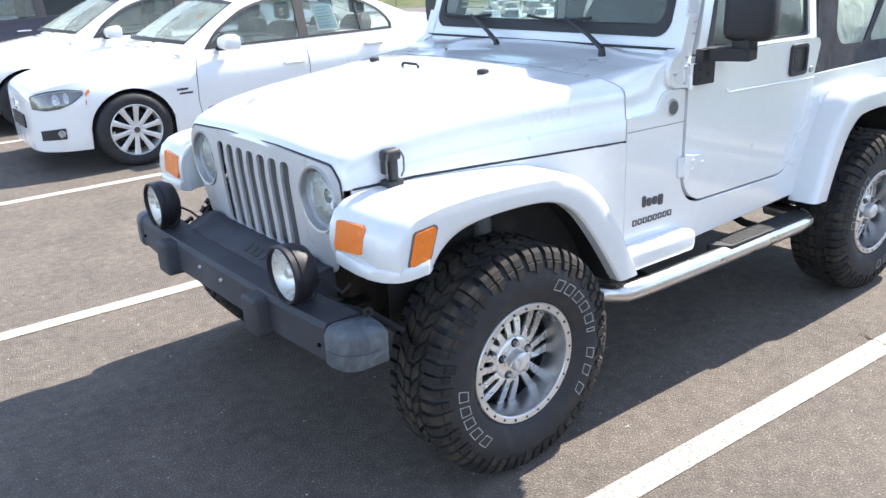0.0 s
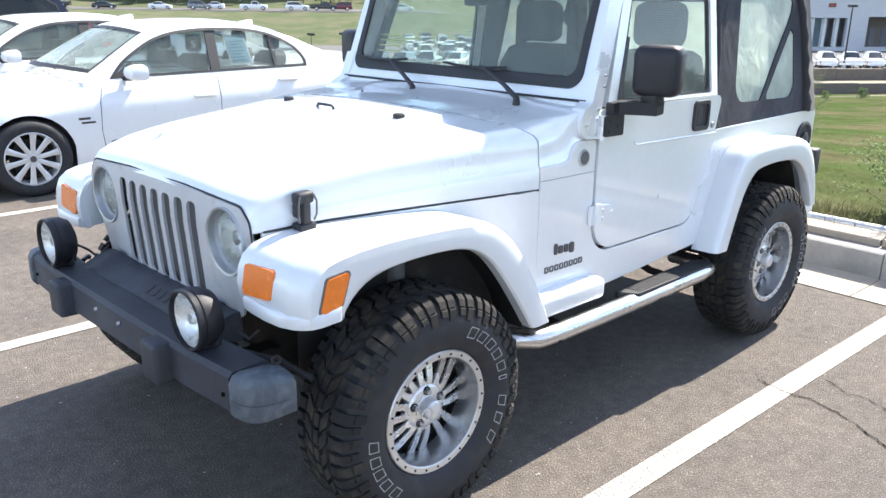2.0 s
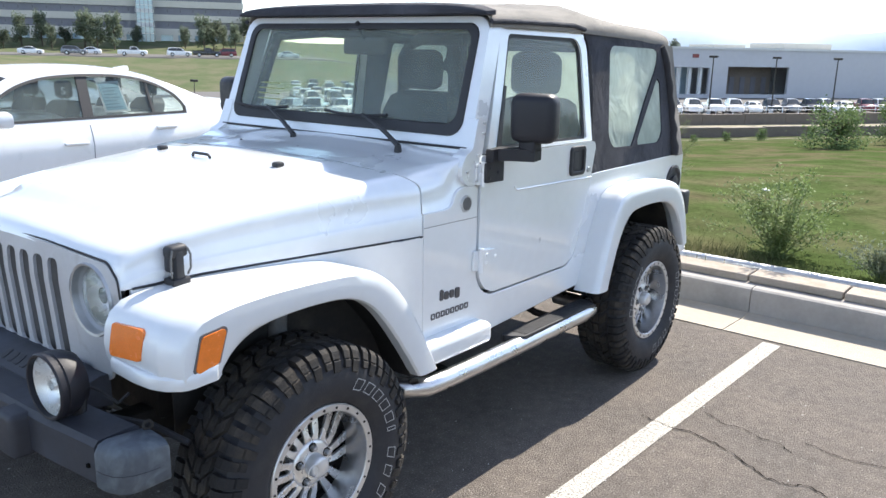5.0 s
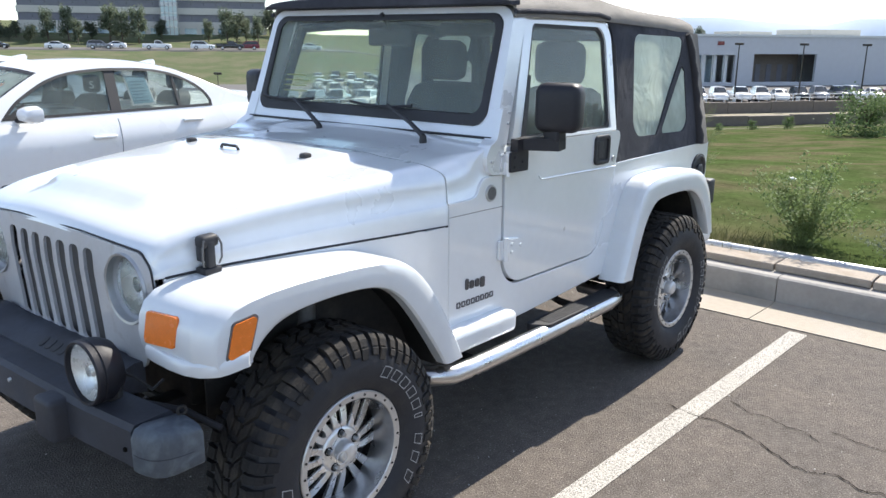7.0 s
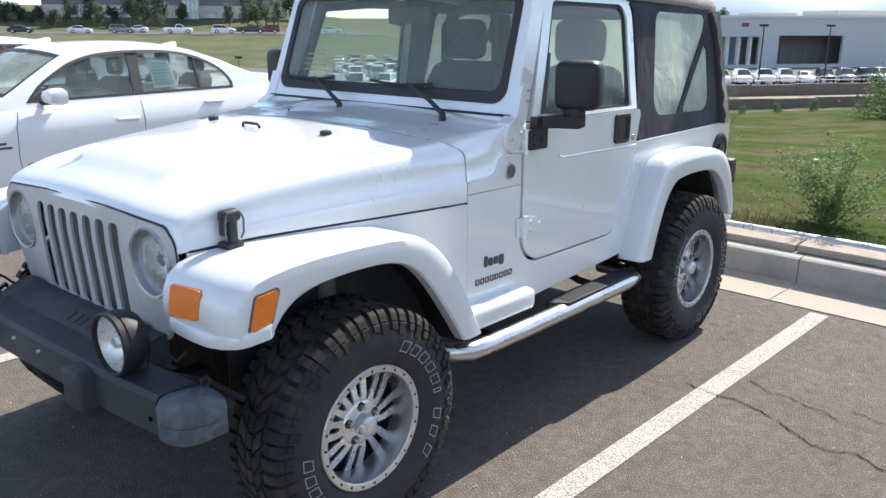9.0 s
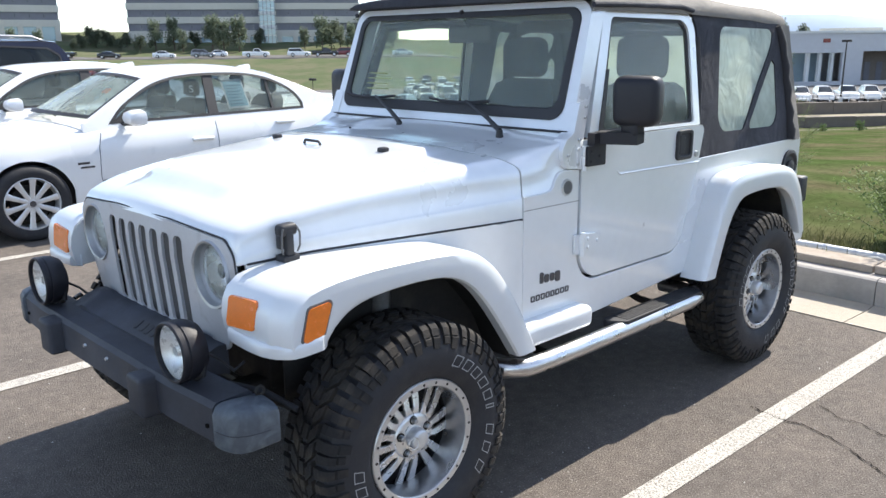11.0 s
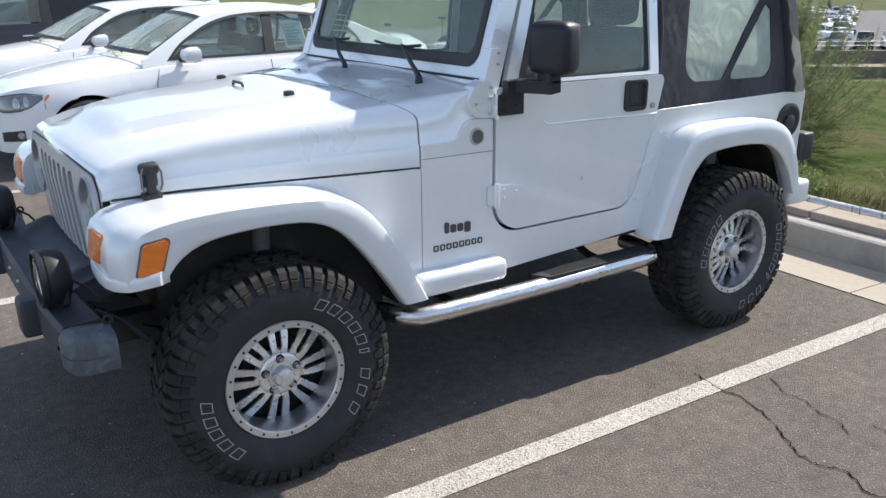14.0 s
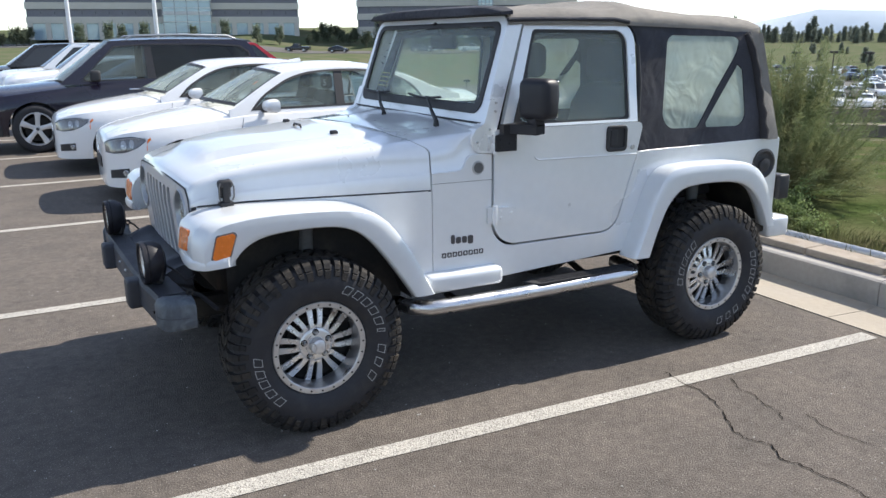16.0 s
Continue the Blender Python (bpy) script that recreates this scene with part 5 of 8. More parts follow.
for sgn in (-1, 1):
    bm = B()
    rows = []
    for y, xf, z0, z1 in ((0.750, -0.636, 0.556, 0.682), (0.755, -0.643, 0.551, 0.688), (0.785, -0.641, 0.553, 0.690), (0.820, -0.632, 0.555, 0.688), (0.840, -0.617, 0.557, 0.685), (0.855, -0.592, 0.561, 0.679), (0.863, -0.560, 0.567, 0.671), (0.866, -0.52, 0.573, 0.664)):
        xr = -0.50
        rows.append([(xf + 0.012, sgn * y, z0), (xf, sgn * y, z0 + 0.015), (xf, sgn * y, z1 - 0.03), (xf + 0.012, sgn * y, z1 - 0.008), (min(xf + 0.035, xr - 0.003), sgn * y, z1), (xr, sgn * y, z1 - 0.01), (xr, sgn * y, z0)])
    loft(bm, rows, True, True)
    ec = part("end_cap", bm, CAPPLASTIC, bump, "sun-bleached blue-grey end cap", 45)
    bm = B(); tube(bm, [(xf - 0.0008, sgn * y, 0.612) for y, xf in ((0.752, -0.641), (0.785, -0.641), (0.820, -0.632), (0.840, -0.617), (0.855, -0.592), (0.863, -0.560), (0.866, -0.53))], 0.0012, 6); part("mould_line", bm, BUMPER, ec, "", 60)
    bm = B(); pts = ring(Vector((-0.502, sgn * 0.775, 0.692)), Vector((0.3, 1, 0)).normalized(), 0.012, 14); tube(bm, pts + pts[:2], 0.0045, 8, False); part("tow_eye", bm, CHASSIS, bump, "small dark tow eye behind the cap")
    bm = B(); box(bm, -0.6425, -0.634, sgn * 0.712 - 0.005, sgn * 0.712 + 0.005, 0.604, 0.615, 0.001); part("bolt_hole", bm, CRACK, bump, "small square hole")
    bm = B(); tube(bm, [(-0.50, sgn * 0.60, 0.66), (-0.44, sgn * 0.70, 0.64), (-0.40, sgn * 0.80, 0.60)], 0.009, 8); part("brace_rod", bm, BLACK, bump, "thin black brace rod")
    bm = B(); box(bm, -0.698, -0.54, sgn * 0.375 - 0.052, sgn * 0.375 + 0.052, 0.545, 0.676, 0.016, 3)
    part("overrider", bm, BUMPER, bump, "blunt black overrider")
    # driving lamp
    c = Vector((-0.606, sgn * 0.532, 0.780))
    bm = B(); lathe(bm, [(0.0, 0.06), (0.050, 0.057), (0.076, 0.046), (0.089, 0.022), (0.093, 0.002), (0.093, -0.014), (0.090, -0.016), (0.090, -0.020), (0.0935, -0.022), (0.0935, -0.036), (0.090, -0.041), (0.085, -0.040), (0.083, -0.026)], 36, c, 'x'); fog = part("driving_lamp", bm, MIRRORBLACK, jeep, "round driving lamp in black housing")
    bm = B(); lathe(bm, [(0.0, 0.014), (0.03, 0.010), (0.062, -0.006), (0.0835, -0.026)], 36, c, 'x'); part("reflector", bm, REFLECTOR, fog, "bright lamp reflector")
    bm = B(); lathe(bm, [(0.0835, -0.030), (0.060, -0.038), (0.0, -0.043)], 36, c, 'x'); o = part("lens", bm, LENS, fog, "clear lamp lens"); o.visible_shadow = False
    bm = B(); cyl(bm, c + Vector((-0.020, 0, 0)), c + Vector((0.0, 0, 0)), 0.016, 0.018, 16); part("bulb_shield", bm, CHROME, fog)
    bm = B()
    tube(bm, [c + Vector((0.03, -0.075, 0.0)), c + Vector((0.03, -0.06, -0.07)), c + Vector((0.02, 0, -0.105)), c + Vector((0.03, 0.06, -0.07)), c + Vector((0.03, 0.075, 0))], 0.010, 8)
    cyl(bm, c + Vector((0.02, 0, -0.12)), c + Vector((0.02, 0, -0.085)), 0.028, 0.02, 14)
    part("lamp_bracket", bm, BLACK, fog)
    bm = B(); tube(bm, [c + Vector((0.045, 0.0, -0.01)), c + Vector((0.10, -0.03, -0.05)), c + Vector((0.13, -0.06, -0.09)), c + Vector((0.17, -0.05, -0.08))], 0.005, 6); part("cable", bm, BLACK, fog)
    bm = B(); cyl(bm, (-0.648, sgn * 0.09 + 0.02, 0.635), (-0.656, sgn * 0.09 + 0.02, 0.635), 0.008, 0.006, 8); part("bolt", bm, STEEL, bump)
bm = B()
rows = []
for y, k in ((-0.46, 0), (-0.40, 0), (-0.38, 1), (-0.33, 1), (-0.31, 0.35), (0, 0.35), (0.31, 0.35), (0.33, 1), (0.38, 1), (0.40, 0), (0.46, 0)):
    rows.append([(-0.555, y, 0.665), (-0.552, y, 0.688 + 0.012 * k), (-0.50, y, 0.712 + 0.022 * k), (-0.45, y, 0.725 + 0.02 * k), (-0.42, y, 0.72), (-0.42, y, 0.62)])
loft(bm, rows, True, True)
pan = part("splash_apron", bm, BUMPER, jeep, "faded plastic apron between bumper and grille", 45)
bm = B()
for k, w in enumerate((0.022, 0.032, 0.032, 0.032)):
    y = -0.03 - k * 0.040
    plate(bm, fillet([(y - w / 2, 0.0), (y + w / 2, 0.0), (y + w / 2, 0.042), (y - w / 2, 0.042)], 0.008, 3), [], lambda u, v: (-0.533 + v * 0.85, u, 0.706 + v * 0.42), (0.0, 0, -0.006), 0.0015)
tagged(part("embossed_mark", bm, BLACK, pan, "embossed maker mark as plain blocks"), kind="stuff")
# underside
for nm, dims in (("frame_rail", (-0.52, 3.0, -0.44, -0.36, 0.46, 0.56, 0.008)), ("frame_rail", (-0.52, 3.0, 0.36, 0.44, 0.46, 0.56, 0.008)), ("gearbox", (0.95, 1.6, -0.3, 0.3, 0.42, 0.52, 0.03)),
                 ("engine", (-0.28, 0.60, -0.46, 0.46, 0.50, 0.97, 0.03)), ("floor_pan", (0.60, 2.94, -0.735, 0.735, 0.545, 0.60, 0.0)), ("fuel_tank", (2.5, 2.93, -0.34, 0.34, 0.40, 0.54, 0.04))):
    bm = B(); box(bm, *dims); part(nm, bm, CHASSIS, jeep, "dark dusty underbody steel")
for xx in (0.0, 2.373):
    bm = B(); cyl(bm, (xx, -0.74, 0.385), (xx, 0.74, 0.385), 0.045, None, 16); lathe(bm, [(0.0, 0.12), (0.09, 0.08), (0.13, 0.0), (0.09, -0.08), (0.0, -0.12)], 20, (xx, 0.15, 0.385), 'x'); part("axle", bm, CHASSIS, jeep)
    for sgn in (-1, 1):
        bm = B(); cyl(bm, (xx + 0.02, sgn * 0.66, 0.40), (xx + 0.04, sgn * 0.64, 0.70), 0.022, None, 12); cyl(bm, (xx + 0.04, sgn * 0.64, 0.70), (xx + 0.055, sgn * 0.63, 0.90), 0.034, None, 14); part("shock_absorber", bm, SHOCK, jeep, "dull grey shock absorber")
        bm = B(); tube(bm, [(xx - 0.02 + 0.055 * math.cos(a * 0.5), sgn * 0.50 + 0.055 * math.sin(a * 0.5), 0.44 + a * 0.0065) for a in range(0, 76)], 0.008, 6); part("coil_spring", bm, CHASSIS, jeep)
bm = B(); tube(bm, [(-0.13, -0.62, 0.36), (-0.15, 0.62, 0.38)], 0.016, 8); tube(bm, [(-0.35, -0.5, 0.52), (-0.1, -0.55, 0.42), (0.0, -0.58, 0.40)], 0.016, 8); part("tie_rod", bm, CHASSIS, jeep)
bm = B(); cyl(bm, (1.7, 0.30, 0.36), (2.25, 0.34, 0.36), 0.085, None, 18); part("muffler", bm, STEEL, jeep)

# rear: tailgate, bumper, lamps, fuel filler
bm = B(); box(bm, 2.925, 2.955, -0.735, 0.735, 0.60, 1.118, 0.006); part("tailgate", bm, SILVER, jeep)
bm = B(); box(bm, 2.985, 3.075, -0.62, 0.62, 0.50, 0.60, 0.012); rb = part("rear_bumper", bm, BUMPER, jeep, "black rear bumper with silver-grey ends")
for sgn in (-1, 1):
    bm = B(); box(bm, 2.925, 3.105, min(sgn * 0.56, sgn * 0.775), max(sgn * 0.56, sgn * 0.775), 0.505, 0.632, 0.022, 3); part("end_cap", bm, FLARE, rb, "pale end cap")
    bm = B(); box(bm, 2.965, 3.055, min(sgn * 0.66, sgn * 0.79), max(sgn * 0.66, sgn * 0.79), 0.745, 0.895, 0.014, 3); tl = part("tail_lamp", bm, BLACK, jeep, "black-cased tail lamp")
    bm = B(); box(bm, 3.05, 3.062, min(sgn * 0.67, sgn * 0.78), max(sgn * 0.67, sgn * 0.78), 0.755, 0.885, 0.004, 1); part("lens", bm, REDLENS, tl, "red lens")
bm = B(); lathe(bm, [(0.088, 0.0), (0.088, -0.012), (0.074, -0.016), (0.068, -0.010), (0.060, -0.004), (0.0, -0.004)], 36, (2.836, -0.761, 0.975)); fc = part("fuel_filler", bm, BLACK, jeep, "round black fuel filler")
bm = B(); lathe(bm, [(0.038, 0.0), (0.040, -0.014), (0.030, -0.018), (0.0, -0.018)], 24, (2.836, -0.765, 0.965)); part("fuel_cap", bm, BLACK, fc)

# soft top: roof, sides with clear windows, rear curtain
def top_half(x):
    return lerp(x, [(0.98, 0.715), (1.3, 0.710), (2.0, 0.705), (2.75, 0.695), (2.80, 0.68)])
bm = B()
rows = []
for x in [1.06, 1.08, 1.12, 1.3, 1.5, 1.7, 1.78, 1.84, 1.90, 2.0, 2.2, 2.4, 2.6, 2.70, 2.755, 2.785, 2.80]:
    h = top_half(x)
    edge = lerp(x, [(0.99, 1.765), (1.10, 1.778), (1.75, 1.782), (2.4, 1.775), (2.80, 1.752)])
    crown = lerp(x, [(0.99, 1.800), (1.06, 1.828), (1.15, 1.838), (1.6, 1.846), (1.72, 1.856), (1.80, 1.884), (1.87, 1.882), (1.96, 1.856), (2.4, 1.838), (2.70, 1.828), (2.765, 1.818), (2.80, 1.795)])
    wr = lambda k: 0.004 * math.sin(9 * x + k) + 0.003 * math.sin(23 * x + 2.1 * k)
    half = [(h + 0.004, edge - 0.035), (h + 0.006, edge - 0.008), (h - 0.008, edge + 0.014 + wr(1)), (h - 0.05, edge + 0.6 * (crown - edge) + wr(2)), (h - 0.16, crown - 0.010 + wr(3)), (h * 0.5, crown - 0.004 + wr(4)), (h * 0.2, crown + wr(5)), (0, crown + wr(6))]
    rows.append([(x, -y, z) for y, z in half] + [(x, y, z) for y, z in reversed(half[:-1])])
loft(bm, rows)
thicken(bm, 0.008)
roof = part("soft_top_roof", bm, ROOFCLOTH, jeep, "sun-faded brown-grey cloth roof", 60)
bm = B()
rows = []
for y in [-0.722 + 1.444 * i / 24 for i in range(25)]:
    b = 0.026 * (1 - abs(y / 0.722) ** 4)
    e_ = 0.016 * smooth(0.66, 0.722, abs(y))
    rows.append([(1.078, y, 1.786), (1.008, y, 1.785), (0.998 + e_, y, 1.789), (0.994 + e_, y, 1.796 + 0.5 * b), (1.000 + e_, y, 1.804 + 0.85 * b - 0.4 * e_), (1.022 + e_, y, 1.808 + b - 0.6 * e_), (1.078, y, 1.814 + b - 0.6 * e_)])
loft(bm, rows, True, True)
part("header", bm, FABRIC, roof, "charcoal cloth header over the windshield", 50)
for sgn in (-1, 1):
    bm = B(); tube(bm, [(1.05, sgn * 0.722, 1.762), (1.3, sgn * 0.718, 1.770), (1.70, sgn * 0.716, 1.774), (1.80, sgn * 0.716, 1.762)], 0.010, 8); part("drip_edge", bm, FABRIC, roof, "dark drip edge over the door", 50)
tl_ = lambda v: 0.762 - 0.062 * max(0, v - 1.12) / 0.62
s_out = fillet([(1.872, 1.094), (2.945, 1.112), (2.885, 1.36), (2.80, 1.722), (1.74, 1.779), (1.79, 1.767), (1.832, 1.741), (1.861, 1.70), (1.871, 1.65)], [0.01, 0.01, 0.1, 0.02, 0, 0, 0, 0, 0])
w_in = fillet([(2.031, 1.213), (2.682, 1.207), (2.628, 1.704), (2.090, 1.704)], [0.085, 0.075, 0.065, 0.05])
for sgn in (-1, 1):
    bm = B(); plate(bm, s_out, [w_in], lambda u, v, s=sgn: (u, s * (tl_(v) + 0.004 * math.sin(7 * u) * math.sin(11 * v)), v), (0, -sgn * 0.010, 0), 0.003)
    sp = part("soft_top_side", bm, FABRIC, jeep, "charcoal cloth side with clear vinyl window", 50)
    bm = B(); plate(bm, fillet([(2.00, 1.20), (2.715, 1.185), (2.66, 1.717), (2.063, 1.717)], 0.05), [], lambda u, v, s=sgn: (u, s * (tl_(v) - 0.006 + 0.005 * math.sin(14 * u + 5 * v)), v), None)
    o = part("vinyl_window", bm, VINYL, sp, "hazy wrinkled clear vinyl window", 0); o.visible_shadow = False
    bm = B(); plate(bm, [(2.272, 1.200), (2.298, 1.209), (2.322, 1.236), (2.457, 1.425), (2.577, 1.580), (2.608, 1.630), (2.620, 1.690), (2.650, 1.690), (2.656, 1.535), (2.642, 1.528), (2.610, 1.553), (2.486, 1.395), (2.364, 1.236), (2.367, 1.216), (2.388, 1.203)], [], lambda u, v, s=sgn: (u, s * (tl_(v) + 0.003), v), (0, -sgn * 0.008, 0)); part("window_strap", bm, FABRIC, sp, "slanting cloth strap across the vinyl window", 50)
    bm = B(); tube(bm, [(1.868, sgn * 0.748, 1.125), (1.886, sgn * 0.725, 1.45), (1.880, sgn * 0.708, 1.60), (1.876, sgn * 0.705, 1.65)], 0.012, 8); part("door_surround", bm, BLACK, sp, "black door surround tube")
    # bunched fold along the zip and the paler corner panel behind it
    bm = B()
    fold = [(2.818, 1.122), (2.822, 1.17), (2.804, 1.22), (2.808, 1.27), (2.786, 1.33), (2.782, 1.39), (2.764, 1.45), (2.758, 1.51), (2.738, 1.57), (2.722, 1.63), (2.692, 1.69), (2.672, 1.722)]
    tube(bm, [(u, sgn * (tl_(v) + 0.002), v) for u, v in fold], [0.026, 0.030, 0.022, 0.029, 0.021, 0.028, 0.021, 0.027, 0.022, 0.026, 0.022, 0.016], 10)
    part("zip_fold", bm, SEAT, sp, "bunched black cloth fold along the zip", 60)
    bm = B(); plate(bm, fillet([(2.846, 1.114), (2.944, 1.116), (2.884, 1.36), (2.800, 1.722), (2.70, 1.730), (2.758, 1.60), (2.800, 1.42), (2.836, 1.25)], 0.01), [], lambda u, v, s=sgn: (u, s * (tl_(v) + 0.006 + 0.003 * math.sin(26 * v)), v), (0, -sgn * 0.008, 0), 0.003)
    part("corner_panel", bm, ROOFCLOTH, sp, "faded grey cloth corner panel", 50)
bm = B()
rp = lambda u, v: (2.955 - 0.165 * (v - 1.12) / 0.64, u, v)
plate(bm, fillet([(-0.74, 1.12), (0.74, 1.12), (0.685, 1.715), (-0.685, 1.715)], 0.03), [fillet([(-0.50, 1.22), (0.50, 1.22), (0.48, 1.68), (-0.48, 1.68)], 0.05)], rp, (0.01, 0, 0.002), 0.003)
rc = part("rear_curtain", bm, FABRIC, jeep, "charcoal cloth rear curtain")
bm = B(); plate(bm, fillet([(-0.51, 1.21), (0.51, 1.21), (0.49, 1.69), (-0.49, 1.69)], 0.05), [], lambda u, v: (rp(u, v)[0] + 0.004, u, v), None); o = part("vinyl_window", bm, VINYL, rc, "clear rear vinyl window", 0); o.visible_shadow = False

# inside: dash, wheel, seats, roll bar
bm = B(); box(bm, 0.93, 1.16, -0.72, 0.72, 0.98, 1.255, 0.04, 3); part("dashboard", bm, SEAT, jeep, "dark dashboard")
bm = B()
cc = Vector((1.26, -0.36, 1.17)); ax_ = Vector((0.9, 0, 0.42)).normalized()
pts = ring(cc, ax_, 0.185, 32); tube(bm, pts + pts[:2], 0.015, 8, False)
tube(bm, [cc - ax_ * 0.2, cc], 0.03, 10)
for k in (0, 11, 21): tube(bm, [cc, pts[k]], 0.014, 6)
part("steering_wheel", bm, BLACK, jeep, "black steering wheel")
for sgn in (-1, 1):
    bm = B()
    box(bm, 1.40, 1.88, sgn * 0.37 - 0.24, sgn * 0.37 + 0.24, 0.72, 0.90, 0.05, 3)
    loft(bm, [[(1.82 + 0.12 * t - d, sgn * 0.37 - w, 0.86 + 0.58 * t), (1.80 + 0.12 * t - d, sgn * 0.37, 0.86 + 0.58 * t), (1.82 + 0.12 * t - d, sgn * 0.37 + w, 0.86 + 0.58 * t), (1.95 + 0.12 * t, sgn * 0.37 + w * 0.9, 0.86 + 0.58 * t), (1.95 + 0.12 * t, sgn * 0.37 - w * 0.9, 0.86 + 0.58 * t)] for t, w, d in ((0, 0.21, 0), (0.3, 0.23, 0.01), (0.8, 0.235, 0.01), (0.95, 0.20, 0), (1.0, 0.14, -0.02))], True, True)
    st_ = part("seat", bm, SEAT, jeep, "charcoal bucket seat", 50)
    bm = B(); box(bm, 1.90, 2.02, sgn * 0.37 - 0.135, sgn * 0.37 + 0.135, 1.45, 1.665, 0.055, 4); part("headrest", bm, SEAT, st_, "charcoal headrest")
bm = B()
for sgn in (-1, 1):
    tube(bm, [(2.08, sgn * 0.60, 0.6), (2.08, sgn * 0.60, 1.62), (2.10, sgn * 0.56, 1.70), (2.10, sgn * 0.48, 1.725)], 0.035, 12)
    tube(bm, [(2.10, sgn * 0.55, 1.715), (1.5, sgn * 0.60, 1.735), (1.15, sgn * 0.62, 1.70), (0.99, sgn * 0.64, 1.30)], 0.025, 10)
tube(bm, [(2.10, -0.5, 1.725), (2.10, 0.5, 1.725)], 0.035, 12)
part("roll_bar", bm, BLACK, jeep, "padded black roll bar")
bm = B(); box(bm, 2.35, 2.75, -0.5, 0.5, 0.75, 0.95, 0.05); box(bm, 2.68, 2.80, -0.5, 0.5, 0.9, 1.25, 0.04); part("rear_seat", bm, SEAT, jeep)
bm = B(); box(bm, 1.085, 1.115, -0.15, 0.11, 1.625, 1.700, 0.014, 3); tube(bm, [(1.095, -0.02, 1.69), (1.07, -0.02, 1.735), (1.045, -0.02, 1.76)], 0.010, 6); part("inside_mirror", bm, BLACK, jeep, "black inside mirror")

# settle the body on its final stations: a little longer at the nose, taller on its springs, and standing slightly askew
def settle(x, y, z):
    dx = lerp(x, [(-0.70, -0.010), (-0.45, -0.010), (-0.28, -0.005), (0.0, 0.002), (0.32, 0.002), (0.65, 0.016), (0.95, 0.018), (1.15, 0.022), (1.65, 0.016), (1.85, 0.013), (2.373, 0.004), (2.65, 0.012), (3.05, 0.018)])
    k = lerp(x, [(-0.70, 0.010), (-0.52, 0.012), (-0.46, 0.018), (-0.38, 0.028), (-0.28, 0.035), (0.0, 0.034), (0.65, 0.029), (1.0, 0.024), (1.7, 0.019), (2.1, 0.014), (2.7, 0.006), (3.1, 0.008)])
    return x + dx - SKEW * (y + 0.765), z * (1 + k)


done = set()
for ob in jeep.children_recursive:
    if ob.name.startswith("wheel") and "well" not in ob.name or ob.parent.name.startswith("wheel") or ob.data.name in done:
        continue
    done.add(ob.data.name)
    for v in ob.data.vertices:
        v.co.x, v.co.z = settle(v.co.x, v.co.y, v.co.z)

# ---- other parked cars ----
SEDAN = dict(length=(-0.76, 3.76), wb=2.76, wr=0.325, ar=0.362, half=0.905, rocker=0.20,
    top=[(-0.76, 0.63), (-0.748, 0.69), (-0.70, 0.742), (-0.55, 0.802), (-0.3, 0.862), (0.0, 0.918), (0.3, 0.962), (0.6, 0.992), (0.9, 0.985), (2.8, 0.985), (3.10, 1.045), (3.4, 1.06), (3.66, 1.05), (3.73, 0.98), (3.76, 0.85)],
    belt=[(-0.76, 0.59), (-0.735, 0.672), (-0.67, 0.722), (-0.55, 0.760), (-0.3, 0.796), (0.0, 0.825), (0.4, 0.862), (0.8, 0.892), (1.6, 0.905), (2.6, 0.925), (3.2, 0.965), (3.6, 0.955), (3.76, 0.80)],
    plan=[(-0.76, 0.36), (-0.752, 0.46), (-0.73, 0.56), (-0.69, 0.65), (-0.62, 0.73), (-0.5, 0.805), (-0.3, 0.865), (0.0, 0.895), (1.0, 0.905), (2.4, 0.905), (3.0, 0.89), (3.4, 0.85), (3.62, 0.78), (3.72, 0.70), (3.76, 0.60)],
    glass=dict(base_f=0.66, zf=0.99, top_f=1.20, zt=1.345, roof_mid=2.0, zmid=1.425, top_r=2.62, zr=1.30, base_r=3.16, zrb=1.03, yb=0.80, yt=0.63, zb=0.935),
    line=[(0.50, 0.955), (0.60, 0.995), (0.90, 1.180), (1.12, 1.305), (1.26, 1.352), (1.45, 1.374), (1.75, 1.384), (2.05, 1.376), (2.30, 1.350), (2.52, 1.302), (2.72, 1.235), (2.92, 1.150), (3.12, 1.075), (3.30, 1.035)],
    dlo=[(0.74, 0.942), (0.86, 1.068), (1.00, 1.162), (1.18, 1.258), (1.38, 1.318), (1.58, 1.343), (1.80, 1.352), (2.10, 1.345), (2.32, 1.316), (2.50, 1.262), (2.67, 1.170), (2.755, 1.080), (2.790, 1.010), (2.785, 0.965)], pillar=(1.71, 1.81))
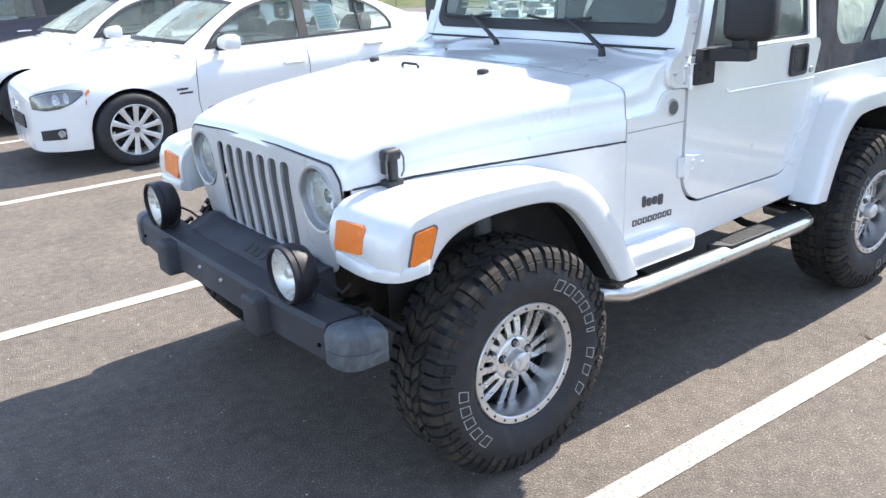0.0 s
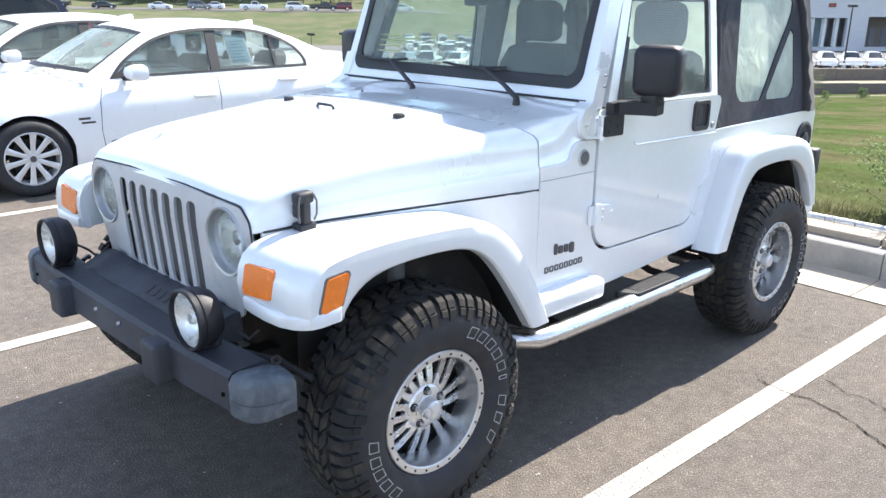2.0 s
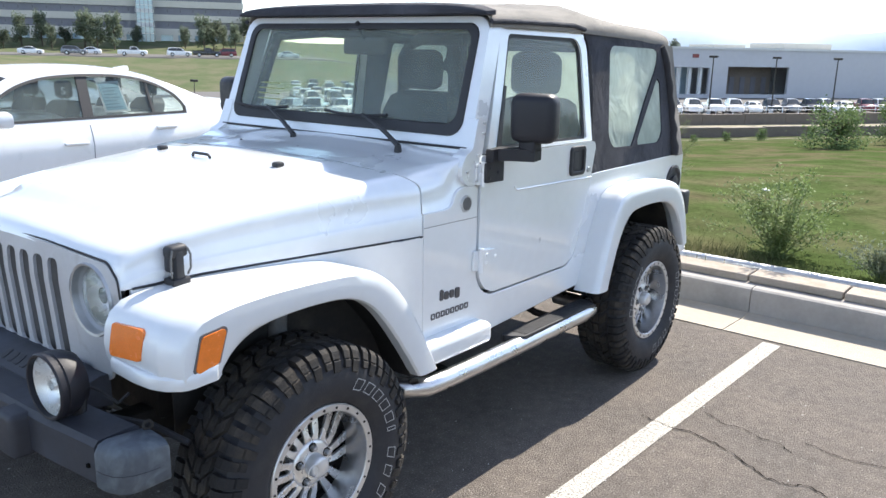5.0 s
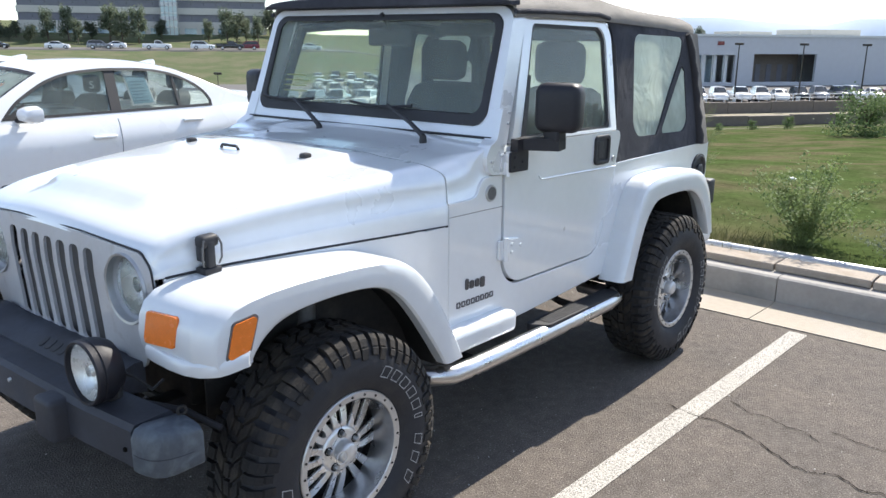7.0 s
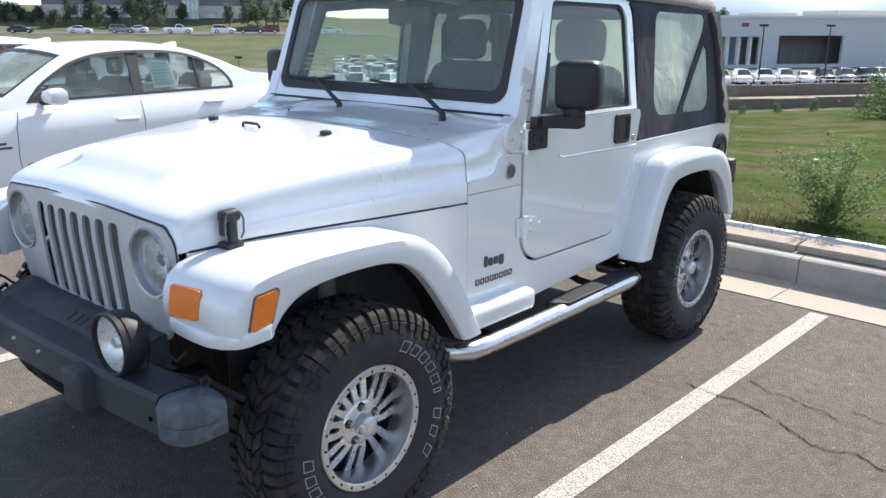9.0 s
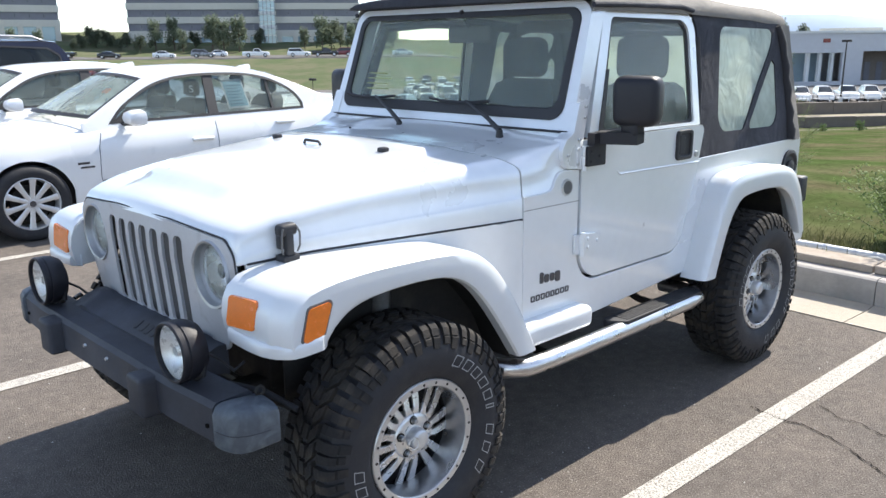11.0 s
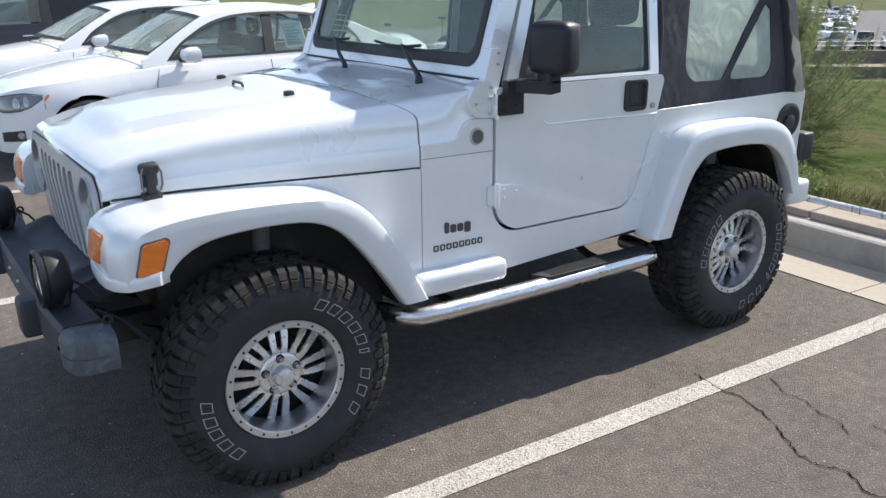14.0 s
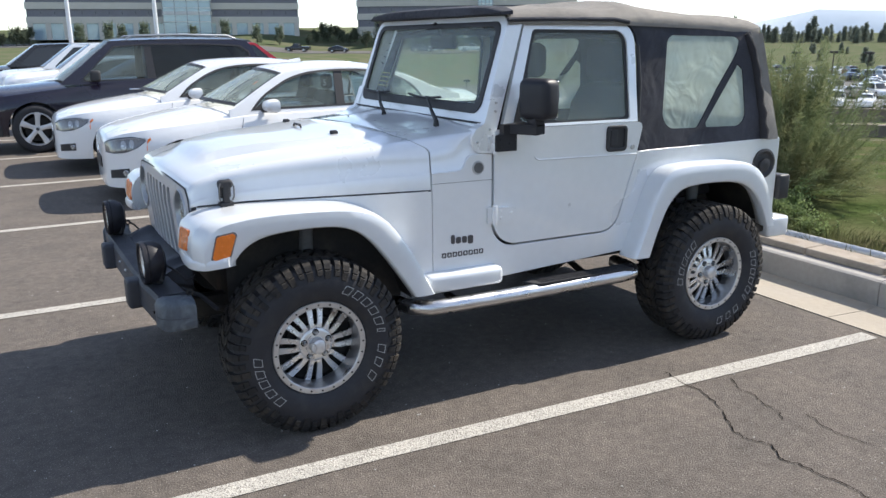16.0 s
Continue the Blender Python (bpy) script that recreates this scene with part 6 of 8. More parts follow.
SUV = dict(length=(-0.86, 3.95), wb=2.86, wr=0.37, ar=0.41, half=0.91, rocker=0.27,
    top=[(-0.86, 0.72), (-0.84, 0.82), (-0.78, 0.92), (-0.6, 0.985), (-0.2, 1.02), (0.5, 1.08), (0.8, 1.10), (1.0, 1.10), (3.6, 1.12), (3.88, 1.10), (3.95, 0.9)],
    belt=[(-0.86, 0.68), (-0.7, 0.82), (-0.2, 0.90), (0.6, 0.98), (1.4, 1.03), (2.6, 1.06), (3.6, 1.08), (3.95, 0.9)],
    plan=[(-0.86, 0.58), (-0.84, 0.70), (-0.78, 0.79), (-0.6, 0.86), (-0.3, 0.90), (0.2, 0.91), (3.0, 0.91), (3.6, 0.87), (3.85, 0.80), (3.95, 0.70)],
    glass=dict(base_f=0.46, zf=1.08, top_f=1.24, zt=1.68, roof_mid=2.2, zmid=1.735, top_r=3.55, zr=1.68, base_r=3.84, zrb=1.10, yb=0.83, yt=0.63, zb=1.02),
    dlo=[(0.70, 1.055), (1.28, 1.60), (1.8, 1.635), (2.8, 1.63), (3.40, 1.60), (3.55, 1.50), (3.62, 1.12)], pillar=(1.78, 1.90))
TRUCK = dict(length=(-0.9, 4.6), wb=3.4, wr=0.38, ar=0.42, half=0.95, rocker=0.35,
    top=[(-0.9, 0.85), (-0.88, 0.98), (-0.8, 1.05), (0.2, 1.13), (0.7, 1.16), (2.3, 1.16), (2.32, 1.16), (4.55, 1.15), (4.6, 1.0)],
    belt=[(-0.9, 0.8), (-0.7, 0.95), (0.6, 1.05), (2.3, 1.10), (4.5, 1.10), (4.6, 1.0)],
    plan=[(-0.9, 0.75), (-0.85, 0.85), (-0.7, 0.92), (0, 0.95), (4.4, 0.95), (4.6, 0.88)],
    glass=dict(base_f=0.62, zf=1.12, top_f=1.15, zt=1.72, roof_mid=1.7, zmid=1.78, top_r=2.2, zr=1.74, base_r=2.36, zrb=1.14, yb=0.86, yt=0.70, zb=1.08),
    dlo=[(0.80, 1.10), (1.18, 1.66), (1.6, 1.69), (2.10, 1.68), (2.24, 1.14)], pillar=(1.42, 1.52))


def body_at(S, x, f):
    """A point of the left flank (y negative): f = 0 at the lower edge, 1 at the belt, 2 at the centre line of the top."""
    w, zb, zt = curve(x, S["plan"]), curve(x, S["belt"]), curve(x, S["top"])
    z0 = S["rocker"]
    for xa in (0.0, S["wb"]):
        dx = abs(x - xa)
        if dx < S["ar"]:
            z0 = max(z0, S["wr"] + math.sqrt(S["ar"] ** 2 - dx * dx))
    z0 = min(z0, zb - 0.02)
    if f <= 1:
        z = z0 + (zb - z0) * f
        k = curve(z / zb, [(0.0, 0.885), (0.22, 0.935), (0.36, 0.972), (0.55, 0.986), (0.70, 0.996), (0.79, 1.0), (0.84, 0.990), (0.93, 0.960), (1.0, 0.925)])
        return Vector((x, -w * k, z))
    g = f - 1
    k = 0.925 * (1 - g) ** 0.92
    rise = 1 - (1 - g) ** 2.6
    return Vector((x, -w * k, zb + (zt - zb) * rise))


def car_body(S, nx, fs):
    x0, x1 = S["length"]
    xs = [x0 + (x1 - x0) * i / nx for i in range(nx + 1)] + [x0 + d for d in (0.01, 0.03, 0.06)] + [x1 - d for d in (0.02, 0.05)]
    for xa in (0.0, S["wb"]):
        xs += [xa + S["ar"] * math.cos(radians(a)) for a in range(0, 181, 12 if nx > 30 else 30)] + [xa - S["ar"] - 0.004, xa + S["ar"] + 0.004]
    xs = sorted(xs)
    rows = []
    for x in xs:
        h = [body_at(S, x, f) for f in fs]
        rows.append([tuple(p) for p in h] + [(p.x, -p.y, p.z) for p in reversed(h[:-1])])
    bm = B()
    vv = loft(bm, rows)
    for r in (vv[0], vv[-1]):
        bm.faces.new(r)
    return bm


def patch(S, x0, x1, f0, f1, off, sides=(1, -1), nx=8, nf=4, taper=0.0):
    """A piece of the car's skin, lifted off it by a few millimetres."""
    bm = B()
    for s in sides:
        rows = []
        for i in range(nx + 1):
            x = x0 + (x1 - x0) * i / nx
            row = []
            for j in range(nf + 1):
                t = j / nf
                f = f0 + (f1 - f0) * t
                f = f + taper * (i / nx) * (0.5 - t) * (f1 - f0)
                p = body_at(S, x, f)
                q = body_at(S, x + 0.01, f) - body_at(S, x - 0.01, f)
                u = body_at(S, x, min(f + 0.02, 2)) - body_at(S, x, f - 0.02)
                n = u.cross(q).normalized() if u.cross(q).length > 0 else Vector((0, -1, 0))
                if n.y > 0: n = -n
                p = p + n * off
                row.append((p.x, s * p.y, p.z))
            rows.append(row)
        loft(bm, rows)
    return bm


def alloy_wheel(root, at, r, spokes, wide, flip, cache):
    base = Matrix.Translation(at) @ pose(0, 0, 0, 0, 0, 180 if flip else 0)
    if cache:
        w = cache[0].copy(); scene.collection.objects.link(w)
        w.parent, w.matrix_basis = root, base
        for c in cache[0].children:
            k = c.copy(); scene.collection.objects.link(k); k.parent = w
        return w
    k = r / 0.325
    bm = B(); lathe(bm, [(0.226 * k, 0.012), (0.226 * k, 0.0), (0.218 * k, -0.004), (0.212 * k, 0.004), (0.206 * k, 0.03), (0.20 * k, 0.15)], 40)
    w = part("wheel", bm, ALLOYDULL, root, "", 40, base)
    cache.append(w)
    bm = B()
    for i in range(spokes):
        a = 2 * math.pi * i / spokes + 0.2
        t, e = Vector((-math.sin(a), 0, math.cos(a))), Vector((math.cos(a), 0, math.sin(a)))
        rows = []
        for rr_, wd, y in ((0.04 * k, wide * 0.8, 0.018), (0.10 * k, wide * 0.75, 0.014), (0.17 * k, wide * 0.9, 0.012), (0.214 * k, wide * 1.15, 0.008)):
            p = e * rr_ + Vector((0, y, 0))
            rows.append([p - t * wd, p - t * wd * 0.5 + Vector((0, -0.006, 0)), p + t * wd * 0.5 + Vector((0, -0.006, 0)), p + t * wd, p + t * wd * 0.7 + Vector((0, 0.03, 0)), p - t * wd * 0.7 + Vector((0, 0.03, 0))])
        loft(bm, rows, True, True)
    part("spokes", bm, ALLOYDULL, w, "", 30, Matrix())
    bm = B(); lathe(bm, [(0.0, 0.004), (0.028, 0.006), (0.036, 0.014), (0.062, 0.018), (0.066, 0.05)], 28); part("hub", bm, ALLOYDULL, w, "", 35, Matrix())
    bm = B(); cyl(bm, (0, 0.003, 0), (0, 0.008, 0), 0.026, None, 20); part("hub_cap", bm, BADGE, w, "dark round hub cap", 30, Matrix())
    bm = B(); lathe(bm, [(0.0, 0.075), (0.16 * k, 0.075), (0.165 * k, 0.10), (0.0, 0.10)], 28); part("brake_disc", bm, DARKSTEEL, w, "", 35, Matrix())
    bm = B(); lathe(bm, [(0.222 * k, 0.008), (0.235 * k, -0.010), (0.265 * k, -0.016), (0.30 * k, -0.010), (0.317 * k, 0.01), (r, 0.035), (r, 0.19), (0.31 * k, 0.215), (0.23 * k, 0.22)], 48); part("tyre", bm, RUBBER, w, "black road tyre", 40, Matrix())
    return w


def box_cabin(car, S, paint, detail, lean):
    """The upright greenhouse of an estate car or truck."""
    g, L = S["glass"], Matrix()
    out = [(g["base_f"] - 0.05, g["zb"] + 0.0), (g["base_f"], g["zf"]), (g["top_f"], g["zt"]), (g["roof_mid"], g["zt"] + 0.018), (g["top_r"], g["zr"] - 0.005), (g["base_r"] + 0.02, g["zrb"] - 0.02), (g["base_r"] + 0.04, g["zb"] + 0.02)]
    dlo = fillet(S["dlo"], 0.03, 3)
    for s in (-1, 1):
        bm = B(); plate(bm, fillet(out, [0, 0.02, 0.12, 0.5, 0.2, 0.1, 0], 5), [dlo], lambda u, v, s=s: (u, s * lean(v), v), (0, -s * 0.03, 0), 0.004 if detail else 0)
        part("cabin_side", bm, paint, car, "", 35, L)
        if detail:
            front = [(min(u, S["pillar"][0] + 0.03), v) for u, v in dlo]
            rear = [(max(u, S["pillar"][0] + 0.05), v) for u, v in dlo]
            for pts, gm, lab in ((front, CARGLASS, "tinted front door window"), (rear, PRIVACY, "dark privacy glass")):
                bm = B(); plate(bm, pts, [], lambda u, v, s=s: (u, s * (lean(v) - 0.012), v), None); bmesh.ops.dissolve_degenerate(bm, dist=0.0005, edges=bm.edges[:]); o = part("side_window", bm, gm, car, lab, 0, L); o.visible_shadow = False
        else:
            bm = B(); plate(bm, dlo, [], lambda u, v, s=s: (u, s * (lean(v) - 0.012), v), None); o = part("side_window", bm, FARGLASS, car, "tinted side windows", 0, L); o.visible_shadow = False
        if detail:
            p0, p1 = S["pillar"]
            zt = lerp(p0, [(a, b) for a, b in S["dlo"] if b > g["zb"] + 0.2])
            bm = B(); plate(bm, [(p0 - 0.01, lerp(p0, S["belt"]) - 0.0), (p1 + 0.01, lerp(p1, S["belt"]) - 0.0), (p1 - 0.02, zt + 0.01), (p0 - 0.01, zt + 0.01)], [], lambda u, v, s=s: (u, s * (lean(v) - 0.006), v), (0, -s * 0.02, 0)); part("pillar", bm, BLACK, car, "black door pillar", 30, L)
            inner = fillet([(u + (0.022 if i < 2 else -0.02 if i > 3 else 0), v - (0.022 if v > g["zb"] + 0.2 else -0.018)) for i, (u, v) in enumerate(S["dlo"])], 0.03, 3)
            bm = B(); plate(bm, fillet(S["dlo"], 0.03, 3), [inner], lambda u, v, s=s: (u, s * (lean(v) + 0.002), v), (0, -s * 0.02, 0)); part("window_trim", bm, BLACK, car, "black window surround", 30, L)
    n = 9
    def cross(xc, z, y, crown, bow):
        return [(xc + bow * (abs(i / (n - 1) * 2 - 1) ** 2), y * (i / (n - 1) * 2 - 1), z - crown * (i / (n - 1) * 2 - 1) ** 2) for i in range(n)]
    bm = B()
    loft(bm, [cross(g["top_f"] - 0.02, g["zt"] + 0.03, lean(g["zt"]) - 0.01, 0.035, 0.05), cross(g["top_f"] + 0.2, g["zt"] + 0.048, lean(g["zt"]) + 0.004, 0.038, 0.0), cross(g["roof_mid"], g["zmid"] + 0.01, lean(g["zt"]) + 0.004, 0.038, 0), cross(g["top_r"] - 0.25, g["zr"] + 0.055, lean(g["zr"]), 0.038, 0), cross(g["top_r"] + 0.02, g["zr"] + 0.028, lean(g["zr"]) - 0.01, 0.035, -0.03)])
    thicken(bm, 0.02)
    part("roof", bm, paint, car, "", 50, L)
    for nm, rows in (("windshield", [cross(g["base_f"] - 0.10, g["zf"] + 0.012, g["yb"] - 0.05, 0.02, 0.16), cross((g["base_f"] + g["top_f"]) / 2 - 0.04, (g["zf"] + g["zt"]) / 2 + 0.03, (g["yb"] + g["yt"]) / 2 - 0.02, 0.02, 0.10), cross(g["top_f"] - 0.01, g["zt"] + 0.022, lean(g["zt"]) - 0.015, 0.03, 0.05)]),
                     ("rear_window", [cross(g["top_r"], g["zr"] + 0.024, lean(g["zr"]) - 0.015, 0.03, -0.03), cross((g["base_r"] + g["top_r"]) / 2 + 0.04, (g["zrb"] + g["zr"]) / 2 + 0.03, (g["yb"] + g["yt"]) / 2 - 0.06, 0.02, -0.06), cross(g["base_r"] + 0.06, g["zrb"] + 0.01, g["yb"] - 0.12, 0.01, -0.10)])):
        bm = B(); loft(bm, rows); o = part(nm, bm, WINDSHIELD if detail else FARGLASS, car, "", 60, L); o.visible_shadow = False


def cabin(car, S, paint, detail):
    """A saloon's arched greenhouse: sides cut by their windows, one top skin from the hood over the roof to the deck."""
    g, L = S["glass"], Matrix()
    def lean(z):
        t = (z - g["zb"]) / (g["zt"] - g["zb"])
        return g["yb"] - (g["yb"] - g["yt"]) * (0.80 * t + 0.20 * t * abs(t))
    n = 60 if detail else 22
    rim = [tuple(p) for p in spline(S["line"], n)]
    dlo = [tuple(p) for p in spline(S["dlo"], 40 if detail else 16)]
    base = [(3.30, 0.93), (0.50, 0.88)]
    gl_ = CARGLASS if detail else FARGLASS
    for s in (-1, 1):
        bm = B(); plate(bm, rim + base, [dlo], lambda u, v, s=s: (u, s * lean(v), v), (0, -s * 0.03, 0), 0.006 if detail else 0)
        part("cabin_side", bm, paint, car, "", 35, L)
        bm = B(); plate(bm, dlo, [], lambda u, v, s=s: (u, s * (lean(v) - 0.014), v), None); o = part("side_window", bm, gl_, car, "tinted side windows", 0, L); o.visible_shadow = False
        if detail:
            bm = B(); plate(bm, inset(dlo, -0.004), [inset(dlo, 0.020)], lambda u, v, s=s: (u, s * (lean(v) + 0.003), v), (0, -s * 0.02, 0)); part("window_trim", bm, BLACK, car, "black window surround", 30, L)
            zl = lambda x: 0.942 + 0.023 * (x - 0.76) / 2.0
            zt = lambda x: curve(x, S["dlo"][:-2])
            for x0, x1, dx, nm in ((S["pillar"][0], S["pillar"][1], 0.03, "pillar"), (2.415, 2.44, -0.012, "quarter_bar")):
                bm = B(); plate(bm, [(x0, zl(x0) - 0.003), (x1, zl(x1) - 0.003), (x1 + dx, zt(x1) + 0.003), (x0 + dx, zt(x0) + 0.003)], [], lambda u, v, s=s: (u, s * (lean(v) - 0.004), v), (0, -s * 0.02, 0)); part(nm, bm, BLACK, car, "black door pillar", 30, L)
            bm = B(); plate(bm, [(0.765, 0.945), (0.96, 0.948), (0.955, 1.075), (0.90, 1.04)], [], lambda u, v, s=s: (u, s * (lean(v) - 0.002), v), (0, -s * 0.02, 0)); part("mirror_triangle", bm, BLACK, car, "black mirror triangle", 30, L)
    def skin(k, w):
        x, z = rim[k]
        bow = curve(x, [(0.5, -0.26), (0.7, -0.21), (1.2, -0.10), (1.6, 0.0), (2.2, 0.0), (2.6, 0.05), (3.3, 0.14)])
        crown = curve(x, [(0.5, 0.035), (1.2, 0.052), (1.8, 0.052), (2.5, 0.055), (3.3, 0.02)])
        return (x + bow * (1 - w * w), (lean(z) - 0.004) * w, z + crown * (1 - abs(w) ** 2.4))
    ws_ = [i / 6 - 1 for i in range(13)]
    kf = max(k for k in range(n) if rim[k][0] <= 1.20)
    kr = min(k for k in range(n) if rim[k][0] >= 2.50)
    bm = B(); loft(bm, [[skin(k, w) for w in ws_] for k in range(kf, kr + 1)]); thicken(bm, 0.02); part("roof", bm, paint, car, "", 50, L)
    for nm, k0, k1 in (("windshield", 2 if detail else 1, kf), ("rear_window", kr, n - 3)):
        bm = B(); loft(bm, [[(lambda p: (p[0], p[1], p[2] - 0.006))(skin(k, w * 0.955)) for w in ws_] for k in range(k0, k1 + 1)])
        o = part(nm, bm, CARSCREEN if detail else FARGLASS, car, "", 60, L); o.visible_shadow = False
        if detail:
            bm = B()
            for ka, kb in ((k0, min(k0 + 1, k1)), (k1 - 1, k1)):
                loft(bm, [[skin(k, w * 0.957) for w in ws_] for k in (ka, kb)])
            for s in (-1, 1):
                loft(bm, [[skin(k, s * 0.957), skin(k, s * 0.925)] for k in range(k0, k1 + 1)])
            part("glass_edge", bm, BLACK, o, "black ceramic edge of the glass", 60, L)
            for s in (-1, 1):
                bm = B(); loft(bm, [[skin(k, s * 0.955), skin(k, s * 1.0)] for k in range(k0, k1 + 1)]); part("screen_pillar", bm, paint, car, "", 60, L)


def saloon(name, S, paint, at, label, detail, group="", cache=None, spokes=10, wide=0.026, sill=True):
    """A car from its tables; local x runs from the front axle to the rear, y to the car's right."""
    car = thing(name, at, label, "car", group)
    L = Matrix()
    fs = [0, 0.06, 0.15, 0.3, 0.45, 0.6, 0.72, 0.84, 0.92, 1.0, 1.06, 1.15, 1.3, 1.5, 1.75, 2.0] if detail else [0, 0.2, 0.5, 0.8, 1.0, 1.12, 1.4, 2.0]
    part("body", car_body(S, 70 if detail else 16, fs), paint, car, "", 38, L)
    g = S["glass"]
    lean = lambda z: g["yb"] - (g["yb"] - g["yt"]) * max(0, z - g["zb"]) / (g["zt"] - g["zb"])
    if "line" in S:
        cabin(car, S, paint, detail)
    else:
        box_cabin(car, S, paint, detail, lean)
    bm = B(); box(bm, g["base_f"] - 0.5, S["wb"] + 0.3, -S["half"] + 0.1, S["half"] - 0.1, S["rocker"] - 0.02, S["belt"][3][1] - 0.15); part("floor_pan", bm, CHASSIS, car, "dark floor and underside", 30, L)
    cc = [] if cache is None else cache
    for xa in (0, S["wb"]):
        for s in (-1, 1):
            if detail:
                alloy_wheel(car, (xa, s * (S["half"] - 0.005), S["wr"]), S["wr"], spokes, wide, s > 0, cc)
            else:
                bm = B(); lathe(bm, [(0.0, 0.0), (S["wr"] * 0.6, -0.005), (S["wr"] * 0.66, 0.01)], 14); w = part("wheel", bm, ALLOYDULL, car, "", 40, Matrix.Translation((xa, s * (S["half"] - 0.01), S["wr"])) @ pose(0, 0, 0, 0, 0, 180 if s > 0 else 0))
                bm = B(); lathe(bm, [(S["wr"] * 0.64, 0.012), (S["wr"] * 0.7, -0.012), (S["wr"] * 0.92, -0.01), (S["wr"], 0.03), (S["wr"], 0.2)], 18); part("tyre", bm, RUBBER, w, "", 40, L)
    return car


FARGLASS = material("far_car_glass", (0.03, 0.035, 0.04), 0.08, 0, 0.5, 0.02, 2)


def dress_sedan(car, S, paint, sign=False, big=1.0):
    """Lamps, seams, handles, mirrors, seats and the rest of a near saloon car."""
    L = Matrix()
    x0 = S["length"][0]
    for s in (1, -1):
        def lampskin(x, t, off):
            z0, z1 = lerp(x, [(-0.735, 0.572), (-0.66, 0.562), (-0.56, 0.576), (-0.46, 0.618), (-0.36, 0.690)]), lerp(x, [(-0.735, 0.662), (-0.70, 0.694), (-0.62, 0.716), (-0.50, 0.728), (-0.36, 0.704)])
            zb = curve(x, S["belt"])
            p = body_at(S, x, min(1.0, (min(z0 + (z1 - z0) * t, zb) - S["rocker"]) / (zb - S["rocker"]))) if abs(x) > S["ar"] else body_at(S, x, 0.9)
            return (p.x - off * 0.5, s * (p.y - off), p.z)
        bm = B(); loft(bm, [[lampskin(-0.735 + 0.365 * i / 16, j / 6, 0.004) for j in range(7)] for i in range(17)]); hl = part("headlamp", bm, HEADLAMP, car, "swept clear headlamp", 60, L)
        bm = B(); tube(bm, [lampskin(-0.735 + 0.365 * i / 16, 1.0, 0.004) for i in range(17)], 0.005, 6); tube(bm, [lampskin(-0.735 + 0.365 * i / 16, 0.0, 0.003) for i in range(17)], 0.0035, 6); part("lamp_seam", bm, INK, hl, "dark seam round the headlamp", 60, L)
        for xa, ra in ((-0.575, 0.030), (-0.50, 0.026)):
            bm = B(); loft(bm, [[lampskin(xa + ra * math.cos(a) * r * 0.9, 0.46 + 0.36 * math.sin(a) * r, 0.007 + 0.004 * (1 - r)) for a in [k * 0.5236 for k in range(12)]] for r in (1.0, 0.8, 0.5)], True, True); part("lamp_projector", bm, LAMPBOWL, hl, "bright headlamp bowl", 60, L)
        bm = B(); tube(bm, [lampskin(-0.735 + 0.36 * i / 16, 0.90, 0.006) for i in range(17)], 0.005, 6); part("lamp_brow", bm, LAMPBOWL, hl, "bright strip over the lamps", 60, L)
    for s in (1, -1):
        bm = patch(S, x0 + 0.392, x0 + 0.440, 0.66, 0.74, 0.005, sides=(s,)); part("side_marker", bm, AMBER, car, "orange side marker", 60, L)
    for s in (1, -1):
        bm = patch(S, x0 + 0.050, x0 + 0.215, 0.20, 0.37, 0.005, sides=(s,)); fi = part("lower_intake", bm, BLACK, car, "black lower intake", 60, L)
        p = body_at(S, x0 + 0.180, 0.285)
        bm = B(); lathe(bm, [(0.0, -0.010), (0.026, -0.012), (0.034, -0.006), (0.038, 0.004)], 20, (0, 0, 0), 'y'); bmesh.ops.transform(bm, matrix=Matrix.Translation((p.x, -s * p.y * -1.0 if s < 0 else p.y, p.z)) @ pose(0, 0, 0, 0, 0, (-48 if s > 0 else 228)), verts=bm.verts[:]); part("fog_lamp", bm, LAMPBOWL, fi, "small round fog lamp", 40, L)
    for s in (-1, 1):
        kid = lambda u, v, d=0.0: (x0 - 0.014 + 0.42 * max(0.0, abs(u) - 0.05) + 0.30 * max(0.0, v - 0.56) - d, u, v)
        bm = B(); plate(bm, fillet([(s * 0.028, 0.515), (s * 0.205, 0.515), (s * 0.232, 0.60), (s * 0.195, 0.662), (s * 0.050, 0.662)], 0.03, 4), [fillet([(s * 0.048, 0.530), (s * 0.188, 0.530), (s * 0.210, 0.60), (s * 0.182, 0.645), (s * 0.062, 0.645)], 0.022, 4)], lambda u, v: kid(u, v), (0.05, 0, 0), 0.005); kg = part("kidney_grille", bm, CHROME, car, "chrome-rimmed twin grille", 35, L)
        bm = B(); plate(bm, fillet([(s * 0.040, 0.522), (s * 0.196, 0.522), (s * 0.220, 0.60), (s * 0.188, 0.653), (s * 0.055, 0.653)], 0.02, 4), [], lambda u, v: kid(u, v, -0.012), (0.03, 0, 0)); part("grille_mesh", bm, BLACK, kg, "dark grille mesh", 30, L)
        bm = B()
        ym = s * (S["glass"]["yb"] + 0.15)
        loft(bm, [[(x + 0.94 * big, ym + s * (-0.09 + 0.20 * k) * 1.0, S["glass"]["zb"] + 0.055 + dz * h) for k, dz in ((0, -1), (0.5, -1.1), (0.9, -0.8), (1.0, 0), (0.9, 0.8), (0.5, 1.1), (0, 1))] for x, h in ((-0.10, 0.012), (-0.085, 0.045), (-0.03, 0.066), (0.03, 0.070), (0.05, 0.062))], True, True)
        mi = part("mirror", bm, paint, car, "white door mirror", 50, L)
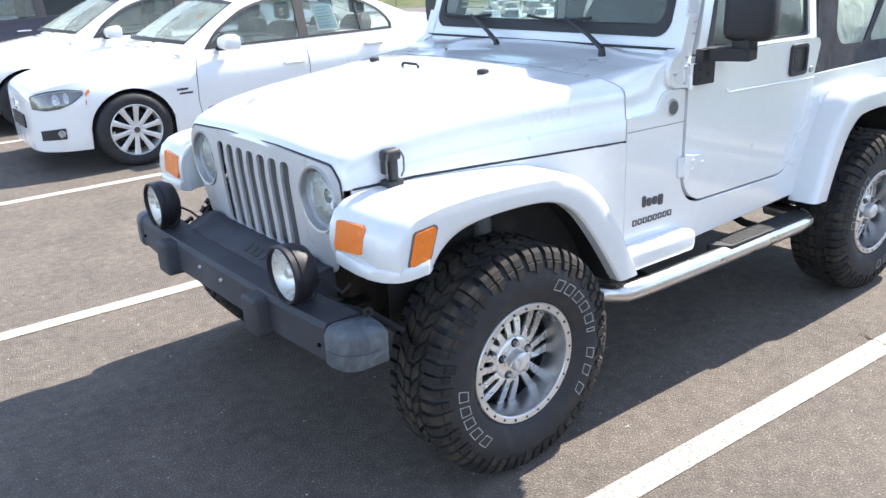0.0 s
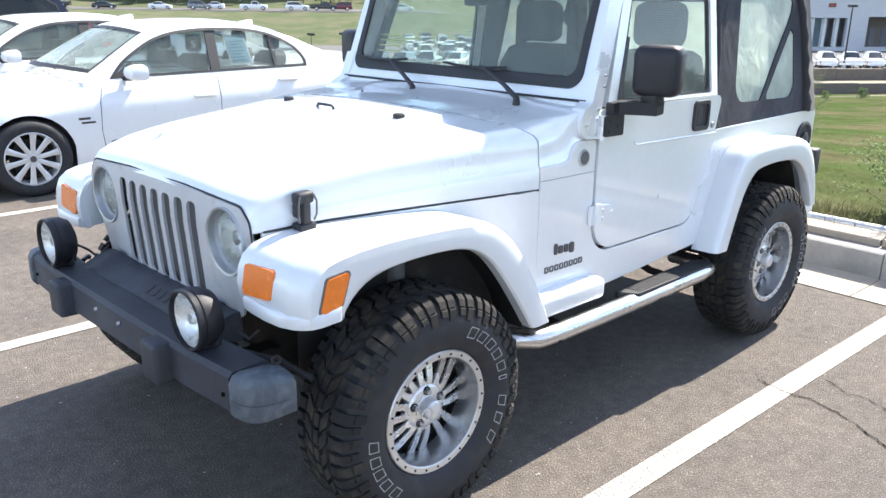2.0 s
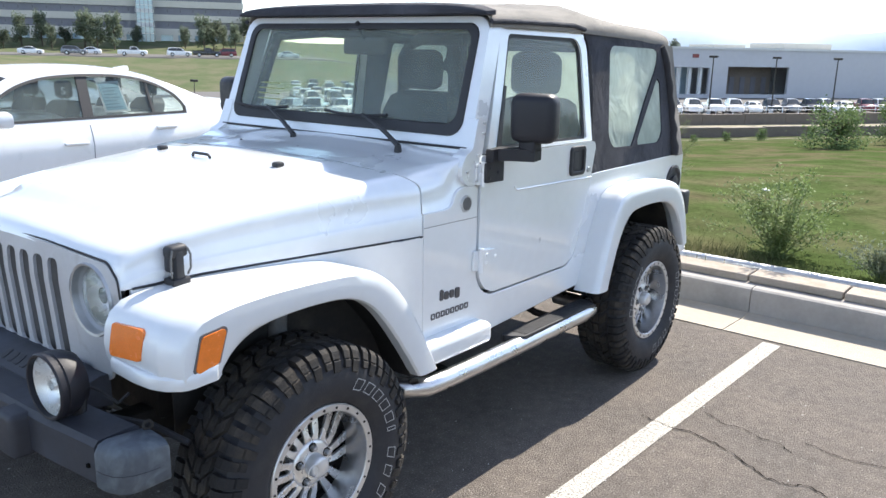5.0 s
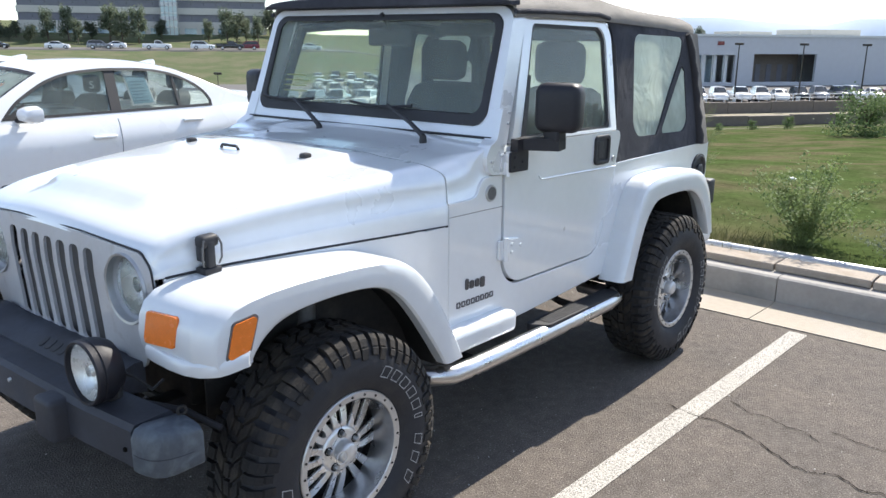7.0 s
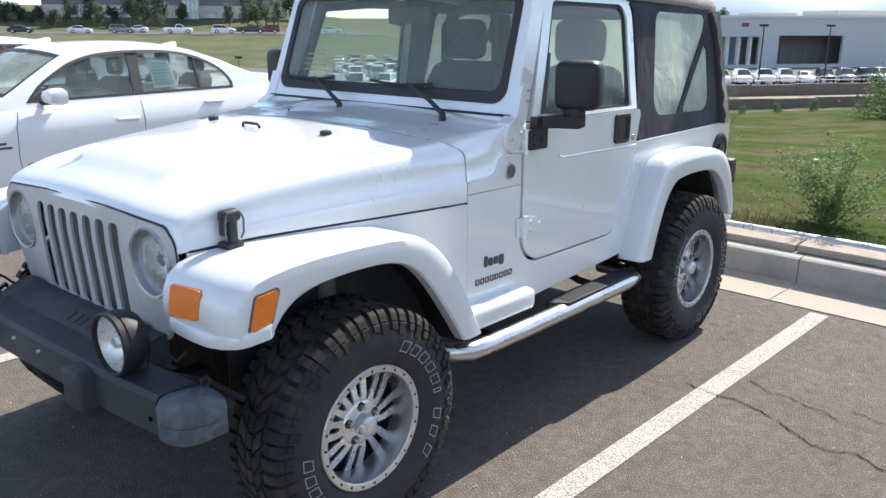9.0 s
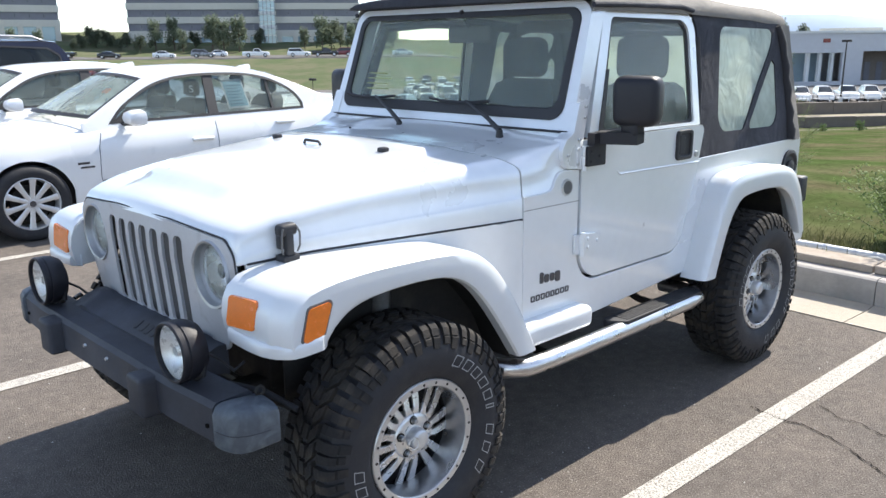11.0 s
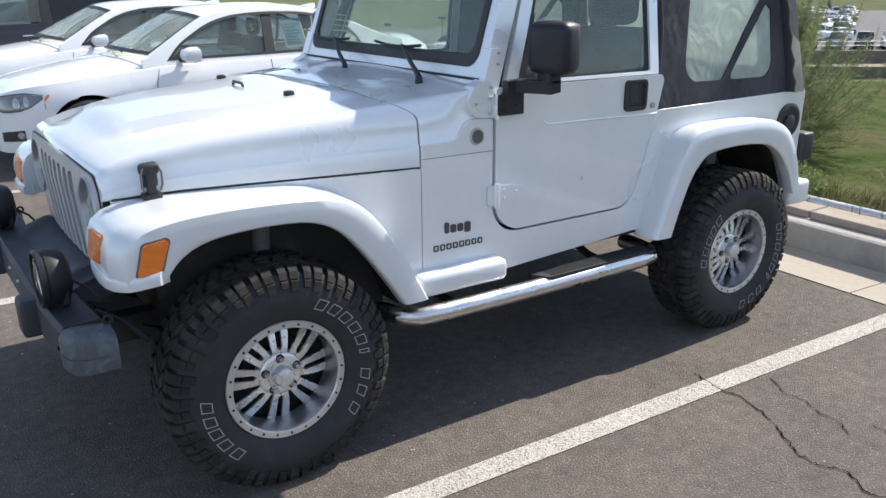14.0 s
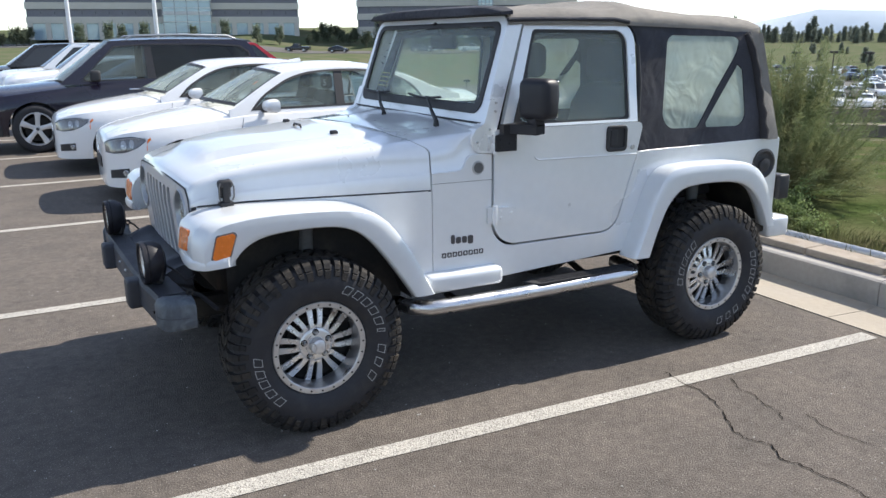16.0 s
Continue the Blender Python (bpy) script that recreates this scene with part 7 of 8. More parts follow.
        bm = B(); tube(bm, [(0.86 * big, s * (S["glass"]["yb"] - 0.01), S["glass"]["zb"] + 0.0), (0.92 * big, ym, S["glass"]["zb"] + 0.01)], 0.022, 8); part("mirror_foot", bm, BLACK, mi, "", 35, L)
        # door seams, handles and crease
        for path in ([(0.64 * big, 0.98), (0.60 * big, 0.8), (0.59 * big, 0.45), (0.62 * big, 0.1)], [(1.74 * big, 0.995), (1.735 * big, 0.6), (1.72 * big, 0.1)], [(0.66, 0.03), (1.6, 0.03), (2.3, 0.03)]):
            bm = B(); pts = []
            for a, b in zip(path, path[1:]):
                for j in range(6):
                    t = j / 6; p = body_at(S, a[0] + (b[0] - a[0]) * t, a[1] + (b[1] - a[1]) * t); pts.append((p.x, s * -p.y, p.z))
            tube(bm, pts, 0.003, 6); part("door_seam", bm, INK, car, "dark door seam", 0, L)
        bm = B(); tube(bm, [(x, s * -body_at(S, x, 0.5).y * curve(z, [(0.6, 1.0), (0.80, 0.985), (0.93, 0.93)]), z) for x, z in ((2.80, 0.93), (2.775, 0.88), (2.72, 0.825), (2.64, 0.775), (2.56, 0.72), (2.50, 0.66))], 0.003, 6); part("door_seam", bm, INK, car, "dark door seam", 0, L)
        for xh in (1.57 * big, 2.50 * big):
            p = body_at(S, xh, 0.775)
            bm = B(); box(bm, xh - 0.11, xh + 0.11, s * -p.y - 0.036, s * -p.y + 0.036, p.z - 0.017, p.z + 0.017, 0.014, 3); part("door_handle", bm, paint, car, "", 35, L)
        p = body_at(S, 0.47, 0.62)
        bm = B(); box(bm, 0.42, 0.54, s * -p.y - 0.003, s * -p.y + 0.003, p.z - 0.035, p.z - 0.018); box(bm, 0.40, 0.50, s * -p.y - 0.003, s * -p.y + 0.003, p.z + 0.0, p.z + 0.02); part("side_badge", bm, BADGE, car, "small dark badge as plain bars", 30, L)
        for xs_ in (1.32, 2.2):
            bm = B(); box(bm, xs_ - 0.25, xs_ + 0.25, s * 0.36 - 0.24, s * 0.36 + 0.24, 0.40, 0.62, 0.05); loft(bm, [[(xs_ + 0.22 + 0.16 * t - d, s * 0.36 - w, 0.55 + 0.55 * t), (xs_ + 0.22 + 0.16 * t - d, s * 0.36 + w, 0.55 + 0.55 * t), (xs_ + 0.33 + 0.16 * t, s * 0.36 + w, 0.55 + 0.55 * t), (xs_ + 0.33 + 0.16 * t, s * 0.36 - w, 0.55 + 0.55 * t)] for t, w, d in ((0, 0.22, 0.03), (0.5, 0.24, 0.03), (0.9, 0.22, 0.02), (1, 0.15, 0))], True, True)
            seat = part("seat", bm, TANSEAT, car, "dark grey leather seat", 50, L)
            bm = B(); box(bm, xs_ + 0.38, xs_ + 0.47, s * 0.36 - 0.12, s * 0.36 + 0.12, 1.12, 1.29, 0.04, 3); tube(bm, [(xs_ + 0.43, s * 0.36 - 0.06, 1.06), (xs_ + 0.43, s * 0.36 - 0.06, 1.15)], 0.008, 6); tube(bm, [(xs_ + 0.43, s * 0.36 + 0.06, 1.06), (xs_ + 0.43, s * 0.36 + 0.06, 1.15)], 0.008, 6); part("headrest", bm, SEAT, seat, "dark headrest", 50, L)
    bm = B(); box(bm, 0.72, 1.06, -0.66, 0.66, 0.60, 0.93, 0.05); part("dashboard", bm, SEAT, car, "dark dashboard", 35, L)
    bm = B(); box(bm, 2.75, 3.2, -0.66, 0.66, 0.80, 0.955, 0.02); part("parcel_shelf", bm, SEAT, car, "", 35, L)
    bm = B(); plate(bm, fillet([(-0.26, 0.375), (0.26, 0.375), (0.26, 0.495), (-0.26, 0.495)], 0.01, 2), [], lambda u, v: (x0 - 0.020 + 0.12 * u * u, u, v), (0.02, 0, 0), 0.003); part("plate_bracket", bm, BLACK, car, "black plate bracket", 30, L)
    bm = B(); loft(bm, [[(x, -w, 1.36), (x + 0.01, -w * 0.6, z), (x + 0.01, w * 0.6, z), (x, w, 1.36)] for x, w, z in ((2.40, 0.012, 1.385), (2.47, 0.024, 1.398), (2.55, 0.026, 1.414), (2.59, 0.020, 1.414), (2.605, 0.012, 1.38))], True, True); part("roof_fin", bm, paint, car, "small roof antenna fin", 50, L)
    g = S["glass"]
    for k, y0 in ((0, -0.35), (1, 0.15)):
        bm = B(); tube(bm, [(0.43, y0, 1.012), (0.45, y0 + 0.25, 1.028), (0.50, y0 + 0.48, 1.036)], 0.009, 6); part("wiper", bm, BLACK, car, "", 50, L)
    if sign:
        lean = lambda z: g["yb"] - (g["yb"] - g["yt"]) * max(0, z - g["zb"]) / (g["zt"] - g["zb"])
        bm = B(); plate(bm, [(1.945, 1.00), (2.185, 1.005), (2.155, 1.285), (1.925, 1.28)], [], lambda u, v: (u, -(lean(v) - 0.022), v), (0, 0.002, 0)); sg = part("window_sign", bm, PAPER, car, "pale printed paper sheet in the rear window", 0, L)
        bm = B(); plate(bm, [(1.963, 1.018), (2.167, 1.023), (2.139, 1.268), (1.941, 1.263)], [], lambda u, v: (u, -(lean(v) - 0.019), v), (0, 0.002, 0)); part("sign_field", bm, PAPERBLUE, sg, "pale blue field", 0, L)
        bm = B()
        for k in range(7):
            z = 1.04 + 0.030 * k
            plate(bm, [(1.972, z), (2.128 - 0.02 * (k % 3), z + 0.003), (2.128 - 0.02 * (k % 3), z + 0.010), (1.972, z + 0.007)], [], lambda u, v: (u, -(lean(v) - 0.016), v), (0, 0.001, 0))
        part("printed_line", bm, LINEINK, sg, "unreadable printed lines as bars", 0, L)
        bm = B(); plate(bm, [(1.85, 1.300), (1.92, 1.302), (1.92, 1.320), (1.85, 1.318)], [], lambda u, v: (u, -(lean(v) - 0.018), v), (0, 0.002, 0)); part("sticker", bm, PAPER, car, "small white sticker", 0, L)
        for nm, mt, yy, ww, zz in (("orange_tag", ORANGE, -0.22, 0.16, 0.62), ("white_tag", PAPER, -0.30, 0.14, 0.80)):
            bm = B(); plate(bm, [(yy - ww / 2, zz - 0.06), (yy + ww / 2, zz - 0.05), (yy + ww / 2, zz + 0.05), (yy - ww / 2, zz + 0.06)], [], lambda u, v: (0.62 + 0.54 * v, u, 0.985 + 0.36 * v), (0.001, 0, -0.002)); part(nm, bm, mt, car, "tag behind the windshield", 0, L)
        fc_ = bpy.data.curves.new("letter", 'FONT'); fc_.body, fc_.size, fc_.extrude = "S", 0.10, 0.001
        fo = bpy.data.objects.new("letter", fc_); me = bpy.data.meshes.new_from_object(fo)
        bpy.data.objects.remove(fo)
        lt = new("window_letter", me); me.materials.append(PAPER); lt.parent = car; lt.matrix_basis = Matrix.Translation((1.66, -0.485, 1.165)) @ pose(0, 0, 0, 90, 0, -35); lt["label"] = "white hand-marked letter"


HEADLAMP = material("smoky_headlamp", (0.15, 0.155, 0.165), 0.14, 0.35, 0.9, 0.35, 9)
LAMPBOWL = material("bright_lamp_bowl", (0.36, 0.375, 0.39), 0.25, 0.5, 0.6, 0.25, 20)
wc = []
bmw = saloon("saloon_car", SEDAN, WHITE, (0.43, 5.66, 0), "white four-door saloon with a paper sheet in its rear window", True, "parked row", wc)
dress_sedan(bmw, SEDAN, WHITE, True)
SED2 = {k: v for k, v in SEDAN.items()}
bmw2 = saloon("saloon_car", SED2, WHITE, (0.08, 8.38, 0.0), "white larger saloon with black window surrounds", True, "parked row", wc)
dress_sedan(bmw2, SED2, WHITE)
bmw.scale = (1.04, 1, 1.03)
bmw2.scale = (1.08, 1.02, 1.035)
wc2 = []
suv = saloon("sport_utility_car", SUV, NAVY, (-0.92, 11.2, 0), "dark navy sport utility car with roof rails", True, "parked row", wc2, 5, 0.045)
L0 = Matrix()
for s in (-1, 1):
    bm = B(); tube(bm, [(1.5, s * 0.60, 1.70), (1.6, s * 0.60, 1.76), (2.4, s * 0.60, 1.775), (3.2, s * 0.59, 1.755), (3.35, s * 0.58, 1.70)], 0.018, 8); part("roof_rail", bm, STEEL, suv, "grey roof rail", 50, L0)
    bm = B(); box(bm, 0.86, 1.02, min(s * 0.86, s * 1.06), max(s * 0.86, s * 1.06), 1.06, 1.24, 0.04, 3); part("mirror", bm, BLACK, suv, "", 40, L0)
    for path in ([(0.60, 0.98), (0.60, 0.5), (0.64, 0.08)], [(1.80, 0.99), (1.80, 0.1)], [(2.62, 0.99), (2.5, 0.75)]):
        bm = B(); tube(bm, [(body_at(SUV, a, f).x, s * -body_at(SUV, a, f).y, body_at(SUV, a, f).z) for a, f in path], 0.004, 6); part("door_seam", bm, INK, suv, "", 0, L0)
    for xh in (1.55, 2.60):
        p = body_at(SUV, xh, 0.86); bm = B(); box(bm, xh - 0.1, xh + 0.1, s * -p.y - 0.015, s * -p.y + 0.015, p.z - 0.015, p.z + 0.015, 0.01); part("door_handle", bm, CHROME, suv, "chrome door handle", 40, L0)
for s in (1, -1):
    bm = patch(SUV, -0.84, -0.52, 0.72, 1.05, 0.005, taper=0.2, sides=(s,)); part("headlamp", bm, LAMPBOWL, suv, "clear headlamp", 60, L0)
for s in (1, -1):
    bm = patch(SUV, -0.74, -0.55, 0.74, 0.90, 0.008, sides=(s,)); part("turn_lamp", bm, AMBER, suv, "amber corner lamp", 60, L0)
for s in (1, -1):
    bm = patch(SUV, -0.84, -0.5, 0.02, 0.28, 0.005, sides=(s,)); part("bumper_trim", bm, BLACK, suv, "black lower bumper trim", 60, L0)

suv.scale = (1, 1, 1.04)

# simple cars that repeat in the rows beyond
FAR = {}
for key, S, paint, lab in (("white sedan", SEDAN, WHITE, "white saloon car"), ("silver sedan", SEDAN, SILVER, "silver saloon car"), ("dark sedan", SEDAN, BLACKPAINT, "black saloon car"), ("white suv", SUV, WHITE, "white sport utility car"), ("grey suv", SUV, GREYPAINT, "grey sport utility car"),
                           ("black suv", SUV, BLACKPAINT, "black sport utility car"), ("maroon suv", SUV, MAROON, "maroon sport utility car"), ("red suv", SUV, REDPAINT, "bright red sport utility car"), ("white truck", TRUCK, WHITE, "white pickup truck"), ("maroon truck", TRUCK, MAROON, "maroon pickup truck"), ("black truck", TRUCK, BLACKPAINT, "black pickup truck"), ("green suv", SUV, GREENPAINT, "dark green sport utility car"), ("tan sedan", SEDAN, TANPAINT, "tan saloon car"), ("silver suv", SUV, SILVER, "silver sport utility car")):
    FAR[key] = (S, paint, lab)
MADE = {}


def far_car(key, x, y, z, heading, group, where):
    """heading: degrees; 0 has the car's nose towards -x."""
    S, paint, lab = FAR[key]
    m = Matrix.Translation((x, y, z)) @ pose(0, 0, 0, 0, 0, heading) @ Matrix.Translation((-S["wb"] / 2, 0, 0))
    if key not in MADE:
        c = saloon("pickup_truck" if "truck" in key else "parked_car", S, paint, (0, 0, 0), lab + where, False, group)
        MADE[key] = c
        c.matrix_basis = m
    else:
        c = copy_thing(MADE[key], m)
    c["group"], c["label"] = group, lab + where
    return c


for key, y, x in (("dark sedan", 14.0, 0.0), ("white sedan", 16.7, -0.55), ("white suv", 19.5, -0.5), ("silver suv", 22.2, -0.8), ("black suv", 25.2, -1.7), ("dark sedan", 27.7, 0.0), ("grey suv", 30.5, 0.0), ("white suv", 33.2, 0)):
    far_car(key, x + 1.3, y, 0, 0, "parked row", " parked nose out in the row")

# ---- buildings, masts, far rows of cars, plants, hills ----
# office tones are lightened, with aerial haze put into the colour
HAZYWHITE = material("pale_precast_panel", (0.60, 0.61, 0.60), 0.8, 0, 0, 0.06, 0.2)
OFFICEPANEL = material("beige_grey_precast_panel", (0.56, 0.535, 0.475), 0.85, 0, 0, 0.06, 0.2, spec=0.2)
OFFICEGLASS = material("blue_grey_office_glass", (0.34, 0.45, 0.52), 0.15, 0.2, 0.3, 0.10, 0.15)
DARKBAND = material("brown_grey_window_band", (0.19, 0.19, 0.215), 0.5, 0.0, 0.0, 0.10, 0.15, spec=0.25)
SHOPWALL = material("pale_blue_metal_wall", (0.47, 0.478, 0.505), 0.6, 0.1, 0, 0.05, 0.15)
SHOPDARK = material("dim_porch_wall", (0.20, 0.17, 0.15), 0.8, 0, 0, 0.15, 0.3)
MAST = material("dark_bronze_mast", (0.05, 0.045, 0.04), 0.6, 0.3)
WHITEMAST = material("white_painted_mast", (0.75, 0.76, 0.78), 0.45, 0.1)
BARK = material("grey_brown_bark", (0.10, 0.08, 0.06), 0.95, 0, 0, 0.3, 6)
LEAFDARK = leafy("dark_green_leaves", (0.105, 0.128, 0.090), (0.13, 0.15, 0.105), 0.8)
# far pines and office trees: distance haze put into the leaf colour as paleness
PINELEAF = leafy("hazed_pine_green", (0.185, 0.212, 0.175), (0.22, 0.245, 0.20), 0.5)
LEAFMID = leafy("mid_green_leaves", (0.165, 0.20, 0.14), (0.20, 0.23, 0.165), 0.9)
LEAFLIGHT = leafy("fresh_green_leaves", (0.15, 0.215, 0.075), (0.20, 0.25, 0.11), 5)
LEAFLIGHT.node_tree.nodes["Principled BSDF"].inputs["Roughness"].default_value = 0.85
LEAFSHRUB = leafy("shrub_leaves", (0.115, 0.170, 0.068), (0.15, 0.20, 0.09), 2)
SAGE = leafy("sage_grey_leaves", (0.15, 0.185, 0.125), (0.19, 0.215, 0.15), 5)
NEEDLE = leafy("olive_pine_needles", (0.175, 0.215, 0.105), (0.25, 0.24, 0.13), 4)
GREENSTEM = material("green_stem", (0.13, 0.17, 0.065), 0.8, 0, 0, 0.2, 20)
# mountains: distance haze is put into the pale blue base colour
MOUNTAIN = material("hazy_blue_mountain", (0.66, 0.73, 0.80), 1.0, 0, 0, 0.05, 0.002)
LB = Matrix()


def facing(x, y, angle, name, z, label, category, group=""):
    """An Empty whose local x runs along the front, y away from the viewer."""
    e = thing(name, (x, y, z), label, category, group)
    e.matrix_basis = Matrix.Translation((x, y, z)) @ pose(0, 0, 0, 0, 0, angle)
    return e


def office(p0, p1, z, floors, label, bays, tower):
    (x0, y0), (x1, y1) = p0, p1
    W = math.hypot(x1 - x0, y1 - y0)
    b = facing(x0, y0, math.degrees(math.atan2(y1 - y0, x1 - x0)), "office_building", z, label, "building")
    h, g = 3.3, 2.0
    H = g + floors * h
    bm = B(); box(bm, 0.4, W - 0.4, 0.6, 24, -3, H - 0.3); part("core", bm, DARKBAND, b, "dim inner core", 30, LB)
    for k in range(floors + 1):
        z0 = g + k * h - 1.2
        bm = B(); box(bm, 0, W, 0.0, 24.3, z0, z0 + (1.55 if k < floors else 2.2)); part("wall", bm, OFFICEPANEL, b, "pale horizontal spandrel band", 30, LB)
        if k < floors:
            bm = B(); box(bm, 0.2, W - 0.2, 0.35, 0.5, z0 + 1.55, z0 + h); w = part("window", bm, DARKBAND, b, "dark ribbon window", 30, LB)
            n = int(W / 3.0)
            for i in range(n + 1):
                here = Matrix.Translation((0.25 + (W - 0.6) * i / n, 0, z0 + 1.55))
                if k == 0 and i == 0:
                    bm = B(); box(bm, 0, 0.12, 0.25, 0.36, 0, h - 1.55); mu = part("mullion", bm, GREYPAINT, w, "", 30, here)
                else:
                    share("mullion", mu, w, here)
    bm = B(); box(bm, 0.3, W - 0.3, 0.4, 0.6, -3, g - 1.2); w = part("window", bm, OFFICEGLASS, b, "blue-grey ground floor glazing", 30, LB)
    for i in range(bays + 1):
        x = 0.1 + (W - 1.4) * i / bays
        bm = B(); box(bm, x, x + 1.2, 0.05, 0.6, -3, g - 1.2); part("pier", bm, OFFICEPANEL, b, "", 30, LB)
    t0, t1 = tower
    bm = B(); box(bm, W * t0, W * t1, -1.6, 2, -3, H + 1.2); tw = part("glass_tower", bm, OFFICEGLASS, b, "blue glass stair tower", 30, LB)
    for k in range(floors * 2 + 2):
        bm = B(); box(bm, W * t0 - 0.1, W * t1 + 0.1, -1.72, -1.6, 1.0 + k * h / 2, 1.0 + k * h / 2 + (0.9 if k % 2 else 0.18)); part("transom", bm, HAZYWHITE, tw, "", 30, LB)
    for i in range(5):
        bm = B(); x = W * t0 + (W * (t1 - t0) - 0.2) * i / 4; box(bm, x, x + 0.2, -1.75, -1.6, -3, H + 1.2); part("mullion", bm, GREYPAINT, tw, "", 30, LB)
    return b


office(at_polar(68.25, 215), at_polar(52.95, 213), 3.0, 8, "long pale office block with dark ribbon windows", 14, (0.555, 0.625))
office(at_polar(89.3, 216), at_polar(72.2, 214), 5.6, 8, "long pale office block with a glass stair tower", 16, (0.48, 0.66))

# sales hall
def on_line(az):
    """Where the hall's front line is met at az degrees."""
    x0, y0 = at_polar(17.6, 150)
    ex, ey = -1.52, -2.57
    dx, dy = math.cos(radians(az)), math.sin(radians(az))
    r = ((x0 - ex) * NX + (y0 - ey) * NY) / (dx * NX + dy * NY)
    return ex + r * dx, ey + r * dy, r


ax0, ay0, _ = on_line(24.3)
def hall_u(az):
    x, y, r = on_line(az)
    return math.hypot(x - ax0, y - ay0)
hall = facing(ax0, ay0, math.degrees(math.atan2(NY, NX)) - 90, "sales_hall", LOT, "pale blue metal sales hall with a deep dim porch", "building")
HW, HH = hall_u(5.5), 8.0
holes = [[(hall_u(19.85), 0.6), (hall_u(16.1), 0.6), (hall_u(16.1), 5.2), (hall_u(19.85), 5.2)], [(hall_u(23.9), 0.6), (hall_u(21.0), 0.6), (hall_u(21.0), 5.0), (hall_u(23.9), 5.0)]]
bm = B(); plate(bm, [(0, -1.5), (HW, -1.5), (HW, HH), (0, HH)], holes, lambda u, v: (u, 0, v), (0, 0.5, 0)); part("wall", bm, SHOPWALL, hall, "pale blue front wall with openings", 30, LB)
bm = B(); loft(bm, [[(0.74 * d, d, z0), (HW, d, z0), (HW, d, z1), (0.74 * d, d, z1)] for d, z0, z1 in ((9, -1.5, HH - 0.2), (40, -1.5, HH - 0.2))], True, True); part("hall_body", bm, SHOPWALL, hall, "", 30, LB)
bm = B(); loft(bm, [[(0.74 * d - 0.2, d, HH), (HW + 0.2, d, HH), (HW + 0.2, d, HH + 0.35), (0.74 * d - 0.2, d, HH + 0.35)] for d in (-0.2, 40)], True, True); part("roof", bm, HAZYWHITE, hall, "flat pale roof edge", 30, LB)
for a, c in ((16.1, 19.85),):
    bm = B(); box(bm, hall_u(c) - 0.3, hall_u(a) + 0.3, 5.0, 5.3, -1.0, 6.0); part("porch_wall", bm, SHOPDARK, hall, "dim brown porch wall", 30, LB)
    for k in range(5):
        u = hall_u(c) + (hall_u(a) - hall_u(c)) * (0.15 + 0.18 * k)
        bm = B(); box(bm, u, u + 1.0, 4.9, 5.0, 0, 3.4); part("porch_door", bm, DARKBAND, hall, "", 30, LB)
bm = B(); box(bm, hall_u(23.9), hall_u(21.0), 6, 6.2, -1, 6); part("glazing", bm, OFFICEGLASS, hall, "show window glazing", 30, LB)
for az in (22.9, 22.2, 21.5):
    bm = B(); u = hall_u(az); box(bm, u, u + 0.5, 0.6, 1.2, 0, 5.4); part("post", bm, HAZYWHITE, hall, "", 30, LB)
bm = B(); box(bm, hall_u(13.8), hall_u(11.0), 12, 22, HH, HH + 1.5); part("roof_unit", bm, OFFICEPANEL, hall, "pale rooftop unit", 30, LB)
bm = B(); box(bm, hall_u(18.2), hall_u(16.2), 12, 20, HH, HH + 1.0); part("roof_unit", bm, OFFICEPANEL, hall, "pale rooftop unit", 30, LB)
bm = B(); box(bm, hall_u(22.2), hall_u(21.8), -0.12, 0, 6.6, 7.2); part("sign_board", bm, MAROON, hall, "small dark red sign board", 30, LB)


def mast(x, y, z, h, mat, heads, label, r=0.11):
    m = thing("street_lamp", (x, y, z), label, "lamp", "lamp masts")
    bm = B(); cyl(bm, (x, y, z - 0.5), (x, y, z + h), r, r * 0.6, 10); part("pole", bm, mat, m)
    bm = B(); cyl(bm, (x, y, z - 0.5), (x, y, z + 0.6), r * 2.4, None, 12); part("footing", bm, HAZYWHITE, m)
    for s in heads:
        bm = B(); box(bm, x - 0.22, x + 0.22, y + min(0, s * 0.5), y + max(0, s * 0.5), z + h - 0.15, z + h + 0.12, 0.03); part("lamp_head", bm, mat, m)


for az, r in ((20.83, 104), (16.9, 110), (13.3, 112)):
    x, y = at_polar(az, r); mast(x, y, LOT, 6.9, MAST, (-1, 1), "dark lamp mast with twin box heads in the sales lot")
for az, r in ((38.3, 108), (36.1, 112), (34.05, 106)):
    x, y = at_polar(az, r); mast(x, y, LOT, 5.3, MAST, (-1, 1), "dark lamp mast with twin box heads in the back lot")
for az, r, h in ((56.4, 98, 4.4), (54.2, 96, 4.6), (65.0, 92, 4.0), (60.2, 100, 3.4)):
    x, y = at_polar(az, r); mast(x, y, terrain(x, y) - 0.1, h * 0.85, MAST, (-1, 1), "dark lamp mast on the slope", 0.06)
for az, r in ((86.3, 46), (80.9, 45)):
    x, y = at_polar(az, r); mast(x, y, min(0.0, terrain(x, y)), 10, WHITEMAST, (-1, 1), "tall white lamp mast behind the parked row", 0.13)

# white guard rail in front of the sales lot's first row
x0_, y0_ = sv(80.6, -60)
gr = thing("guard_rail", (x0_, y0_, LOT), "thin white pipe guard rail along the sales lot", "rail")
bm = B()
for zz in (0.55, 0.95):
    a_, b_ = sv(80.6, -100), sv(80.6, 15)
    tube(bm, [(a_[0], a_[1], LOT + zz), (b_[0], b_[1], LOT + zz)], 0.035, 6)
part("rail", bm, WHITEMAST, gr)
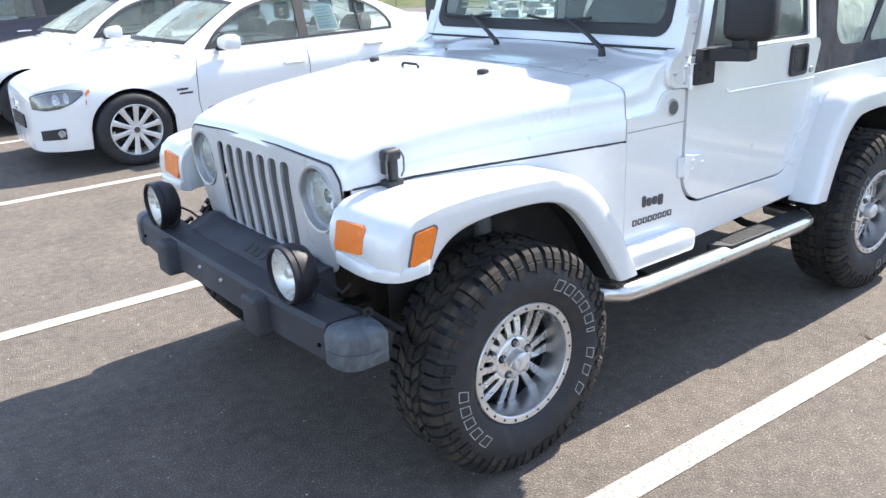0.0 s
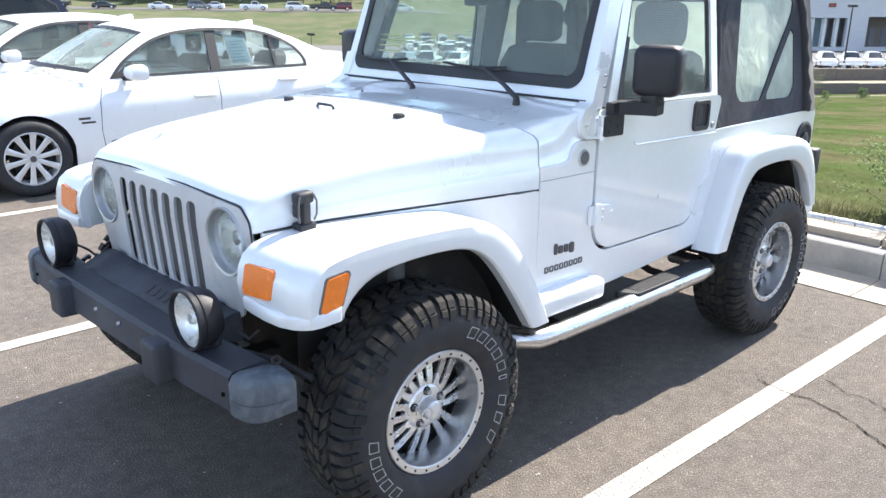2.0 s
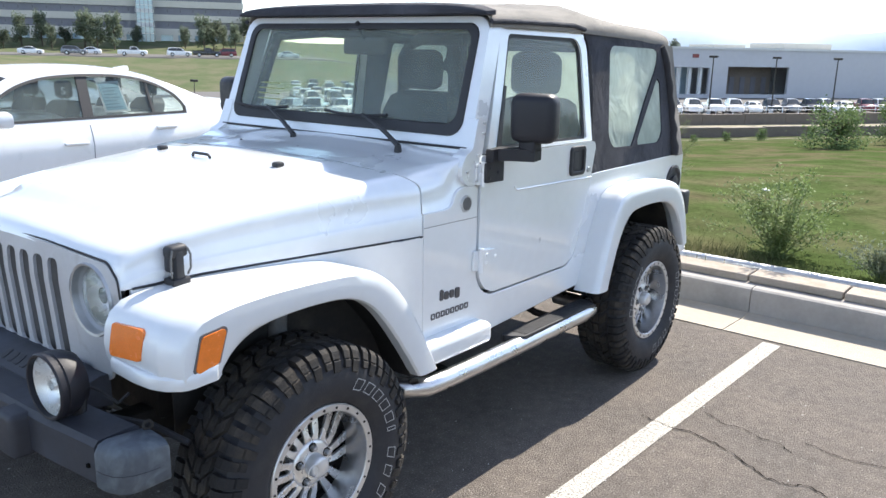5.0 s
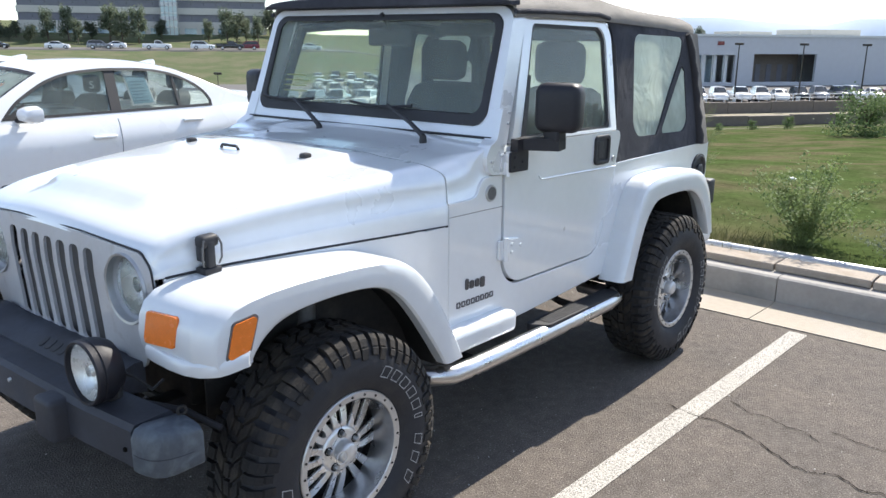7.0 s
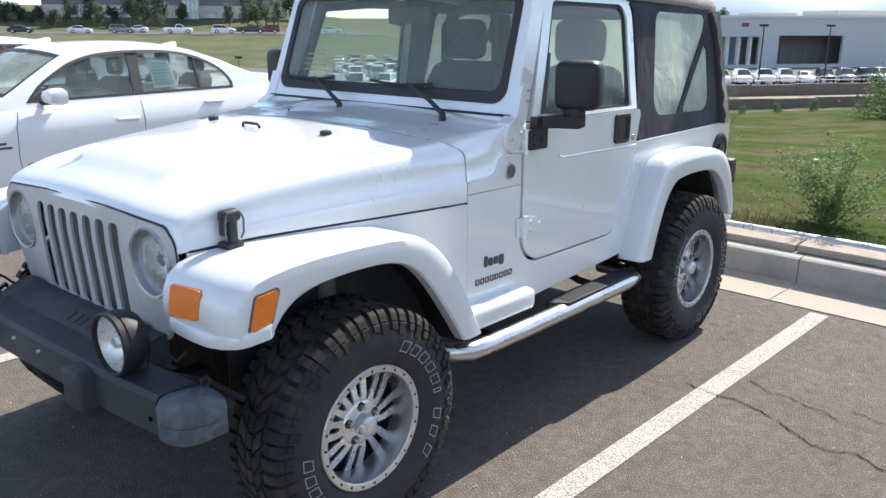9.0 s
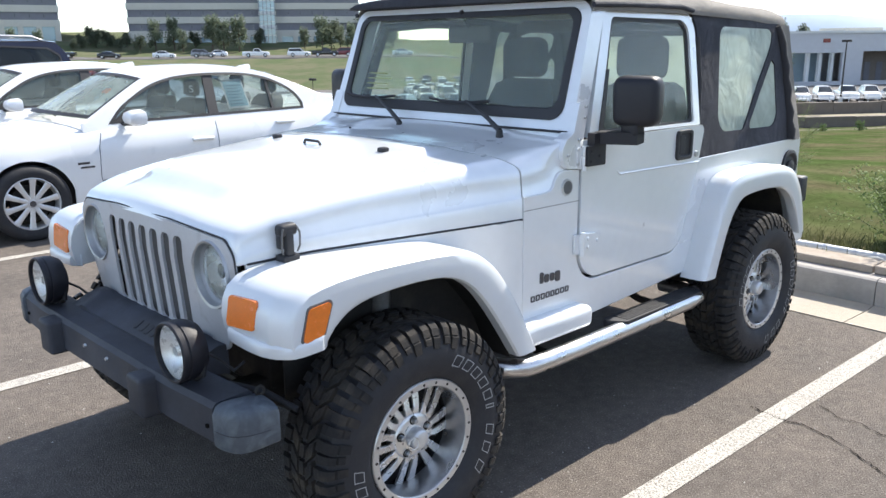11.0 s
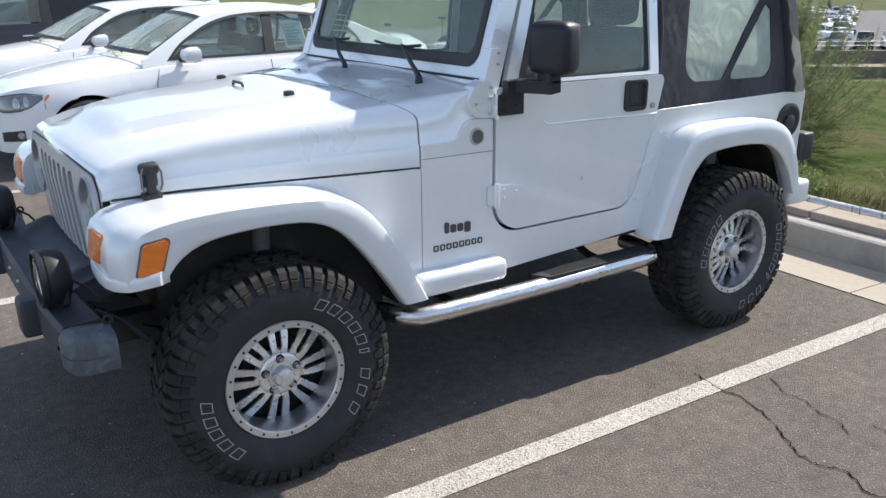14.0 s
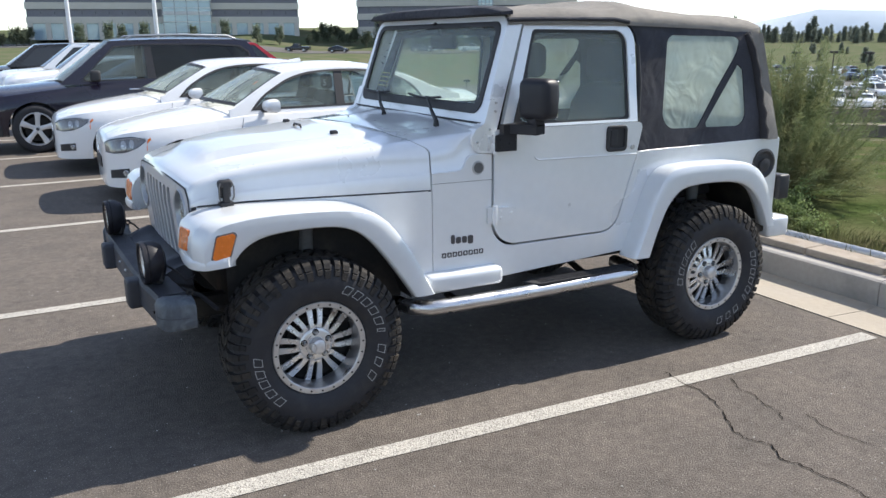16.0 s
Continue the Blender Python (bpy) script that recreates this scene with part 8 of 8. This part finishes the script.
bm = B(); cyl(bm, (0, 0, LOT), (0, 0, LOT + 1.0), 0.05, None, 6)
for k in range(48):
    xk, yk = sv(80.6, -100 + 2.44 * k)
    if k == 0:
        pst = part("post", bm, WHITEMAST, gr); pst.matrix_basis = Matrix.Translation((xk, yk, 0))
    else:
        o = share("post", pst, gr, Matrix.Translation((xk, yk, 0))); o.matrix_parent_inverse = pst.matrix_parent_inverse

# far cars
rc_ = random.Random(11)
KINDS = ["white sedan", "silver sedan", "white suv", "silver suv", "dark sedan", "grey suv", "white truck", "black suv", "maroon suv", "white suv", "white sedan", "silver sedan", "tan sedan", "black truck"]
TOWARD = math.degrees(math.atan2(NY, NX))
FRONT = ["black suv", "white sedan", "white suv", "white truck", "white suv", "silver suv", "maroon truck", "white sedan", "silver suv", "black truck", "grey suv"]
for k in range(36):
    v = -104 + 2.95 * k
    x, y = sv(83.6 + rc_.uniform(-.2, .2), v)
    far_car(FRONT[k % len(FRONT)], x, y, LOT, TOWARD - 25 + rc_.uniform(-4, 4), "sales lot cars", " in the front row of the sales lot")
for s in (98, 103.5, 116, 121.5, 138, 144, 160, 166):
    v = -0.50 * s
    while v < -0.12 * s:
        if rc_.random() < 0.88:
            x, y = sv(s, v)
            far_car(rc_.choice(KINDS), x, y, LOT, TOWARD + (0 if rc_.random() < .5 else 180), "sales lot cars", " in the back rows of the sales lot")
        v += 2.9
for key, az, ds in (("white sedan", 66.1, 0), ("grey suv", 63.6, 0), ("white sedan", 62.8, 5), ("white truck", 60.1, 0), ("white suv", 57.2, 0), ("black truck", 55.4, 0), ("maroon suv", 54.35, 1), ("dark sedan", 69.5, 0), ("black truck", 72.4, 2), ("green suv", 75.8, 0), ("silver sedan", 50, 0)):
    s = 172 + ds
    r = s / math.cos(radians(az - TOWARD))
    x, y = at_polar(az, r)
    far_car(key, x, y, terrain(x, y) + 0.14, TOWARD + 90 + (180 if ds else 0), "hillside road cars", " on the hillside road")
far_car("red suv", 7.0, 28.3, 0.0, 180, "parked row", " standing behind the dark car")


# ---- plants ----
def leaf(bm, p, d, n, a, b):
    """One small leaf, bent along its middle."""
    d, n = Vector(d).normalized(), Vector(n).normalized()
    t = d.cross(n).normalized()
    v = [bm.verts.new(q) for q in (p, p + d * a * 0.5 + t * b, p + d * a, p + d * a * 0.5 - t * b)]
    bm.faces.new(v)


def tree(name, x, y, z, h, crown_r, leaves, size, mat, label, seed, group, tall=0.75, category="tree"):
    r = random.Random(seed)
    t = thing(name, (x, y, z), label, category, group)
    bm = B()
    base = Vector((x, y, z))
    tips = []
    tube(bm, [base + Vector((0, 0, -0.3)), base + Vector((0.02 * h, 0, h * 0.4)), base + Vector((0, 0.01 * h, h * 0.9))], [0.028 * h, 0.02 * h, 0.005 * h], 7)
    for k in range(12):
        a, f = r.uniform(0, 6.28), r.uniform(0.2, 0.8)
        q = base + Vector((0, 0, h * f))
        e = q + Vector((math.cos(a), math.sin(a), r.uniform(0.4, 1.0))) * crown_r * (1.05 - 0.6 * f)
        tube(bm, [q, q.lerp(e, 0.5) + Vector((0, 0, 0.03 * h)), e], [0.009 * h, 0.006 * h, 0.002 * h], 5)
        tips.append(e); tips.append(q.lerp(e, 0.6))
    part("trunk", bm, BARK, t)
    bm = B()
    clumps = [(base + Vector((r.gauss(0, 0.4) * crown_r, r.gauss(0, 0.4) * crown_r, h * (0.12 + (tall + 0.08) * r.random()))), r.uniform(0.25, 0.5) * crown_r) for _ in range(16)] + [(e, 0.35 * crown_r) for e in tips]
    for _ in range(leaves):
        c, cr = r.choice(clumps)
        p = c + Vector((r.gauss(0, 0.5), r.gauss(0, 0.5), r.gauss(0, 0.6))) * cr
        leaf(bm, p, (r.uniform(-1, 1), r.uniform(-1, 1), r.uniform(-0.6, 1)), (r.uniform(-1, 1), r.uniform(-1, 1), r.uniform(0, 1)), size * r.uniform(0.6, 1.4), size * 0.35)
    part("crown", bm, mat, t, "", 0)
    return t


def copies(src, places, group):
    for x, y, z, k, a in places:
        m = Matrix.Translation((x, y, z)) @ pose(0, 0, 0, 0, 0, a) @ Matrix.Diagonal((k * 0.9, k * 0.9, k, 1))
        copy_thing(src, m)


rt = random.Random(21)
x, y = at_polar(63, 196)
T1 = tree("young_tree", x, y, terrain(x, y), 8.0, 2.0, 1500, 0.50, LEAFMID, "slender young tree in front of the office block", 1, "office trees")
x, y = at_polar(55, 196)
T2 = tree("dark_tree", x, y, terrain(x, y), 6.5, 2.4, 1500, 0.50, LEAFDARK, "dark bushy tree on the far slope", 2, "slope trees", 0.65)
place = []
for az in (66.8, 65.6, 64.9, 62.2, 61.4, 56.6, 55.6, 54.6, 53.6, 86.5, 84.4, 83.6, 82.6, 79, 77.2, 75.4, 73.6):
    x, y = at_polar(az + rt.uniform(-.3, .3), 197 + rt.uniform(-4, 4)); place.append((x, y, terrain(x, y) - 0.2, rt.uniform(0.7, 1.1) * (0.62 if az > 70 else 0.92), rt.uniform(0, 360)))
copies(T1, place, "")
place = []
for az, r in [(68.5 + 0.42 * k, 205) for k in range(8)] + [(89.2 + 0.5 * k, 210) for k in range(10)] + [(52.8 - 0.5 * k, 205) for k in range(5)] + [(67.6, 200), (64, 199), (60, 200)]:
    x, y = at_polar(az + rt.uniform(-.2, .2), r + rt.uniform(-6, 6)); place.append((x, y, terrain(x, y) - 0.3, rt.uniform(0.65, 1.15) * (0.62 if az > 66 else 0.95), rt.uniform(0, 360)))
copies(T2, place, "")
for k in range(26):
    x, y = -20 + 5.2 * k + rt.uniform(-1.5, 1.5), -64 + rt.uniform(-3, 3)
    c = copy_thing(T2, Matrix.Translation((x, y, terrain(x, y) - 0.3)) @ pose(0, 0, 0, 0, 0, rt.uniform(0, 360)) @ Matrix.Diagonal((1.35, 1.35, rt.uniform(1.1, 1.5), 1)))
    c["label"], c["group"] = "dark leafy tree along the edge of the parking lot", "lot edge trees"
def conifer(name, x, y, z, h, r0, leaves, size, mat, label, seed, group):
    """A pine with whorled limbs, ragged outline and foliage nearly to the ground."""
    r = random.Random(seed)
    t = thing(name, (x, y, z), label, "tree", group)
    base = Vector((x, y, z))
    bm, bl = B(), B()
    tube(bm, [base + Vector((0, 0, -0.3)), base + Vector((0.015 * h, 0, h * 0.5)), base + Vector((0, 0, h))], [0.022 * h, 0.014 * h, 0.003 * h], 7)
    limbs = []
    for k in range(34):
        f = 0.10 + 0.86 * (k / 33)
        a, ln = k * 2.4 + r.uniform(-.5, .5), r0 * (1.08 - f) ** 0.75 * r.uniform(0.5, 1.2)
        q = base + Vector((0, 0, h * f))
        e = q + Vector((math.cos(a) * ln, math.sin(a) * ln, r.uniform(-0.06, 0.10) * h))
        tube(bm, [q, e], [0.007 * h, 0.002 * h], 4)
        limbs.append((q, e, ln))
    for _ in range(leaves):
        q, e, ln = r.choice(limbs)
        p = q.lerp(e, r.uniform(0.15, 1.08)) + Vector((r.gauss(0, 0.16), r.gauss(0, 0.16), r.gauss(0, 0.20))) * r0
        leaf(bl, p, (r.uniform(-1, 1), r.uniform(-1, 1), r.uniform(-0.5, 0.9)), (r.uniform(-1, 1), r.uniform(-1, 1), r.uniform(0, 1)), size * r.uniform(0.6, 1.4), size * 0.32)
    part("trunk", bm, BARK, t); part("crown", bl, mat, t, "", 0)
    return t


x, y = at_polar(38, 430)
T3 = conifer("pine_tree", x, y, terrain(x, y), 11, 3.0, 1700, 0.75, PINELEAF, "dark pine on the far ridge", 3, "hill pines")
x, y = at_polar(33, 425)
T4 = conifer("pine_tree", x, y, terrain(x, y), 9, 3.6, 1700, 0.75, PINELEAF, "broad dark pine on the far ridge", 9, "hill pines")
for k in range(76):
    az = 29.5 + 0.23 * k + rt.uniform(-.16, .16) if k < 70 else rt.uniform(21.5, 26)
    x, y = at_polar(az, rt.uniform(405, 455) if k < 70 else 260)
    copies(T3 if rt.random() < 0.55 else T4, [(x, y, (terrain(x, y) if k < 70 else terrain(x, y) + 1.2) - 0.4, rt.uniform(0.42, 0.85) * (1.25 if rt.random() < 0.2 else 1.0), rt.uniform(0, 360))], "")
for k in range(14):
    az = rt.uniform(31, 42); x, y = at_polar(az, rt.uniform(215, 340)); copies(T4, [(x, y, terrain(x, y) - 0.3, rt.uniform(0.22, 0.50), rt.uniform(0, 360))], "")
x, y = at_polar(12.7, 25)
SH = tree("round_shrub", x, y, terrain(x, y) - 0.75, 1.75, 0.85, 5200, 0.075, LEAFSHRUB, "round green shrub in the meadow", 5, "meadow shrubs", 0.6, "shrub")
x, y = at_polar(9.4, 29); copies(SH, [(x, y, terrain(x, y) - 0.1, 0.8, 70)], "")
for az, r, k in ((19.5, 74, 0.5), (17.3, 75, 0.6), (14.2, 77, 0.7), (12.6, 79, 0.55), (21.6, 71, 0.4)):
    x, y = at_polar(az, r); copies(SH, [(x, y, terrain(x, y) - 0.1, k, az * 40)], "")

# leafy sapling beside the pipe
sap = thing("leafy_shrub", (4.80, -0.85, terrain(4.80, -0.85)), "fresh green leafy sapling beside the pipe", "shrub", "kerbside plants")
rs = random.Random(8)
bm, bl = B(), B()
sb = Vector((4.80, -0.85, terrain(4.80, -0.85) - 0.03))
for k in range(44):
    a, sp = rs.uniform(0, 6.28), rs.uniform(0.05, 0.62)
    e = sb + Vector((math.cos(a) * sp, math.sin(a) * sp * 1.1, rs.uniform(0.22, 0.80) * (1.12 - sp * 0.75)))
    mid = sb.lerp(e, 0.55) + Vector((0, 0, 0.07))
    tube(bm, [sb + Vector((rs.uniform(-.05, .05), rs.uniform(-.05, .05), 0)), mid, e], [0.0035, 0.0028, 0.0012], 5)
    for j in range(105):
        t = rs.uniform(0.18, 1.02)
        p = (sb.lerp(mid, t / 0.55) if t < 0.55 else mid.lerp(e, (t - 0.55) / 0.45)) + Vector((rs.gauss(0, .030), rs.gauss(0, .030), rs.gauss(0, .028)))
        leaf(bl, p, (rs.uniform(-1, 1), rs.uniform(-1, 1), rs.uniform(-.3, .9)), (rs.uniform(-.6, .6), rs.uniform(-.6, .6), 1), rs.uniform(0.018, 0.042), rs.uniform(0.007, 0.012))
tagged(part("stem", bm, GREENSTEM, sap), kind="stuff"); part("leaves", bl, LEAFLIGHT, sap, "", 0)

# leafy weeds along the pipe, growing taller towards the pine
for wx, wy, wh in ((4.42, 0.05, 0.17), (4.55, 0.32, 0.24), (4.48, 0.62, 0.27), (4.72, 0.50, 0.30), (4.62, 0.92, 0.34), (4.88, 0.72, 0.36), (4.55, 1.30, 0.36), (4.95, 1.10, 0.42)):
    wz = terrain(wx, wy) - 0.02
    wd_ = thing("leafy_weed", (wx, wy, wz), "leafy green weed growing behind the kerb", "plant", "kerbside weeds")
    bm, bl = B(), B()
    for k in range(24):
        a, sp = rs.uniform(0, 6.28), rs.uniform(0.03, 0.22)
        q = Vector((wx + rs.uniform(-.04, .04), wy + rs.uniform(-.04, .04), wz))
        e = q + Vector((math.cos(a) * sp, math.sin(a) * sp * 1.2, wh * rs.uniform(0.45, 1.1)))
        tube(bm, [q, q.lerp(e, 0.6) + Vector((0, 0, 0.03)), e], [0.003, 0.002, 0.001], 5)
        for j in range(34):
            p = q.lerp(e, rs.uniform(0.2, 1.05)) + Vector((rs.gauss(0, .024), rs.gauss(0, .024), rs.gauss(0.01, .02)))
            leaf(bl, p, (rs.uniform(-1, 1), rs.uniform(-1, 1), rs.uniform(-.2, 1)), (rs.uniform(-1, 1), rs.uniform(-1, 1), 1), rs.uniform(0.018, 0.045), rs.uniform(0.005, 0.010))
    tagged(part("stem", bm, GREENSTEM, wd_), kind="stuff"); part("leaves", bl, LEAFLIGHT if wx < 4.6 else LEAFSHRUB, wd_, "", 0)

# low sage-grey plant by the pipe
lowp = thing("sage_plant", (4.62, -1.62, terrain(4.62, -1.62)), "low sage-grey plant beside the pipe", "plant", "kerbside plants")
bm, bl = B(), B()
for k in range(46):
    a, sp = rs.uniform(0, 6.28), rs.uniform(0.04, 0.34)
    q = Vector((4.62, -1.62, terrain(4.62, -1.62) - 0.02))
    e = q + Vector((math.cos(a) * sp * 0.8, math.sin(a) * sp * 1.3, rs.uniform(0.10, 0.26) * (1.15 - sp)))
    tube(bm, [q, q.lerp(e, 0.6) + Vector((0, 0, 0.04)), e], [0.003, 0.002, 0.001], 5)
    for j in range(46):
        p = q.lerp(e, rs.uniform(0.3, 1.05)) + Vector((rs.gauss(0, .02), rs.gauss(0, .02), rs.gauss(0.02, .02)))
        leaf(bl, p, (rs.uniform(-1, 1), rs.uniform(-1, 1), rs.uniform(0, 1)), (rs.uniform(-1, 1), rs.uniform(-1, 1), 1), rs.uniform(0.016, 0.034), rs.uniform(0.004, 0.008))
tagged(part("stem", bm, GREENSTEM, lowp), kind="stuff"); part("leaves", bl, SAGE, lowp, "", 0)

# crumpled scrap of white paper in the meadow
bm = B()
bmesh.ops.create_icosphere(bm, subdivisions=2, radius=0.05)
for v in bm.verts:
    v.co = Vector((v.co.x * 1.1, v.co.y * 0.8, v.co.z * 0.45)) * (1 + 0.45 * noise.noise(v.co * 28))
scrap = link("paper_scrap", bm, PAPER, sharp=10)
scrap.matrix_basis = Matrix.Translation((8.18, 0.3, terrain(8.18, 0.3) + 0.03))
tagged(scrap, "crumpled scrap of white paper in the grass", "paper scrap")

# feathery pine behind the kerb
px, py = 5.62, 1.38
pz = terrain(px, py) - 0.05
pine = thing("feathery_pine", (px, py, pz), "feathery olive-green young pine beyond the kerb", "shrub", "kerbside plants")
rp_ = random.Random(15)
bm, bl = B(), B()
pb = Vector((px, py, pz))
tube(bm, [pb, pb + Vector((0.03, 0.02, 0.7)), pb + Vector((0.0, 0.05, 1.15))], [0.05, 0.03, 0.008], 8)
for k in range(300):
    a, f = rp_.uniform(0, 6.28), rp_.random() ** 1.6
    q = pb + Vector((0, 0, 0.04 + 1.0 * f))
    ln = (1.16 - 0.62 * f) * rp_.uniform(0.42, 1.10)
    mid = q + Vector((math.cos(a), math.sin(a), 0.30)) * ln * 0.55
    e = q + Vector((math.cos(a) * (1 - 0.42 * f), math.sin(a) * (1 - 0.42 * f), 0.42 + 0.55 * f + rp_.uniform(-.35, .45))) * ln
    e.z = min(e.z, pz + 1.55 + rp_.uniform(-.30, .12))
    tube(bm, [q, mid, e], [0.006, 0.004, 0.0016], 5)
    for j in range(470):
        t = rp_.uniform(0.12, 1.0)
        p = q.lerp(mid, t * 2) if t < 0.5 else mid.lerp(e, t * 2 - 1)
        p = p + Vector((rp_.gauss(0, .022), rp_.gauss(0, .022), rp_.gauss(0, .022)))
        d = (e - q).normalized() + Vector((rp_.gauss(0, .70), rp_.gauss(0, .70), rp_.gauss(0.20, .55)))
        leaf(bl, p, d, (rp_.uniform(-1, 1), rp_.uniform(-1, 1), rp_.uniform(-1, 1)), rp_.uniform(0.030, 0.072), rp_.uniform(0.0014, 0.0028))
part("trunk", bm, GREENSTEM, pine); part("needles", bl, NEEDLE, pine, "", 0)

# meadow blades, thick along the pipe and thinning outwards
rg = random.Random(33)
bm = B()
def blade(x, y, h, w):
    z = terrain(x, y) - 0.02
    a = rg.uniform(0, 6.28); lx, ly = rg.gauss(0, .35) * h, rg.gauss(0, .35) * h
    c, s = math.cos(a) * w, math.sin(a) * w
    v = [bm.verts.new(q) for q in ((x - c, y - s, z), (x + c, y + s, z), (x + lx, y + ly, z + h))]
    bm.faces.new(v)
for _ in range(30000):
    u = rg.random() ** 2.0
    x = 4.22 + 5.0 * u; y = rg.uniform(-5.5, 4.5) * (0.6 + 0.5 * u) + u * 2
    blade(x, y, rg.uniform(0.015, 0.045) * (1 - 0.55 * u), rg.uniform(0.003, 0.006))
for cx, cy, n, hh in ((4.35, -0.15, 500, 0.33), (4.45, 0.35, 500, 0.38), (4.32, -1.35, 260, 0.2), (4.6, -2.1, 260, 0.22), (4.4, 0.9, 400, 0.35), (4.5, -0.6, 300, 0.22), (4.35, 1.6, 300, 0.3)):
    for _ in range(n):
        blade(cx + rg.gauss(0, .12), cy + rg.gauss(0, .25), 0.55 * hh * rg.uniform(0.3, 1.0), rg.uniform(0.003, 0.008))
tagged(link("grass", bm, BLADE, sharp=0), "green and straw grass blades along the kerb and meadow", "grass", kind="stuff")

# far mountains
bm = B()
rows = []
for k in range(91):
    az = -40 + 2.0 * k
    x, y = at_polar(az, 4300)
    h = 112 + 45 * noise.noise((az * 0.09, 0, 0)) + 30 * noise.noise((az * 0.33, 3, 0)) - 115 * smooth(34, 50, az)
    rows.append([(x * 0.97, y * 0.97, 5), (x * 0.985, y * 0.985, 5 + h * 0.6), (x, y, 5 + h)])
loft(bm, rows)
tagged(link("backdrop_mountains", bm, MOUNTAIN, sharp=80), "faint blue mountain range on the horizon", "mountains", kind="structure")
